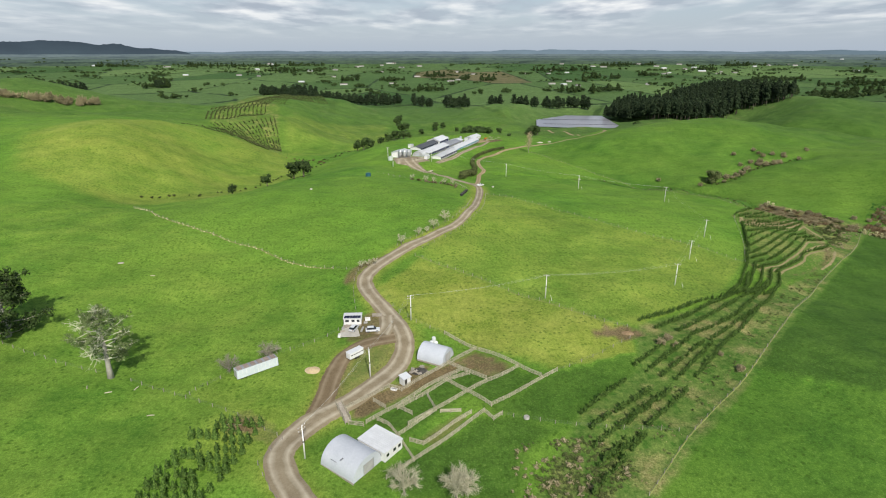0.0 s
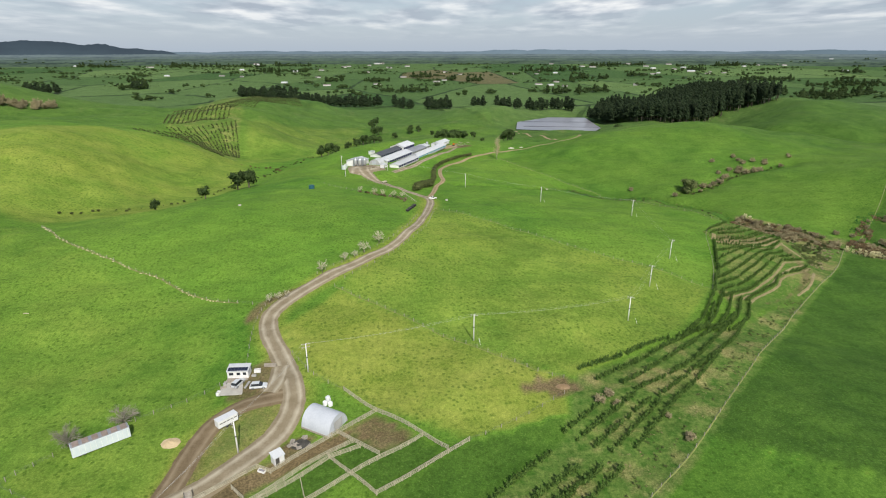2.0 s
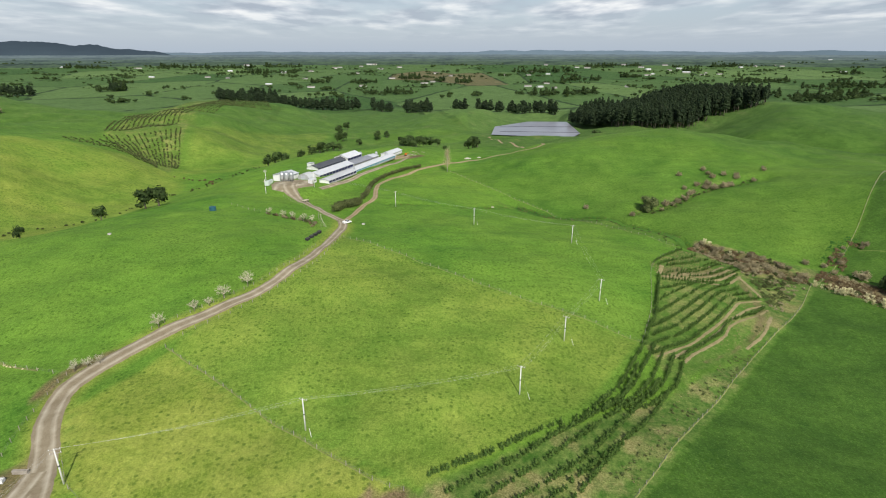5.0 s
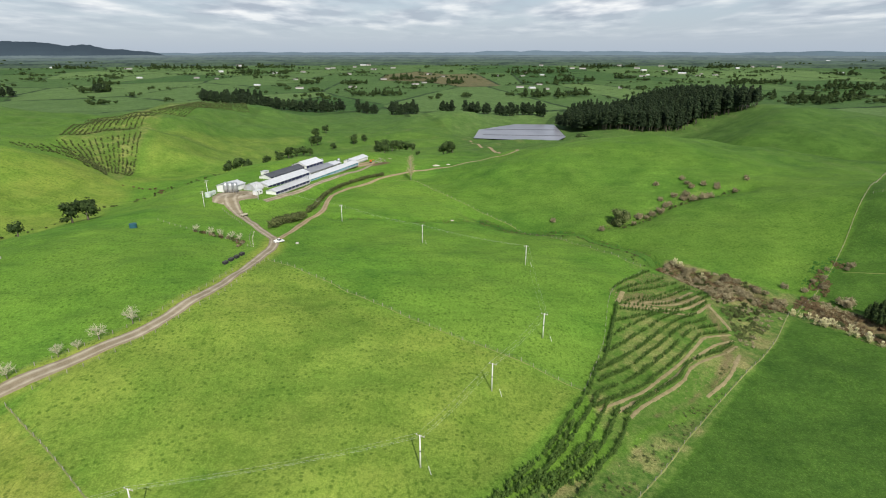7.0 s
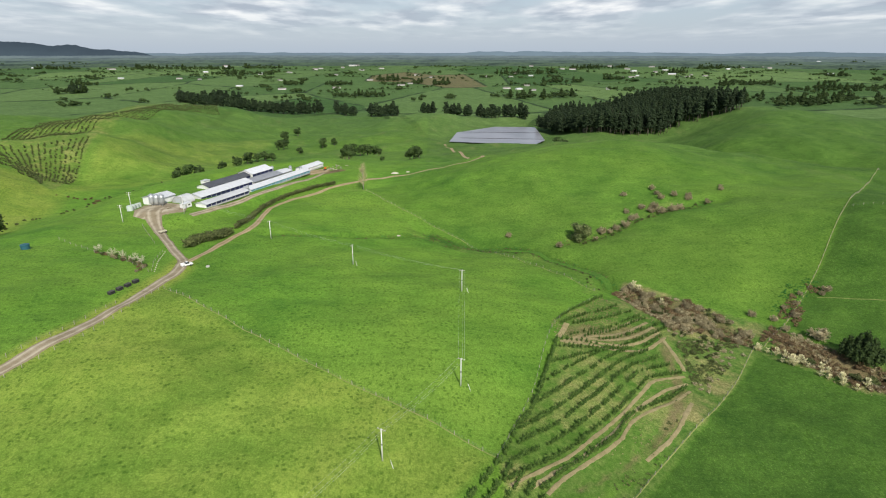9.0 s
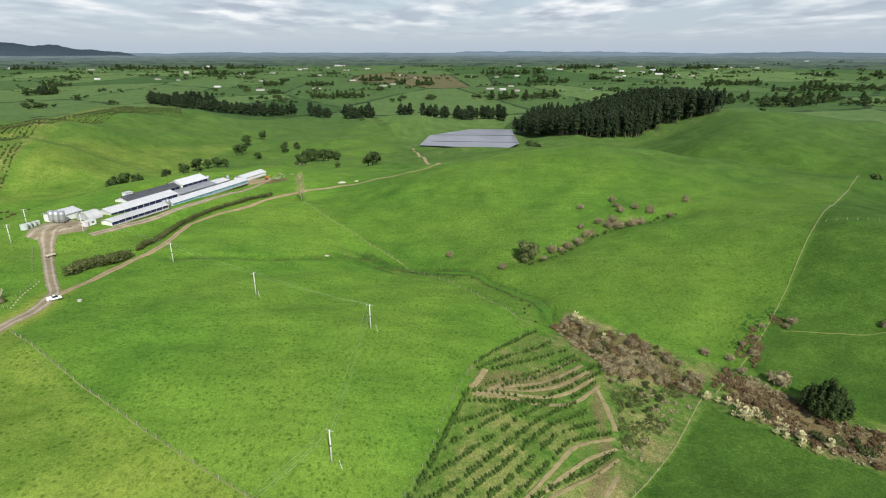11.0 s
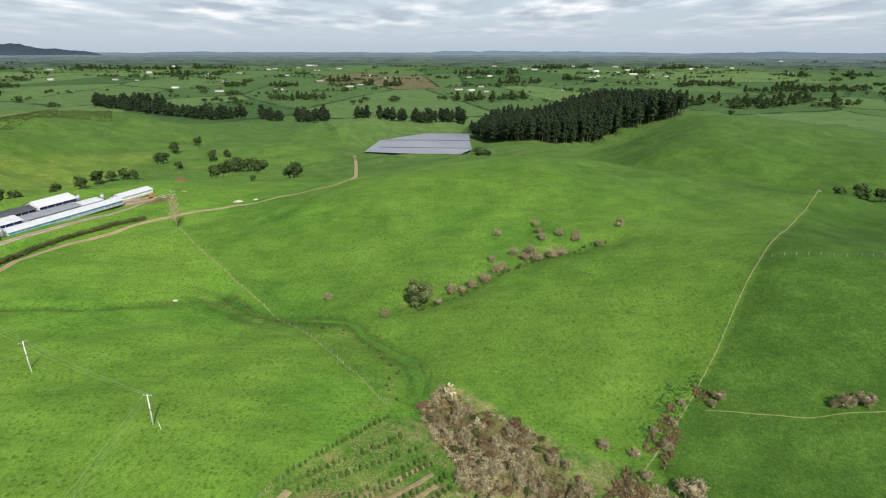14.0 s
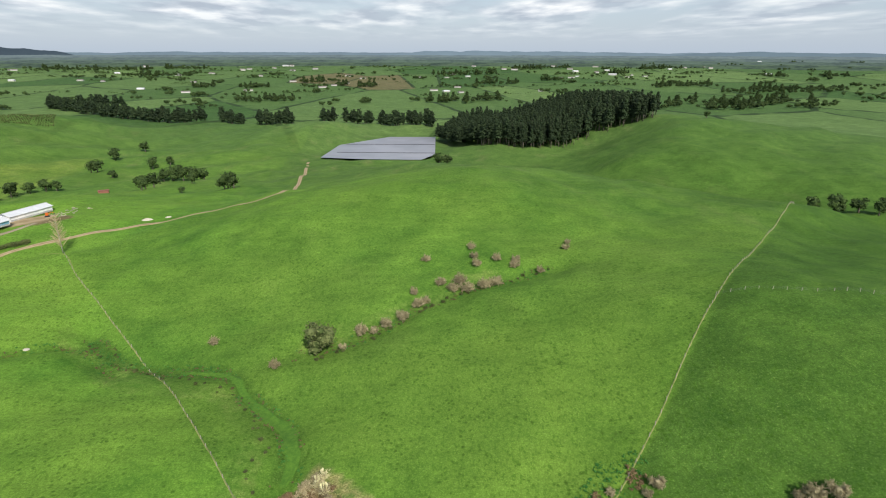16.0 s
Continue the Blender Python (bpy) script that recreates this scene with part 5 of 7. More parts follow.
bushes(GREEN_BUSH, "green_bush", [(270.2, 280.3, 1.5), (266, 281.8, 1.2), (257.6, 292, 1.1), (276, 276, 1.3)], "rounded dark green bush among pampas", "bushes by the fence")

# pampas tussocks
blades = []
for i in range(70):
    a, l = r.uniform(0, 6.28), r.uniform(0.9, 1.7)
    d = np.array((math.cos(a), math.sin(a), 0)) * r.uniform(0.3, 0.9)
    blades.append(tube([np.zeros(3), d * 0.4 * l + (0, 0, 0.7 * l), d * l + (0, 0, 0.95 * l)], [0.03, 0.025, 0.012], 3))
for i in range(9):
    a = r.uniform(0, 6.28)
    e = np.array((math.cos(a) * 0.5, math.sin(a) * 0.5, 2.4))
    blades.append(tube([np.zeros(3), e * 0.7, e * 0.9, e], [0.02, 0.02, 0.14, 0.02], 5))
TUSSOCK = mesh_of("pampas_tussock", joined(blades), STRAW)
bushes([TUSSOCK], "pampas_tussock", [(213, 347, 1.3), (215, 345, 1.2), (214.5, 349.5, 1.1), (221, 335, 1.0)] + scatter([(240, 300), (246, 304), (268, 276), (262, 272)], 26, 0.7, 1.2) + scatter([(300, 256), (310, 246), (306, 240), (296, 250)], 6, 0.8, 1.1), "straw-coloured pampas tussock with pale plumes", "pampas along the gully", "tussock")

BROAD_FAR = Kind("far_tree", "rounded dark far tree", [trunk_geo(3, 0.3, 0.2)], [leaf_cloud(np.random.RandomState(95 + i), round_lobes(np.random.RandomState(96 + i), 13, 11, 5, 0.35), 60, 2.6) for i in range(3)], BARK, LEAF)
# tufts and bracken that carpet the gullies


def carpet(name, polys, n, mat, lo, hi, label, seed):
    q = np.random.RandomState(seed)
    base = [leaf_cloud(np.random.RandomState(seed + k), [(0, 0, 0.28, 0.62, 0.5, 0.36), (0.35, 0.2, 0.2, 0.4, 0.45, 0.3)], 34, 0.24, 0.45) for k in range(3)]
    pts = []
    for poly, share in polys:
        xs, ys = np.array(poly).T
        c = np.column_stack([q.uniform(xs.min(), xs.max(), n * 6), q.uniform(ys.min(), ys.max(), n * 6)])
        c = c[inside(c[:, 0], c[:, 1], poly)][:int(n * share)]
        keep = np.array([noise.noise((x * 0.09, y * 0.09, seed)) for x, y in c]) > -0.12
        pts.append(c[keep])
    c = np.concatenate(pts)
    z = ground(c[:, 0], c[:, 1])
    geos = []
    for i in range(len(c)):
        s, a = q.uniform(lo, hi), q.uniform(0, 6.28)
        rot = np.array(((math.cos(a), -math.sin(a), 0), (math.sin(a), math.cos(a), 0), (0, 0, 1)))
        v, f = base[i % 3]
        geos.append((v @ rot.T * s + np.array((c[i, 0], c[i, 1], z[i])), f))
    tagged(part(name, joined(geos), mat), label, "scrub", kind="stuff")


TONGUE = [(213, 310), (224, 308), (235, 303), (240, 298), (222, 284), (211, 272), (208, 278), (212, 292)]
STRIP_EDGE = [(206, 272), (184, 240), (150, 206), (92, 143), (64, 118), (46, 98), (36, 96), (58, 128), (88, 148), (118, 180), (152, 220), (184, 246), (200, 270)]
BELOW = [(18, 110), (38, 114), (46, 104), (34, 92), (14, 92)]
carpet("fawn_scrub", [(SCRUB, 4.6), (SCRUB_EAST, 1.0), (TONGUE, 0.25), (BELOW, 0.2)], 420, FAWN, 0.7, 1.7, "low fawn scrub filling the gully", 401)
SIDE_BANK = [(247, 306), (255, 316), (266, 326), (279, 339), (288, 347), (292, 341), (280, 329), (268, 317), (257, 305)]
carpet("russet_bracken", [(SCRUB_EAST, 4.2), (SCRUB, 1.5), (SIDE_BANK, 0.8)], 520, RUST, 0.7, 1.6, "russet bracken along the gully", 402)
carpet("rank_grass_clumps", [(TONGUE, 1.4), (STRIP_EDGE, 1.6), (SCRUB, 0.4), (BELOW, 0.8)], 900, OLIVE, 0.4, 1.0, "rank green grass clumps along the planting", 403)
PAMPAS_BANK = [(243, 300), (249, 303), (262, 288), (278, 275), (300, 257), (316, 244), (308, 238), (290, 252), (266, 271), (252, 286)]
carpet("straw_grass", [(PAMPAS_BANK, 1.1), (STRIP_EDGE, 0.8), ([(188, 292), (210, 306), (212, 296), (205, 270), (190, 250), (176, 238), (170, 244), (188, 262)], 0.6), ([(168, 308), (196, 336), (212, 318), (208, 300), (186, 292), (168, 292)], 3.0)], 700, DRYGRASS, 0.22, 0.5, "straw-coloured dry grass among planted rows", 404)

# ---- the far plain: woods, hedges and homesteads ----
far = np.random.RandomState(9)
places = []
WOODS = [(-1011, 2792, 218), (-642, 2447, 122), (-54, 1584, 68), (-319, 1969, 28), (-178, 1961, 46), (-31, 2155, 40), (72, 2031, 19), (155, 1969, 29), (520, 2525, 132), (567, 2048, 72), (776, 2173, 36), (1116, 2470, 65), (1443, 2773, 105), (933, 2919, 144),
         (1095, 1866, 107), (1268, 1666, 188), (981, 1409, 180), (919, 1320, 62), (397, 1537, 91), (1604, 2182, 37), (1790, 2140, 52), (-830, 1642, 36), (-921, 1868, 29), (-1208, 2841, 46), (-690, 2921, 87), (-1533, 2676, 77)]
for x, y, half in WOODS:
    deep = 12 + 0.16 * half
    for i in range(int(10 + half * 0.42)):
        u = far.uniform(-1, 1)
        places.append((x + u * half, y + far.normal() * deep * (1 - 0.5 * u * u) + 0.12 * u * half, far.uniform(0.65, 1.35)))
wood("valley_woods", [BROAD_FAR, BROAD_FAR, BROAD_FAR, BELT_PINES], places, "scattered dark woods and shelterbelts across a far plain")
places = []
for i in range(230):       # copses and single trees
    y = 1300 + 1850 * far.uniform() ** 0.9
    x = far.uniform(-0.95, 0.95) * y
    wide = far.uniform(4, 34)
    for k in range(far.randint(1, 16)):
        places.append((x + far.normal() * wide, y + far.normal() * 11, far.uniform(0.4, 1.25)))
for i in range(150):       # hedgerows
    y = 1650 + 1550 * far.uniform() ** 0.8
    x0, ln, sl = far.uniform(-0.9, 0.9) * y, far.uniform(60, 240), far.choice([-0.25, 0.1, 0.45, 1.6]) + far.uniform(-0.1, 0.1)
    for k in range(int(ln / 7)):
        if far.uniform() < 0.8:
            places.append((x0 + k * 7 / (1 + abs(sl)), y + k * 7 * sl / (1 + abs(sl)), far.uniform(0.16, 0.42) if far.uniform() < 0.9 else 0.8))
wood("valley_trees", [BROAD_FAR], places, "scattered trees and hedgerows over far farmland")

# rushes and rank growth that follow the wet gullies

carpet("gully_rushes", [(band(WET, 3.6), 2.6), ([(283, 349), (291, 350), (294, 345), (280, 332), (264, 322), (258, 316), (262, 326)], 0.5), (band(DITCH, 2.6), 0.35), (band(CREASE, 4.0), 0.5)], 900, RUSH, 0.35, 0.8, "bright green rushes filling the wet gullies", 405)
carpet("gully_bracken", [(band([(x + 2.4, y + 1.0) for x, y in WET], 1.0), 1.1), (band([(x - 2.4, y - 1.0) for x, y in WET], 1.0), 1.0), (band(CREASE, 4.0), 0.4), (band(DITCH, 1.3), 0.4)], 700, RUST, 0.35, 0.8, "brown dead bracken along the wet gullies", 406)


# ---- built things ----
CABLE = mottled("pale_cable", (0.40, 0.41, 0.38), (0.52, 0.53, 0.50), 1.0, 0.5)
CONCRETE = mottled("pole_concrete", (0.68, 0.67, 0.64), (0.82, 0.81, 0.78), 0.8, 0.85)
OLD_WOOD = mottled("weathered_timber", (0.24, 0.21, 0.17), (0.44, 0.40, 0.34), 1.2, 0.9, relief=0.01)
PALE_POST = mottled("pale_yard_post", (0.30, 0.265, 0.18), (0.52, 0.48, 0.36), 1.2, 0.9, relief=0.01)
PALE_WOOD = mottled("pale_weathered_rail", (0.32, 0.285, 0.19), (0.62, 0.58, 0.44), 1.2, 0.9, relief=0.01)
STEEL = mottled("galvanised_steel", (0.42, 0.44, 0.45), (0.58, 0.60, 0.61), 0.6, 0.45, 0.6, 0.5)
WIRE = mottled("fence_wire", (0.12, 0.12, 0.11), (0.20, 0.20, 0.18), 1.0, 0.8)
CLADDING = mottled("pale_plastic_cover", (0.47, 0.50, 0.55), (0.60, 0.63, 0.67), 0.25, 0.6, 0.0, 0.4)
WHITE_PAINT = mottled("white_paint", (0.68, 0.68, 0.66), (0.82, 0.82, 0.80), 0.5, 0.6)
NAVY = mottled("dark_blue_curtain", (0.018, 0.024, 0.075), (0.035, 0.045, 0.13), 0.4, 0.6)
SKYBLUE = mottled("light_blue_curtain", (0.15, 0.35, 0.50), (0.26, 0.47, 0.60), 0.3, 0.6)
GREY_WALL = mottled("grey_block_wall", (0.30, 0.30, 0.29), (0.46, 0.45, 0.43), 0.5, 0.85)
PAD = mottled("concrete_pad", (0.36, 0.34, 0.30), (0.52, 0.50, 0.45), 0.4, 0.9)
PAINT_SILVER = mottled("silver_car_paint", (0.58, 0.60, 0.62), (0.70, 0.72, 0.74), 0.6, 0.3, 0.1, 0.5)
CAR_GLASS = mottled("dark_glass", (0.015, 0.018, 0.022), (0.03, 0.035, 0.04), 0.5, 0.1, 0.0, 0.6)
RUBBER = mottled("rubber", (0.02, 0.02, 0.02), (0.04, 0.04, 0.04), 2.0, 0.85)
PANEL = mottled("solar_panel", (0.012, 0.016, 0.035), (0.03, 0.035, 0.06), 0.7, 0.25, 0.0, 0.5)
TANK_BLUE = mottled("blue_green_tank", (0.02, 0.09, 0.12), (0.04, 0.14, 0.17), 0.5, 0.5)
WRAP = mottled("white_bale_wrap", (0.74, 0.76, 0.76), (0.86, 0.87, 0.87), 0.8, 0.35, 0.0, 0.5)
SAND = mottled("sand_heap", (0.42, 0.32, 0.18), (0.56, 0.45, 0.28), 0.6, 0.95, relief=0.05)
PALE_ROCK = mottled("pale_lime", (0.36, 0.33, 0.26), (0.54, 0.50, 0.41), 0.6, 0.95, relief=0.05)
ORANGE = mottled("orange_machine_paint", (0.55, 0.12, 0.02), (0.70, 0.18, 0.03), 0.6, 0.5)
DARK = mottled("dark_scrap", (0.03, 0.03, 0.028), (0.10, 0.095, 0.085), 0.9, 0.8)
RED_TIN = mottled("rusty_red_iron", (0.18, 0.07, 0.05), (0.30, 0.13, 0.09), 0.5, 0.7)


def box(lx, ly, lz, at=(0, 0, 0), bevel=0.0, rot=0.0):
    """A bevelled box on its base at a place, as verts and faces."""
    bm = bmesh.new()
    bmesh.ops.create_cube(bm, size=1)
    bmesh.ops.scale(bm, verts=bm.verts, vec=(lx, ly, lz))
    if bevel:
        bmesh.ops.bevel(bm, geom=bm.edges[:], offset=bevel, segments=1, affect="EDGES")
    bmesh.ops.transform(bm, verts=bm.verts, matrix=pose(at[0], at[1], at[2] + lz / 2, 0, 0, rot))
    v, f = np.array([q.co[:] for q in bm.verts]), [[q.index for q in p.verts] for p in bm.faces]
    bm.free()
    return v, f


def drum(r, h, at=(0, 0, 0), n=16, top=None):
    return tube([(at[0], at[1], at[2]), (at[0], at[1], at[2] + h)] + ([(at[0], at[1], at[2] + top)] if top else []), [r, r] + ([r * 0.12] if top else []), n)


def turned(dx, dy):
    return math.degrees(math.atan2(dy, dx))


POST = mesh_of("post", tube([(0, 0, -0.3), (0, 0, 1.25)], [0.085, 0.08], 6), OLD_WOOD)
YARD_POST = mesh_of("yard_post", tube([(0, 0, -0.3), (0, 0, 1.25)], [0.10, 0.09], 6), PALE_POST)
UNIT = mesh_of("unit_rail", box(1, 1, 1, (0, 0, -0.5)), PALE_WOOD)


def wire_fence(line, label, gap=4.0, smooth=True, tall=1.0, group="wire fences"):
    """Posts and three strands that follow the ground."""
    p = smooth_line(line, gap) if smooth else np.array(line, float)
    z = ground(p[:, 0], p[:, 1])
    t = thing("wire_fence", pose(p[0, 0], p[0, 1], z[0]), label, "fence", group)
    o = np.array((p[0, 0], p[0, 1], z[0]))
    for i in range(len(p)):
        q = np.array((*p[i], z[i])) - o
        part("post", POST, None, t, at=Matrix.LocRotScale(q, Euler((r.uniform(-.05, .05), r.uniform(-.05, .05), i)), (1, 1, tall * r.uniform(0.9, 1.12))))
    for h in (0.45, 0.75, 1.1):
        pts = np.column_stack([p, z + h * tall]) - o
        part("wire", tube(pts, [0.011] * len(pts), 3), WIRE, t)
    return t


def rail_fence(line, label, h=1.35, rails=4, group="timber yard rails"):
    """A timber stock fence: posts and rails bay by bay."""
    pts = []
    for a, b in zip(line[:-1], line[1:]):
        a, b = np.array(a, float), np.array(b, float)
        n = max(1, round(np.hypot(*(b - a)) / 2.2))
        pts += [a + (b - a) * k / n for k in range(n)]
    pts.append(np.array(line[-1], float))
    p = np.array(pts)
    z = ground(p[:, 0], p[:, 1])
    o = np.array((p[0, 0], p[0, 1], z[0]))
    t = thing("rail_fence", pose(*o), label, "fence", group)
    for i in range(len(p)):
        part("post", YARD_POST, None, t, at=Matrix.LocRotScale(np.array((*p[i], z[i])) - o, Euler((0, 0, i)), (1.1, 1.1, h / 1.18)))
    for i in range(len(p) - 1):
        a, b = np.array((*p[i], z[i])) - o, np.array((*p[i + 1], z[i + 1])) - o
        d = b - a
        ln = float(np.linalg.norm(d))
        for k in range(rails):
            c = (a + b) / 2 + np.array((0, 0, 0.28 + (h - 0.32) * k / max(rails - 1, 1) + r.uniform(-.03, .03)))
            part("rail", UNIT, None, t, at=Matrix.LocRotScale(c, Euler((0, -math.asin(d[2] / ln) + r.uniform(-.012, .012), math.atan2(d[1], d[0]))), (ln + 0.12, 0.06, 0.125)))
    return t


# the stock yards
for line in [[(-25.8, 122), (-15, 130.5), (-11.4, 128.9)], [(-11.4, 128.9), (2.0, 141.6), (10.1, 150.6)], [(0.5, 158), (10.1, 150.6), (22.3, 142), (28.6, 137.2)], [(1.4, 141.4), (12.4, 134.4)],
             [(33.9, 140.3), (13.0, 123)], [(22.4, 141.5), (7.0, 128.3), (-8.8, 115)], [(0.8, 133.2), (6.8, 128), (12.9, 122.8)], [(5.7, 138.4), (-4.8, 129.8), (-12.4, 122), (-19.6, 116)],
             [(7.7, 136.7), (1.2, 133), (-4, 128), (-12, 121.2)], [(-24.2, 116.4), (-20.1, 115.2)], [(-18.8, 124.9), (-15.1, 121.6)], [(-11.1, 111.2), (-1.7, 120.6)], [(-8.1, 109.7), (-4.7, 108.7), (2.5, 115.9), (7.4, 119.6)],
             [(-6.7, 103.3), (2.4, 112.6), (10.8, 120.4), (13.1, 118), (15.5, 120)], [(-11.1, 111.2), (-6.7, 103.3), (-12.7, 97.7)], [(-11.8, 121.6), (-8, 118.9)], [(-16.9, 117), (-13.7, 114.9), (-11.4, 111.6)], [(-4.3, 126.8), (-2.1, 121.3)]]:
    rail_fence(line, "weathered timber rail fence of the stock yards")
rail_fence([(-0.7, 119.9), (4.7, 120.1)], "white-painted timber gate in the stock yards", 1.2, 5, "")
# loading ramp with tall posts
ramp = thing("loading_ramp", pose(-26.2, 120.5, gz(-26.2, 120.5), 0, 0, -62), "old timber stock loading ramp beside the road", "ramp")
for sx in (-3.6, -2.2, -0.8, 0.8, 2.4, 4.0):
    for sy in (-0.8, 0.8):
        part("post", POST, None, ramp, at=Matrix.LocRotScale((sx, sy, 0), Euler((0.03 * sx, 0, 0)), (1.3, 1.3, 1.5 + 0.1 * sx)))
part("floor", (np.array([(-4, -0.7, 0.9), (4, -0.7, 0.1), (4, 0.7, 0.1), (-4, 0.7, 0.9), (-4, -0.7, 0.8), (4, -0.7, 0.0), (4, 0.7, 0.0), (-4, 0.7, 0.8)]), [(0, 1, 2, 3), (7, 6, 5, 4), (0, 4, 5, 1), (2, 6, 7, 3), (1, 5, 6, 2), (3, 7, 4, 0)]), OLD_WOOD, ramp)
for sy in (-0.8, 0.8):
    for hgt in (0.6, 1.1, 1.6):
        part("rail", UNIT, None, ramp, at=Matrix.LocRotScale((0, sy, hgt), Euler((0, 0.03, 0)), (8.2, 0.05, 0.15)))

# paddock fences
for line in [[(-172, 294), (-142.5, 263.5), (-117.4, 246.6), (-86.5, 229.5), (-62.6, 214), (-44.8, 207.6), (-34, 204)], [(-11.7, 216), (8.1, 201.4), (24.7, 188.3), (41.5, 176.4), (55.4, 168), (62.5, 165.7)], [(26, 314), (59.8, 289), (90.3, 269), (116.2, 253), (141, 238)],
             [(141, 238), (154.5, 266), (169.6, 306), (192, 334)], [(241, 299.5), (217.5, 272), (184, 240.5), (150, 204.5), (127.2, 179.8), (92, 141), (64.5, 116), (46, 96)], [(514, 588), (452, 520.5), (377, 439), (329, 387.5), (300, 355), (270, 324), (243, 300)],
             [(79.9, 493), (96, 471), (112, 452.5), (131, 430), (141.9, 417), (162, 393), (195, 343.5)], [(-89.4, 134.6), (-69.7, 125.6), (-52.3, 117), (-40.8, 111)], [(-69.7, 125.6), (-68.5, 129.3), (-63.7, 134.8)], [(-51.2, 147.7), (-41.3, 155.3), (-34.6, 161.5)],
             [(-42.3, 100.8), (-39.2, 109.8)], [(-42.3, 100.8), (-37.5, 93.5), (-30, 84)], [(-29, 166), (-34, 190), (-34.5, 201)], [(-17.7, 175.3), (-9, 164.1), (0.5, 158)], [(15.5, 120), (22.1, 118.9), (34.3, 117.1), (60.2, 115.4)], [(33.9, 140.3), (50, 150), (61, 158)],
             [(-20, 225), (-2, 248), (10, 270), (16, 300)], [(-9, 222), (6, 243), (20, 275), (25, 312)], [(-25.3, 401), (-14, 384), (-3.5, 368.5)], [(5.2, 357.5), (8, 345), (13.4, 331)], [(-44, 365), (-25, 354), (-6, 345), (12, 331)], [(-137, 150), (-112, 141), (-97, 137.5)],
             [(245, 302), (262, 284), (285, 266), (312, 244), (340, 224)], [(340, 400), (375, 392), (420, 382)]]:
    wire_fence(line, "post and wire fence across rolling pasture")

# power poles, cables
POLES = [(-32.2, 103.5, 60, 1), (-20.9, 135.5, 100, 1), (-10.8, 165.5, 20, 1), (37.5, 182.5, -20, 0), (93, 201.5, -30, 0), (112.7, 234, -30, 0), (133, 264.2, -30, 0), (136.5, 327.3, -10, 0), (89.6, 354.5, 60, 0), (45, 385.5, 50, 0), (-42.8, 425, 10, 1), (-37.2, 404.8, 10, 1), (-8.7, 413.5, 40, 0)]


def power_pole(x, y, rot, two):
    t = thing("power_pole", pose(x, y, gz(x, y), 0, 0, rot), "pale concrete power pole with crossarm in pasture", "pole", "power poles")
    part("pole", tube([(0, 0, -0.5), (0, 0, 4.6), (0, 0, 9.2)], [0.21, 0.18, 0.12], 8), CONCRETE, t, smooth=True)
    part("band", tube([(0, 0, 4.5), (0, 0, 4.9)], [0.20, 0.195], 8), DARK, t)
    for k in range(1 + two):
        zz = 8.75 - 0.9 * k
        arm = part("crossarm", box(2.3, 0.11, 0.13, (0, 0.16, zz)), OLD_WOOD, t)
        for sx in (-1.0, -0.1 if k else 0.35, 1.0):
            part("insulator", tube([(sx, 0.16, zz + 0.13), (sx, 0.16, zz + 0.24), (sx, 0.16, zz + 0.36)], [0.05, 0.075, 0.04], 7), WHITE_PAINT, arm)
    return t


for q in POLES:
    power_pole(*q)
for (x, y, rot, _), (dx, dy) in zip(POLES[3:9], [(2, -2.6), (2.6, -2.2), (2.8, -2.2), (2.8, -2.0), (2.6, -1.6), (2, -2.4)]):
    zt, zb = gz(x, y), gz(x + dx, y + dy)
    s = thing("pole_stay", pose(x + dx, y + dy, zb), "pole stay wire with a white guard", "stay", "pole stays")
    e = np.array((-dx, -dy, zt + 7.8 - zb))
    part("wire", tube([np.zeros(3), e], [0.012, 0.012], 4), WIRE, s)
    part("guard", tube([e * 0.02, e * 0.27], [0.055, 0.055], 5), WHITE_PAINT, s)
SPANS = [(0, 1), (1, 2), (2, 3), (3, 4), (4, 5), (5, 6), (6, 7), (7, 8), (8, 9), (9, 12)]
for a, b in SPANS:
    pa, pb = POLES[a], POLES[b]
    t = thing("power_cable", pose(pa[0], pa[1], gz(pa[0], pa[1])), "thin overhead power cables between two poles", "cable", "overhead cables")
    o = np.array((pa[0], pa[1], gz(pa[0], pa[1])))
    for sx in (-1.0, 0.35, 1.0):
        ends = []
        for p in (pa, pb):
            c, s = math.cos(radians(p[2])), math.sin(radians(p[2]))
            ends.append(np.array((p[0] + c * sx - s * 0.16, p[1] + s * sx + c * 0.16, gz(p[0], p[1]) + 9.12)))
        u = np.linspace(0, 1, 13)[:, None]
        pts = ends[0] * (1 - u) + ends[1] * u - np.array((0, 0, 1)) * (4 * u * (1 - u)) * 1.1 - o
        part("cable", tube(pts, [0.013] * 13, 3), CABLE, t)


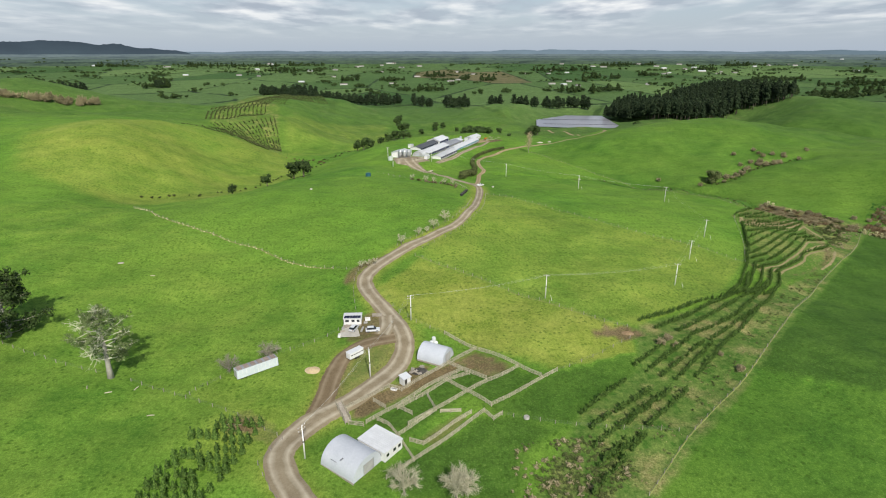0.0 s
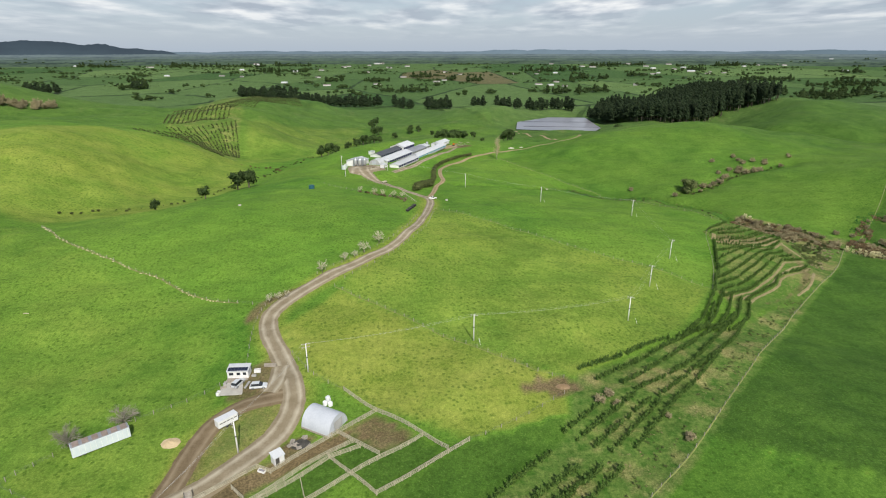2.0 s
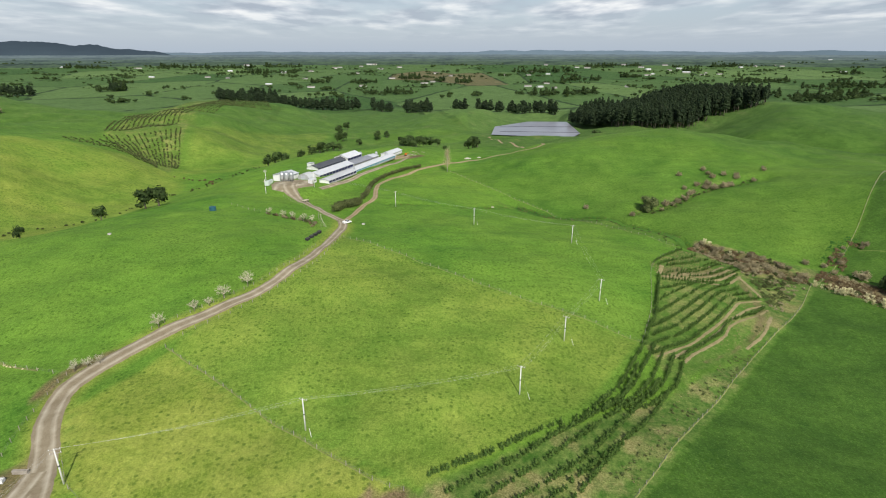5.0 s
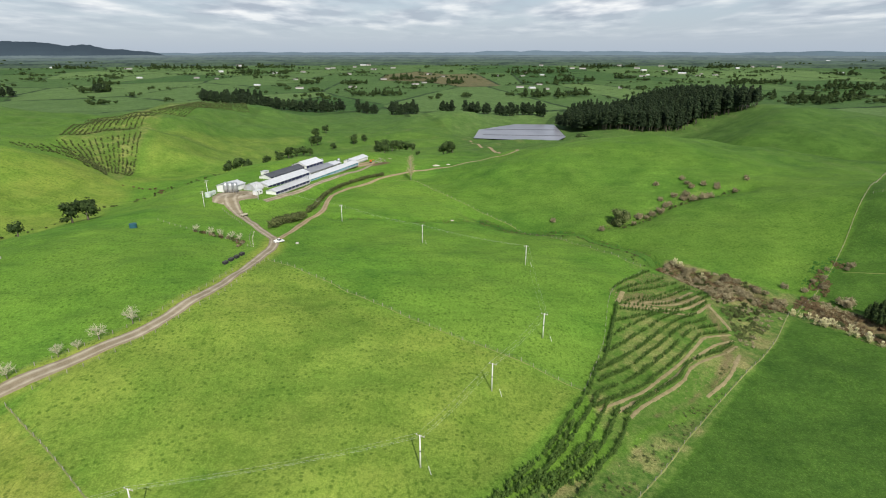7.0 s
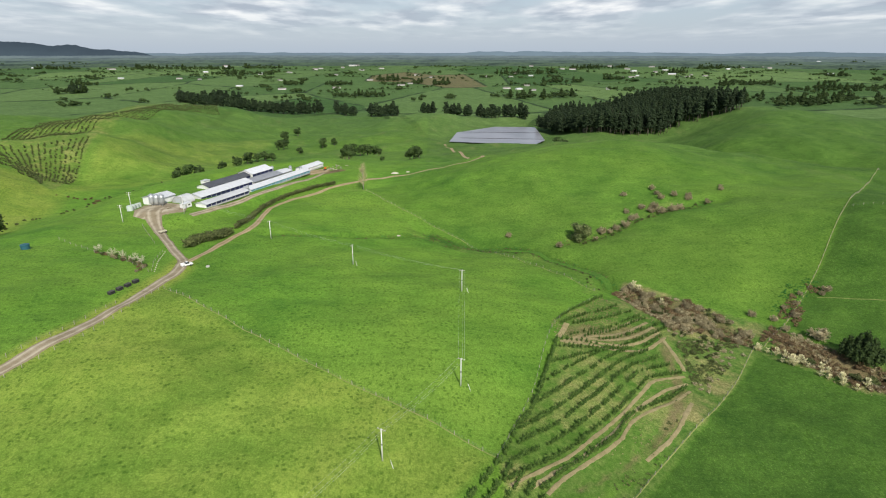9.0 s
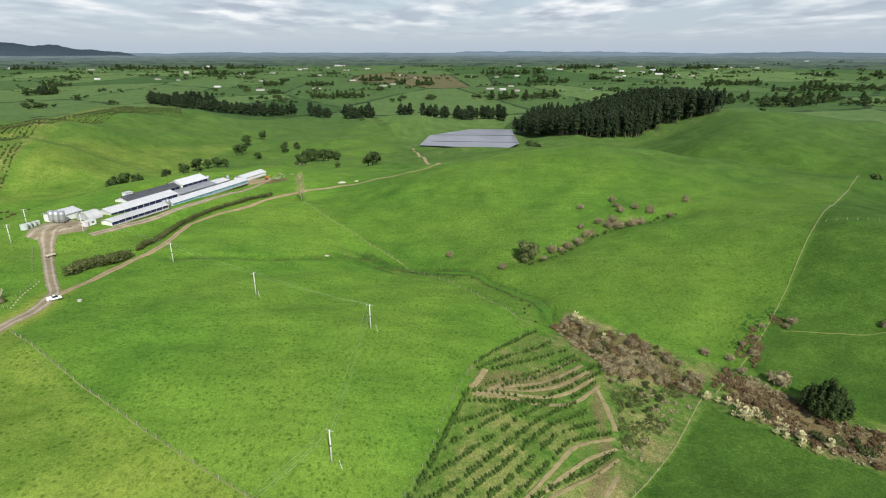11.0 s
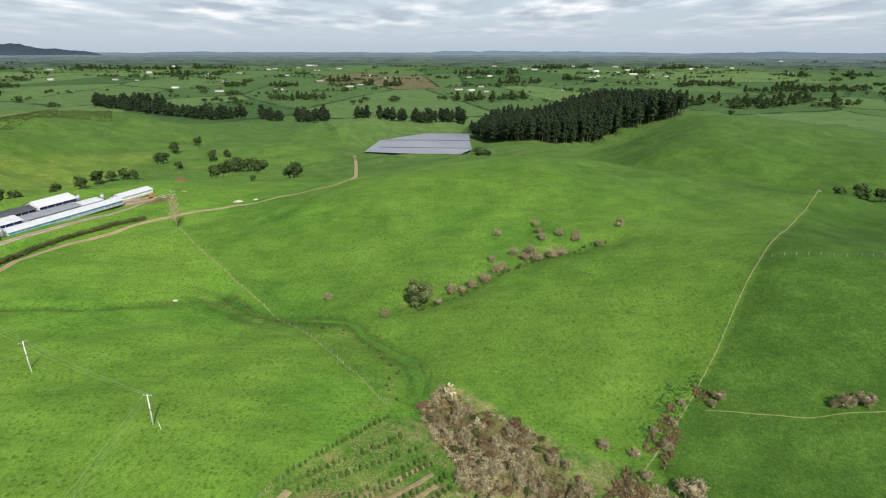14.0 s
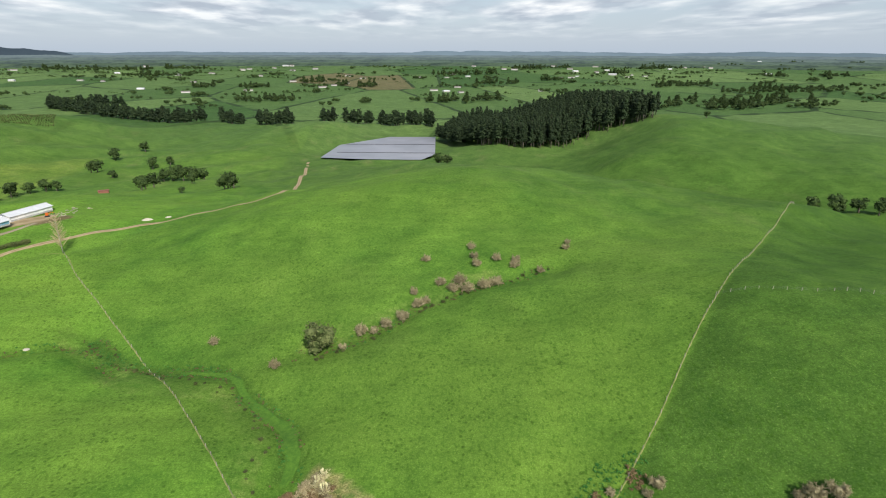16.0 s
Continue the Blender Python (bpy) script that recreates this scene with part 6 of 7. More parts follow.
def arched_barn(x, y, rot, length, width, height, label, cover):
    """A half-round tunnel barn: ribbed cover, end walls with a door, base board."""
    t = thing("tunnel_barn", pose(x, y, gz(x, y), 0, 0, rot), label, "barn")
    n, m = 22, 13
    rows, faces = [], []
    for i in range(m * 4 + 1):
        s = (i / (m * 4) - 0.5) * length
        bulge = 0.02 * abs(math.sin(i * math.pi / 4))
        for k in range(n + 1):
            a = math.pi * k / n
            rows.append((s, (width / 2 + bulge) * math.cos(a), (height + bulge) * math.sin(a) ** 0.9))
    w = n + 1
    faces = [(i * w + k, i * w + k + 1, (i + 1) * w + k + 1, (i + 1) * w + k) for i in range(m * 4) for k in range(n)]
    part("cover", (rows, faces), cover, t, smooth=True)
    for sx in (-1, 1):
        v = [(sx * (length / 2 - 0.25), width / 2 * 0.985 * math.cos(math.pi * k / n), height * 0.985 * math.sin(math.pi * k / n) ** 0.9) for k in range(n + 1)]
        wall = part("end_wall", (v, [list(range(n + 1))]), cover, t, "paler end wall")
        part("door", box(0.08, 3.0, 2.7, (sx * (length / 2 - 0.2), 0.3, 0.05)), CLADDING if sx < 0 else GREY_WALL, wall)
        part("door_post", box(0.12, 0.14, 2.9, (sx * (length / 2 - 0.2), -1.3, 0)), STEEL, wall)
        part("door_post", box(0.12, 0.14, 2.9, (sx * (length / 2 - 0.2), 1.9, 0)), STEEL, wall)
    for sy in (-1, 1):
        part("base_board", box(length, 0.14, 0.5, (0, sy * width / 2, 0)), OLD_WOOD, t)
    return t


b1 = arched_barn(-21.1, 102.4, -36, 10.5, 9.6, 4.7, "large white half-round tunnel barn beside the gravel road", CLADDING)
for k, (sx, a) in enumerate(((0.5, 52), (-1.6, 35))):
    q = radians(a)
    part("patch", box(1.9 if k else 0.35, 0.35 if k else 1.9, 0.06, (sx, -4.86 * math.cos(q), 4.72 * math.sin(q)), rot=0), GREY_TIN, b1, "grey tape patch", at=Matrix.Identity(4))
arched_barn(-2.3, 144.8, -28, 8.6, 7.4, 4.4, "pale half-round tunnel barn above the stock yards", CLADDING)

# lean-to shed beside the large barn
t = thing("shed", pose(-15.0, 107.4, gz(-15.0, 107.4), 0, 0, -36), "white flat-roofed shed beside the tunnel barn", "shed")
part("wall", box(8.4, 6.2, 2.6), WHITE_PAINT, t)
part("roof", (np.array([(-4.4, -3.3, 2.75), (4.4, -3.3, 2.62), (4.4, 3.3, 2.62), (-4.4, 3.3, 2.75), (-4.4, -3.3, 2.9), (4.4, -3.3, 2.77), (4.4, 3.3, 2.77), (-4.4, 3.3, 2.9)]), [(3, 2, 1, 0), (4, 5, 6, 7), (0, 1, 5, 4), (1, 2, 6, 5), (2, 3, 7, 6), (3, 0, 4, 7)]), WHITE_TIN, t)
for k in range(12):
    part("roof_rib", box(8.7, 0.06, 0.05, (0, -3.1 + k * 0.56, 2.84)), WHITE_TIN, t)
for sx in (-2.6, 0.4, 2.6):
    part("window", box(0.9, 0.06, 0.8, (sx, -3.12, 1.1)), CAR_GLASS, t)
    part("window", box(0.06, 0.9, 0.8, (4.22, sx * 0.8, 1.1)), CAR_GLASS, t)

# long white trailer body
t = thing("trailer_body", pose(-54.5, 138.6, gz(-54.5, 138.6), 0, 0, 39), "long white box trailer body with roof hatches on grass", "trailer")
part("body", box(12.2, 2.6, 2.7, (0, 0, 0.35), 0.06), mottled("cool_trailer_white", (0.50, 0.56, 0.60), (0.66, 0.71, 0.74), 0.5, 0.6), t)
part("chassis", box(11.6, 1.6, 0.35, (0, 0, 0.02)), DARK, t)
part("roof_strip", box(12.0, 2.5, 0.06, (0, 0, 3.05)), GREY_TIN, t, "rusty grey roof")
for k in range(6):
    part("roof_hatch", box(1.3, 2.2, 0.14, (-5 + k * 2.0, 0, 3.1), 0.03), mottled("hatch_rust", (0.20, 0.15, 0.12), (0.34, 0.28, 0.24), 0.8, 0.8) if k == 0 else bpy.data.materials["hatch_rust"], t)
for k in range(11):
    part("side_rib", box(0.06, 0.05, 2.4, (-5.6 + k * 1.12, -1.32, 0.5)), WHITE_PAINT, t)
part("rear_door", box(0.06, 2.3, 2.4, (-6.12, 0, 0.5)), GREY_WALL, t)
for sx in (-4.6, -3.6, 4.2):
    for sy in (-1.0, 1.0):
        part("wheel", tube([(sx, sy - 0.12, 0.42), (sx, sy + 0.12, 0.42)], [0.42, 0.42], 12), RUBBER, t)


def vehicle(x, y, rot, kind, paint, label, lift=0.0):
    """A parked car or pickup: shaped body, glass house, wheels with rims, lamps, bumpers."""
    t = thing("pickup" if kind == "pickup" else "car", pose(x, y, gz(x, y) + 0.12 + lift, 0, 0, rot), label, "car")
    prof = [(-2.25, 0.45), (-2.3, 0.8), (-2.2, 1.0), (0.75, 1.02), (1.2, 0.98), (2.15, 0.86), (2.28, 0.62), (2.25, 0.35), (-2.2, 0.35)]
    v = [(px, sy * 0.9 * (0.94 if pz > 0.9 else 1), pz) for sy in (-1, 1) for px, pz in prof]
    n = len(prof)
    part("body", (v, [list(range(n))[::-1], list(range(n, 2 * n))] + [[k, (k + 1) % n, n + (k + 1) % n, n + k] for k in range(n)]), paint, t)
    cab = [(-2.0, 1.0), (-1.75, 1.58), (-0.3, 1.66), (0.35, 1.6), (1.15, 1.0)] if kind == "car" else [(-0.55, 1.0), (-0.4, 1.62), (0.2, 1.68), (0.55, 1.6), (1.2, 1.0)]
    m = len(cab)
    v = [(px, sy * (0.86 if pz < 1.1 else 0.68), pz) for sy in (-1, 1) for px, pz in cab]
    part("glass_house", (v, [list(range(m))[::-1], list(range(m, 2 * m))] + [[k, (k + 1) % m, m + (k + 1) % m, m + k] for k in range(m)]), CAR_GLASS, t)
    x0, x1 = cab[1][0] + 0.04, cab[-2][0] - 0.02
    part("roof", box(x1 - x0, 1.34, 0.07, ((x0 + x1) / 2, 0, 1.62), 0.02), paint, t)
    if kind == "pickup":
        part("tray", joined([box(1.6, 1.7, 0.06, (-1.45, 0, 1.0)), box(1.6, 0.06, 0.3, (-1.45, 0.85, 1.0)), box(1.6, 0.06, 0.3, (-1.45, -0.85, 1.0)), box(0.06, 1.7, 0.3, (-2.25, 0, 1.0))]), paint, t)
    for sx in (-1.4, 1.4):
        for sy in (-1, 1):
            w = part("wheel", tube([(sx, sy * 0.70, 0.34), (sx, sy * 0.92, 0.34)], [0.34, 0.34], 14), RUBBER, t)
            part("rim", tube([(sx, sy * 0.9, 0.34), (sx, sy * 0.935, 0.34)], [0.2, 0.2], 10), STEEL, w)
    for sy in (-0.65, 0.65):
        part("headlight", box(0.08, 0.3, 0.16, (2.2, sy, 0.66)), WHITE_PAINT, t)
        part("tail_light", box(0.08, 0.2, 0.26, (-2.26, sy, 0.75)), RED_TIN, t)
    for sx in (-2.28, 2.26):
        part("bumper", box(0.14, 1.7, 0.22, (sx, 0, 0.38), 0.04), GREY_WALL, t)
    return t


vehicle(-22.9, 158.8, 8, "car", PAINT_SILVER, "silver sport utility car parked beside the cabin")
vehicle(-29.4, 161.2, 72, "car", PAINT_SILVER, "small silver car parked on the cabin pad")
vehicle(23.6, 339.2, 40, "pickup", WHITE_PAINT, "white pickup parked at the track junction")

# horse float on the loop
t = thing("horse_float", pose(-26.6, 144.6, gz(-26.6, 144.6) + 0.1, 0, 0, 48), "white enclosed stock trailer parked on grass", "trailer")
part("body", box(5.2, 2.1, 2.0, (0, 0, 0.55), 0.12), WHITE_PAINT, t)
part("roof", box(5.3, 2.15, 0.10, (0, 0, 2.5), 0.04), WHITE_TIN, t)
part("front_panel", box(0.06, 1.6, 1.0, (2.62, 0, 1.2)), GREY_WALL, t)
part("drawbar", tube([(2.6, 0, 0.6), (4.0, 0, 0.5)], [0.07, 0.05], 6), STEEL, t)
for k in range(5):
    part("vent_slot", box(0.7, 0.04, 0.25, (-1.9 + k * 0.95, -1.06, 1.7)), DARK, t)
for sx in (-0.5, 0.5):
    for sy in (-1.0, 1.0):
        w = part("wheel", tube([(sx, sy - 0.12, 0.36), (sx, sy + 0.12, 0.36)], [0.36, 0.36], 12), RUBBER, t)

# small hut with door
t = thing("hut", pose(-10.7, 132.4, gz(-10.7, 132.4), 0, 0, 42), "small white timber hut beside the yards", "hut")
part("wall", box(2.4, 2.0, 2.2), WHITE_PAINT, t)
part("roof", (np.array([(-1.4, -1.25, 2.15), (1.4, -1.25, 2.15), (1.4, 1.25, 2.55), (-1.4, 1.25, 2.55), (-1.4, -1.25, 2.27), (1.4, -1.25, 2.27), (1.4, 1.25, 2.67), (-1.4, 1.25, 2.67)]), [(3, 2, 1, 0), (4, 5, 6, 7), (0, 1, 5, 4), (1, 2, 6, 5), (2, 3, 7, 6), (3, 0, 4, 7)]), WHITE_TIN, t)
# solid dark panel painting the shade inside the open doorway
part("door", box(0.9, 0.06, 1.9, (-0.5, -1.02, 0.05)), DARK, t, "dark panel for the shade in an open doorway")
t = thing("water_trough", pose(-13.6, 129.6, gz(-13.6, 129.6), 0, 0, -20), "white water trough beside the yard rails", "trough")
part("basin", joined([box(1.7, 0.08, 0.5, (0, 0.45, 0)), box(1.7, 0.08, 0.5, (0, -0.45, 0)), box(0.08, 0.9, 0.5, (0.85, 0, 0)), box(0.08, 0.9, 0.5, (-0.85, 0, 0)), box(1.7, 0.9, 0.08, (0, 0, 0))]), WHITE_PAINT, t)
part("water", box(1.6, 0.82, 0.05, (0, 0, 0.3)), WATER.mat, t)

# the cabin on its pad
flat = thing("pad", pose(-29.6, 162.0, gz(-29.6, 162.0) + 0.02, 0, 0, 3), "pale concrete pad under the cabin", "pad", kind="structure")
part("slab", box(7.6, 11, 0.25, (0, 0, -0.1), 0.04), PAD, flat)
t = thing("cabin", pose(-30.4, 165.6, gz(-30.4, 165.6) + 0.15, 0, 0, 3), "white flat-roofed cabin with solar panels on its roof", "cabin")
part("wall", box(5.8, 3.2, 2.3), WHITE_PAINT, t)
part("roof", (np.array([(-3.1, -1.8, 2.3), (3.1, -1.8, 2.3), (3.1, 1.8, 2.75), (-3.1, 1.8, 2.75), (-3.1, -1.8, 2.42), (3.1, -1.8, 2.42), (3.1, 1.8, 2.87), (-3.1, 1.8, 2.87)]), [(3, 2, 1, 0), (4, 5, 6, 7), (0, 1, 5, 4), (1, 2, 6, 5), (2, 3, 7, 6), (3, 0, 4, 7)]), WHITE_TIN, t)
for k in range(6):
    part("solar_panel", box(0.88, 1.5, 0.05, (0, 0, 0)), PANEL, t, at=pose(-2.3 + k * 0.92, -0.8, 2.57, 7.1, 0, 0))
for sx, w in ((-1.8, 1.2), (0.2, 1.0), (1.9, 0.9)):
    part("window", box(w, 0.06, 0.8, (sx, -1.62, 1.1)), CAR_GLASS, t)
part("deck", box(5.8, 1.0, 0.25, (0, -2.1, -0.1)), OLD_WOOD, t)
for k, (x, y, lx, ly, lz) in enumerate([(-33.6, 157.8, 1.0, 1.6, 0.9), (-33.0, 159.8, 1.5, 0.8, 0.8), (-33.1, 161.6, 0.8, 1.1, 1.0), (-32.0, 158.6, 1.4, 0.7, 0.5), (-32.2, 163.0, 0.7, 1.6, 0.7), (-26.6, 160.4, 0.6, 3.2, 0.3), (-25.6, 166.6, 1.8, 1.2, 0.9), (-22.6, 169.0, 3.4, 0.7, 0.9), (-26.0, 164.6, 1.2, 0.8, 0.5)]):
    q = thing("crate", pose(x, y, gz(x, y) + 0.15, 0, 0, r.uniform(-12, 12)), "pale timber crate standing on the cabin pad", "crate", "crates by the cabin")
    part("crate_body", box(lx, ly, lz, (0, 0, 0), 0.03), (WHITE_PAINT, OLD_WOOD, GREY_WALL)[k % 3], q)
    for s in (-0.3, 0.3):
        part("crate_lath", box(lx + 0.04, 0.1, 0.06, (0, ly * s, lz)), OLD_WOOD, q)
strip("gravel_apron", [(-19.5, 156.5), (-18.6, 162), (-19.4, 169)], 5.6, GRAVEL, 0.2, "pale gravel turning apron beside the road", 0.3)

# wrapped bales behind the small barn
for x, y, z0 in [(-3.6, 152.5, 0), (-2.2, 152.2, 0), (-2.9, 153.6, 0), (-2.9, 152.9, 1.15)]:
    b = thing("wrapped_bale", pose(x, y, gz(x, y) + z0), "white plastic-wrapped silage bale behind the tunnel barn", "bale", "wrapped bales")
    part("wrap", tube([(0, 0, 0), (0, 0, 0.12), (0, 0, 1.05), (0, 0, 1.17)], [0.52, 0.62, 0.62, 0.52], 16), WRAP, b, smooth=False)


def heap(name, x, y, rx, ry, h, mat, label, seed, rough=0.18):
    q = np.random.RandomState(seed)
    n, m = 7, 22
    v = [(0, 0, h)]
    for i in range(1, n + 1):
        for k in range(m):
            a = 2 * math.pi * k / m
            f = i / n
            v.append((math.cos(a) * rx * f * q.uniform(0.93, 1.07), math.sin(a) * ry * f * q.uniform(0.93, 1.07), h * (1 - f) ** 0.8 * q.uniform(1 - rough, 1 + rough) - 0.15 * (i == n)))
    f = [(0, 1 + k, 1 + (k + 1) % m) for k in range(m)]
    f += [(1 + i * m + k, 1 + (i + 1) * m + k, 1 + (i + 1) * m + (k + 1) % m, 1 + i * m + (k + 1) % m) for i in range(n - 1) for k in range(m)]
    return tagged(part(name, (v, f), mat, None, at=pose(x, y, gz(x, y))), label, "heap")


heap("sand_heap", -38.5, 139.2, 2.6, 2.1, 0.55, SAND, "low heap of yellow sand on grass", 1)
heap("scrap_heap", -6.6, 138.0, 2.6, 2.0, 1.0, DARK, "dark heap of scrap beside the tunnel barn", 2, 0.5)
for i in range(9):
    tagged(part("pallet", box(1.2, 1.0, 0.14, (0, 0, 0)), OLD_WOOD, None, at=pose(-6.6 + r.uniform(-2.6, 2.6), 138 + r.uniform(-2.2, 2.2), gz(-6.6, 138) + 0.5, r.uniform(-15, 15), r.uniform(-15, 15), r.uniform(0, 90))), "old timber pallet lying on the scrap heap", "pallet", "pallets on the heap")
heap("mulch_heap", 61.5, 161.5, 2.3, 1.6, 0.5, mottled("straw_mulch", (0.20, 0.13, 0.07), (0.36, 0.26, 0.15), 0.6, 0.95, relief=0.06), "trodden brown feed heap in the paddock corner", 3, 0.4)
for x, y, s in [(96, 545, 1.0), (106, 548.5, 0.6), (105.8, 417.5, 0.4)]:
    heap("lime_heap", x, y, 3.2 * s, 2.2 * s, 0.9 * s, PALE_ROCK, "pale heap of lime on the grass", int(x), 0.3)
for x, y, a in [(-92, 128, 20), (-86, 131, 80), (-99, 130, 120), (-76, 119, 10), (-54, 113.5, 60), (-51.5, 114, 10), (-116, 202, 0)]:
    tagged(part("log", tube([(-0.9, 0, 0.14), (0, 0.05, 0.16), (0.9, 0, 0.14)], [0.14, 0.16, 0.12], 7), PALE_WOOD, None, at=pose(x, y, gz(x, y), 0, 0, a)), "pale fallen log lying on pasture", "log", "fallen logs")
tagged(part("stone_slab", box(2.2, 1.1, 0.4, (0, 0, 0), 0.1), PALE_ROCK, None, at=pose(-134, 212, gz(-134, 212), 0, 0, 10)), "pale stone slab lying on pasture", "stone")
for x, y, a in [(-74, 300, 10), (31.7, 340, 30), (21.8, 119.2, 0)]:
    q = thing("water_trough", pose(x, y, gz(x, y), 0, 0, a), "round concrete water trough in pasture", "trough", "pasture troughs")
    part("basin", tube([(0, 0, 0), (0, 0, 0.55), (0, 0, 0.56), (0, 0, 0.3)], [0.75, 0.75, 0.62, 0.6], 16), PAD, q)
    part("water", tube([(0, 0, 0.31), (0, 0, 0.42)], [0.61, 0.61], 16), WATER.mat, q)

# water tank on the hill
t = thing("water_tank", pose(-48.5, 350, gz(-48.5, 350)), "round blue-green water tank on the hill", "tank")
part("tank", drum(1.7, 2.1, n=20), TANK_BLUE, t)
part("lid", tube([(0, 0, 2.1), (0, 0, 2.25), (0, 0, 2.55)], [1.78, 1.6, 0.2], 20), TANK_BLUE, t)

# black-wrapped feed bins by the road
for k in range(4):
    a = 0.75
    x, y = 12.3 + k * 1.0, 307 + k * 3.6
    q = thing("feed_bin", pose(x - 1.5, y, gz(x, y), 0, 0, 72), "black plastic feed bin beside the farm road", "bin", "feed bins")
    part("bin_body", box(2.2, 1.5, 1.15, (0, 0, 0), 0.12), RUBBER, q)
    part("bin_rim", box(2.3, 1.6, 0.08, (0, 0, 1.12)), DARK, q)

# ---- the long sheds on their bench ----
SU, SV, SO = np.array((0.37, 0.929)), np.array((-0.929, 0.37)), np.array((11.0, 468.0))
SROT = math.degrees(math.atan2(0.929, 0.37))


def bench_at(u, v):
    p = SO + SU * u + SV * v
    return pose(p[0], p[1], gz(p[0], p[1]), 0, 0, SROT)


def long_shed(u0, u1, v0, v1, eave, ridge, roof, curtain, label, open_front=True, bays=4.0):
    """A long animal shed: low walls, curtain sides, posts, two-pitched ribbed roof, gable ends."""
    L, W = u1 - u0, v1 - v0
    t = thing("long_shed", bench_at((u0 + u1) / 2, (v0 + v1) / 2), label, "shed", "long sheds")
    for sy in (-1, 1):
        part("base_wall", box(L, 0.18, 0.9, (0, sy * (W / 2 - 0.1), 0)), GREY_WALL, t)
        n = max(2, int(L / bays))
        for k in range(n):
            part("curtain", box(L / n - 0.12, 0.06, eave - 1.0, (-L / 2 + (k + 0.5) * L / n, sy * (W / 2 - 0.12), 0.92)), curtain, t)
        for k in range(n + 1):
            part("wall_post", box(0.09, 0.2, eave, (-L / 2 + k * L / n * 0.995 + 0.05, sy * (W / 2 - 0.08), 0)), WHITE_PAINT, t)
    for sx in (-1, 1):
        x = sx * (L / 2 - 0.05)
        part("gable_wall", ([(x, -W / 2 + 0.2, 0), (x, W / 2 - 0.2, 0), (x, W / 2 - 0.2, eave), (x, 0, ridge - 0.1), (x, -W / 2 + 0.2, eave), (x - sx * 0.12, -W / 2 + 0.2, 0), (x - sx * 0.12, W / 2 - 0.2, 0), (x - sx * 0.12, W / 2 - 0.2, eave), (x - sx * 0.12, 0, ridge - 0.1), (x - sx * 0.12, -W / 2 + 0.2, eave)],
                            [(0, 1, 2, 3, 4), (9, 8, 7, 6, 5)]), WHITE_PAINT if sx < 0 else GREY_WALL, t)
    o = 0.5
    n = max(6, int(L / 1.1))
    for sy in (-1, 1):
        v, f = [], []
        for k in range(2 * n + 1):
            x = -L / 2 - o + (L + 2 * o) * k / (2 * n)
            lift = 0.05 if k % 2 else 0.0
            e = eave - o * (ridge - eave) / (W / 2)
            v += [(x, sy * (W / 2 + o), e + lift), (x, 0, ridge + lift), (x, sy * (W / 2 + o), e - 0.08), (x, 0, ridge - 0.08)]
        for k in range(2 * n):
            b = 4 * k
            f += [(b, b + 4, b + 5, b + 1), (b + 2, b + 3, b + 7, b + 6), (b, b + 2, b + 6, b + 4)]
        part("roof_slope", (v, f), roof, t)
    part("ridge_cap", box(L + 2 * o, 0.5, 0.12, (0, 0, ridge)), roof, t)
    return t


long_shed(0, 66, 1, 9, 2.7, 4.0, WHITE_TIN, SKYBLUE, "long white-roofed shed with light blue side curtains")
long_shed(-44, -8, -4, 3.5, 2.7, 3.7, mottled("worn_grey_roof", (0.42, 0.43, 0.44), (0.62, 0.63, 0.64), 0.15, 0.55), NAVY, "grey-white roofed shed with dark blue side curtains")
long_shed(-31, 15, 12, 23, 3.2, 5.0, WHITE_TIN, NAVY, "long white-roofed shed with dark blue side curtains")
long_shed(18, 49, 13, 24, 2.9, 4.2, GREY_TIN, GREY_WALL, "grey-roofed open-sided shed between white sheds")
long_shed(50.5, 66, 17, 27, 2.9, 4.0, WHITE_TIN, GREY_WALL, "short white-roofed shed beside the grey one")
long_shed(-4, 36, 31, 41, 3.0, 4.8, DARK_TIN, NAVY, "long dark-roofed shed behind the white sheds")
long_shed(37.5, 60, 30, 43, 4.2, 6.6, WHITE_TIN, NAVY, "tall white-roofed shed with dark blue curtains")
long_shed(72, 96, 9, 18, 3.0, 4.4, WHITE_TIN, WHITE_PAINT, "white shed standing at the end of the bench")
long_shed(-50, -38, 24, 36, 4.2, 5.6, WHITE_TIN, WHITE_PAINT, "white gabled feed store behind the silos")
t = arched_barn(*(SO + SU * -40 + SV * 16), SROT, 8, 9, 4.2, "grey arched workshop at the end of the sheds", mottled("arch_grey", (0.40, 0.41, 0.41), (0.56, 0.57, 0.57), 0.3, 0.6))
t = thing("portable_office", bench_at(-48.5, 6), "white portable office beside the yard", "cabin")
part("wall", box(6, 2.6, 2.5, (0, 0, 0.1), 0.05), WHITE_PAINT, t)
part("roof", box(6.2, 2.8, 0.12, (0, 0, 2.6)), WHITE_TIN, t)
part("door", box(0.9, 0.06, 2.0, (-1.2, -1.32, 0.15)), GREY_WALL, t)
part("window", box(1.4, 0.06, 0.8, (1.2, -1.32, 1.2)), CAR_GLASS, t)
t = thing("roof_hut", bench_at(10, 47), "small white hut behind the dark shed", "hut")
part("wall", box(5, 3.5, 2.6), WHITE_PAINT, t)
part("roof", box(5.5, 4, 0.15, (0, 0, 2.6)), WHITE_TIN, t)


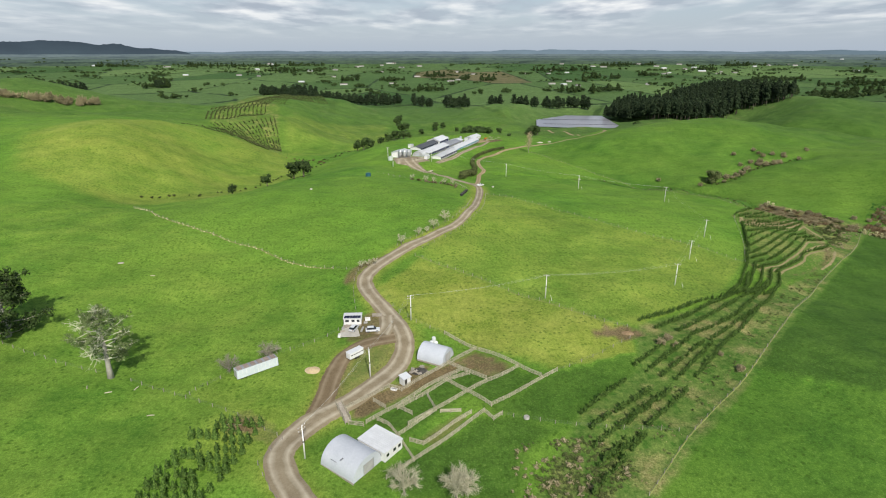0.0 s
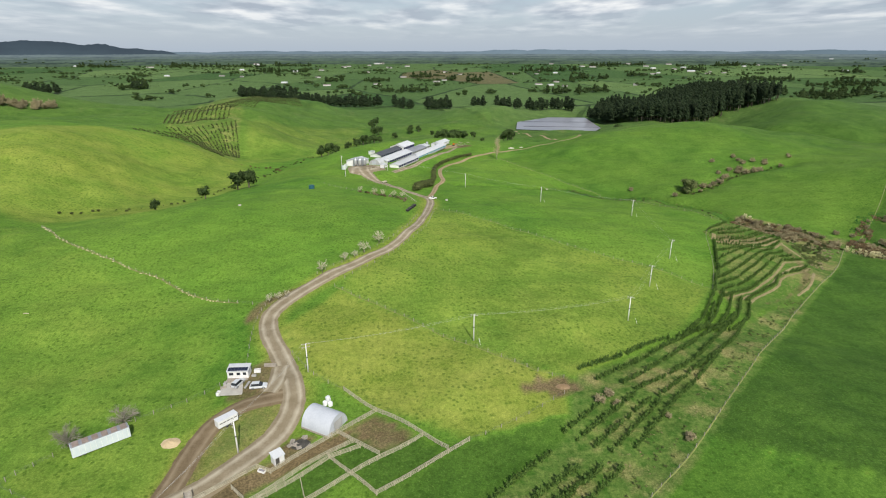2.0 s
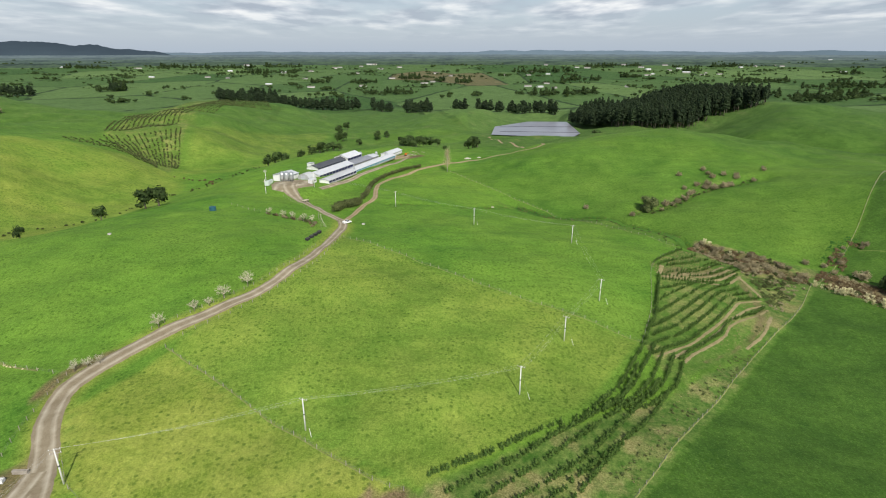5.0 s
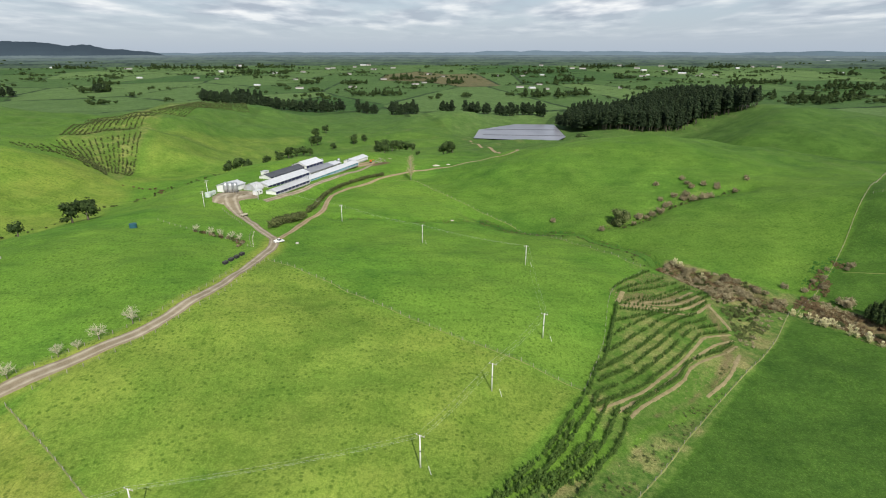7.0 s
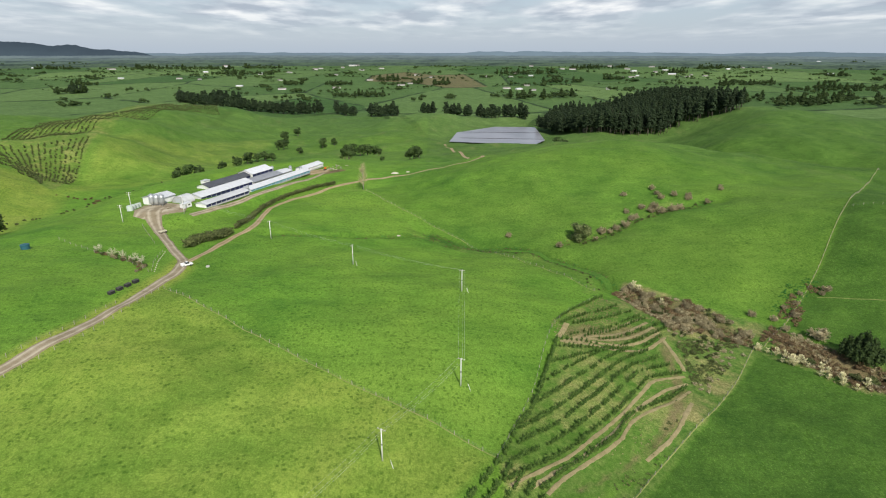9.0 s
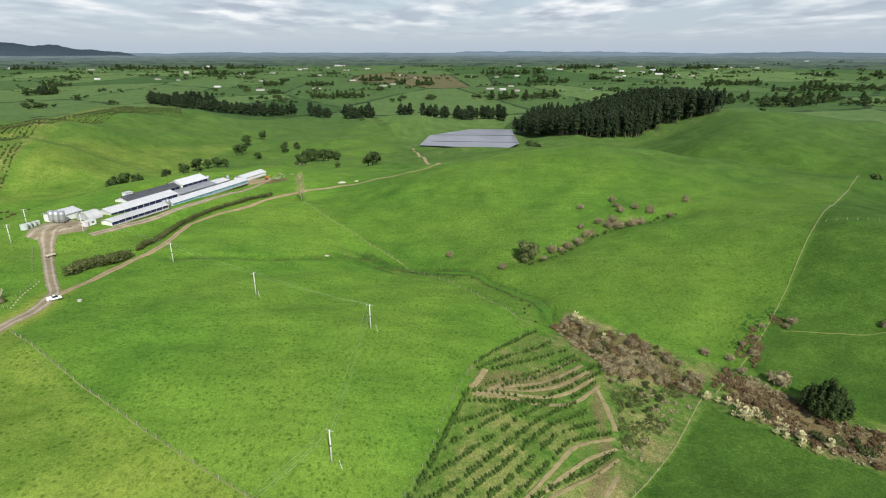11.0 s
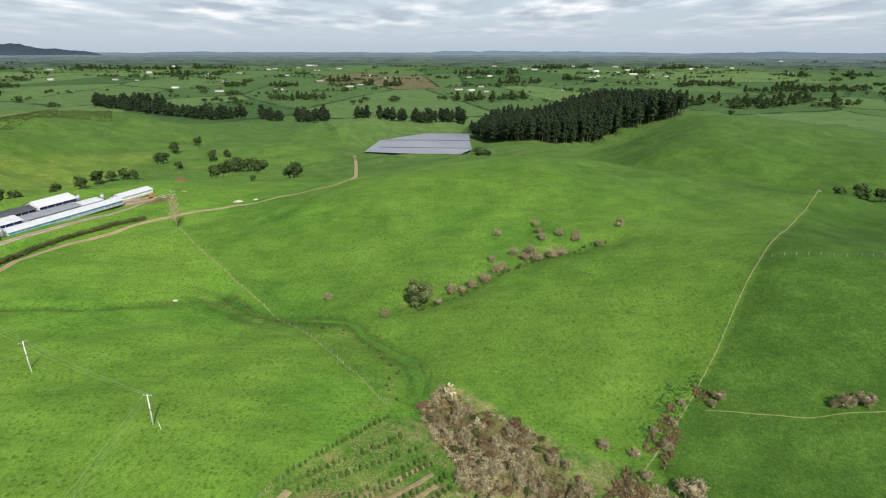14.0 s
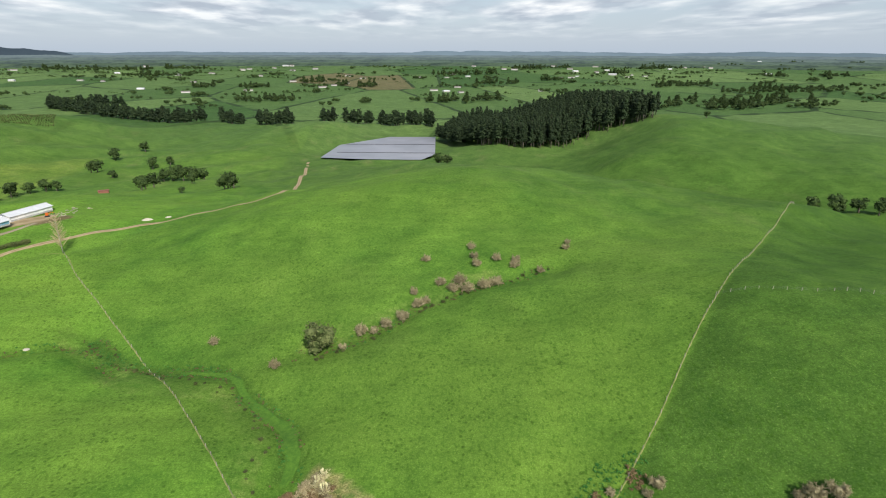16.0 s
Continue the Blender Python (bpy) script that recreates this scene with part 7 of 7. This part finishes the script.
def silo(u, v, rad, h, label, legs=1.6):
    t = thing("silo", bench_at(u, v), label, "silo", "feed silos")
    part("bin", tube([(0, 0, legs - 1.1), (0, 0, legs), (0, 0, legs + h * 0.33), (0, 0, legs + h * 0.66), (0, 0, legs + h)], [0.25, rad, rad * 1.01, rad, rad], 18), STEEL, t, smooth=True)
    part("cone_roof", tube([(0, 0, legs + h), (0, 0, legs + h + rad * 0.55)], [rad * 1.04, 0.2], 18), STEEL, t)
    for k in range(4):
        a = math.pi / 4 + k * math.pi / 2
        part("leg", tube([(math.cos(a) * rad * 0.9, math.sin(a) * rad * 0.9, -0.2), (math.cos(a) * rad * 0.9, math.sin(a) * rad * 0.9, legs + 0.4)], [0.09, 0.09], 5), STEEL, t)
    part("fill_pipe", tube([(rad + 0.1, 0, 0.6), (rad + 0.1, 0, legs + h), (0.1, 0, legs + h + rad * 0.5)], [0.06, 0.06, 0.06], 5), STEEL, t)


for u, v in ((-51.5, 27.5), (-51.5, 23.8), (-51.2, 20.2)):
    silo(u, v, 1.45, 4.6, "tall galvanised feed silo beside the yard")
for u, v in ((-5.4, 1.2), (-2.6, 1.6), (63.5, 33), (69.5, 21), (70, 12)):
    silo(u, v, 1.1, 3.2, "white-grey feed silo beside a long shed", 1.2)
for u, v, rad, h in ((-64, 30, 1.7, 2.6), (-60.5, 31.5, 1.2, 2.4), (-57.5, 32.5, 1.1, 2.2), (-55, 33.5, 1.0, 2.0)):
    t = thing("water_tank", bench_at(u, v), "pale green plastic water tank beside the yard", "tank", "yard tanks")
    part("tank", drum(rad, h, n=18), mottled("pale_tank", (0.40, 0.47, 0.42), (0.52, 0.58, 0.53), 0.6, 0.6) if u == -64 else bpy.data.materials["pale_tank"], t)
    part("lid", tube([(0, 0, h), (0, 0, h + 0.25)], [rad, rad * 0.3], 18), bpy.data.materials["pale_tank"], t)
strip("shed_lane", [tuple(SO + SU * u + SV * -6.2) for u in (-58, -40, -20, 0, 20, 40, 60, 74)], 3.6, GRAVEL, 0.12, "narrow gravel lane along the long sheds")
strip("shed_yard", [tuple(SO + SU * u + SV * (14 - 0.05 * u)) for u in (-70, -62, -54, -46)], [10, 26, 34, 22], GRAVEL, 0.10, "broad gravel yard before the silos", 0.6)
strip("end_yard", [tuple(SO + SU * u + SV * v) for u, v in ((67, 12), (71, 6), (80, 2), (90, 2))], [8, 16, 14, 7], CLAY, 0.10, "brown clay yard at the shed ends", 0.8)
# a small orange digger and timber litter
p = SO + SU * 86 + SV * 1
t = thing("digger", pose(p[0], p[1], gz(*p), 0, 0, 30), "small orange digger parked among timber litter", "digger")
part("cab", box(1.4, 1.3, 1.5, (0, 0, 0.9), 0.08), ORANGE, t)
part("track_unit", box(2.4, 0.5, 0.6, (0, 0.75, 0), 0.15), RUBBER, t)
part("track_unit", box(2.4, 0.5, 0.6, (0, -0.75, 0), 0.15), RUBBER, t)
part("boom", tube([(0.6, 0, 1.4), (2.2, 0, 2.6), (3.4, 0, 1.6)], [0.16, 0.16, 0.12], 6), ORANGE, t)
part("bucket", box(0.6, 0.7, 0.6, (3.4, 0, 1.0), 0.06), DARK, t)
for i in range(26):
    q = SO + SU * r.uniform(88, 106) + SV * r.uniform(-8, 2)
    tagged(part("timber_offcut", box(r.uniform(1.2, 3.4), r.uniform(0.15, 0.4), r.uniform(0.12, 0.35), (0, 0, 0.02)), OLD_WOOD if i % 3 else PALE_WOOD, None, at=pose(q[0], q[1], gz(*q), 0, r.uniform(-8, 8), r.uniform(0, 180))), "timber offcut lying in a clearing", "timber", "timber litter")
t = thing("field_shelter", pose(10.5, 671, gz(10.5, 671), 0, 0, 20), "small rusty red iron shelter in pasture", "shelter")
part("wall", box(7, 4, 2.2), RED_TIN, t)
part("roof", box(7.6, 4.6, 0.14, (0, 0, 2.2)), RED_TIN, t)
t = thing("wagon", pose(-8.8, 388, gz(-8.8, 388), 0, 0, 60), "pale farm wagon standing beside the drive", "wagon")
part("bed", box(3.6, 1.9, 0.5, (0, 0, 0.8), 0.05), PALE_WOOD, t)
for sx in (-1.2, 1.2):
    for sy in (-0.8, 0.8):
        part("wheel", tube([(sx, sy - 0.12, 0.42), (sx, sy + 0.12, 0.42)], [0.42, 0.42], 12), RUBBER, t)
# pale boulders edging the drive
for i, (x, y) in enumerate(smooth_line([(5.2, 357.5), (8.5, 345), (13.4, 331)], 2.2)):
    tagged(part("boulder", leaf_cloud(np.random.RandomState(i), [(0, 0, 0.1, 0.34, 0.28, 0.24)], 1, 0.05, 1.0), PALE_ROCK, None, at=pose(x + 1, y, gz(x, y), 0, 0, i * 40)), "pale boulder edging the gravel drive", "boulder", "boulders along the drive")
for i, (x, y) in enumerate(smooth_line([(-172, 294), (-142.5, 263.5), (-117.4, 246.6), (-86.5, 229.5), (-62.6, 214), (-46, 208)], 1.5)):
    if r.uniform() < 0.3:
        continue
    tagged(part("pale_tuft", leaf_cloud(np.random.RandomState(i), [(0, 0, 0.1, 0.42, 0.34, 0.25)], 14, 0.28, 0.7), STRAW, None, at=pose(x + r.uniform(-.6, .6), y + r.uniform(-.6, .6), gz(x, y), 0, 0, i * 40)), "straw-coloured grass tuft along a fence line", "tuft", "tufts along the fence")


HOUSE_WALL = mottled("pale_weatherboard", (0.42, 0.41, 0.38), (0.62, 0.61, 0.58), 0.2, 0.7)
TILE_ROOF = mottled("far_roof", (0.16, 0.13, 0.12), (0.30, 0.27, 0.26), 0.2, 0.7)


def gable_house(name, x, y, lx, ly, h, rot, wall, roof, label, group):
    """A plain far house: walls and a pitched roof."""
    t = thing(name, pose(x, y, gz(x, y) - 0.3, 0, 0, rot), label, "house", group)
    bm = bmesh.new()
    bmesh.ops.create_cube(bm, size=1)
    bmesh.ops.scale(bm, verts=bm.verts, vec=(lx, ly, h))
    bmesh.ops.translate(bm, verts=bm.verts, vec=(0, 0, h / 2))
    part("wall", bm, wall, t)
    o, p = 0.5, h + ly * 0.24
    v = [(-lx / 2 - o, -ly / 2 - o, h - 0.1), (lx / 2 + o, -ly / 2 - o, h - 0.1), (lx / 2 + o, 0, p), (-lx / 2 - o, 0, p), (lx / 2 + o, ly / 2 + o, h - 0.1), (-lx / 2 - o, ly / 2 + o, h - 0.1)]
    part("roof", (v, [(0, 1, 2, 3), (3, 2, 4, 5), (1, 4, 2), (0, 3, 5)]), roof, t)


hr = np.random.RandomState(21)
for i in range(75):
    y = 1700 + 1500 * hr.uniform() ** 0.8
    x = (hr.normal() * 0.13 + hr.choice([-0.22, 0.02, 0.16, 0.30, -0.5, 0.55])) * y
    big = 1.0 if y < 2400 else 1.35
    gable_house("homestead", x, y, hr.uniform(10, 24) * big, hr.uniform(7, 10) * big, hr.uniform(2.6, 3.6) * big, hr.uniform(-40, 40), HOUSE_WALL, WHITE_TIN if hr.uniform() < 0.22 else TILE_ROOF, "small pale far-off farmhouse among trees", "far homesteads")
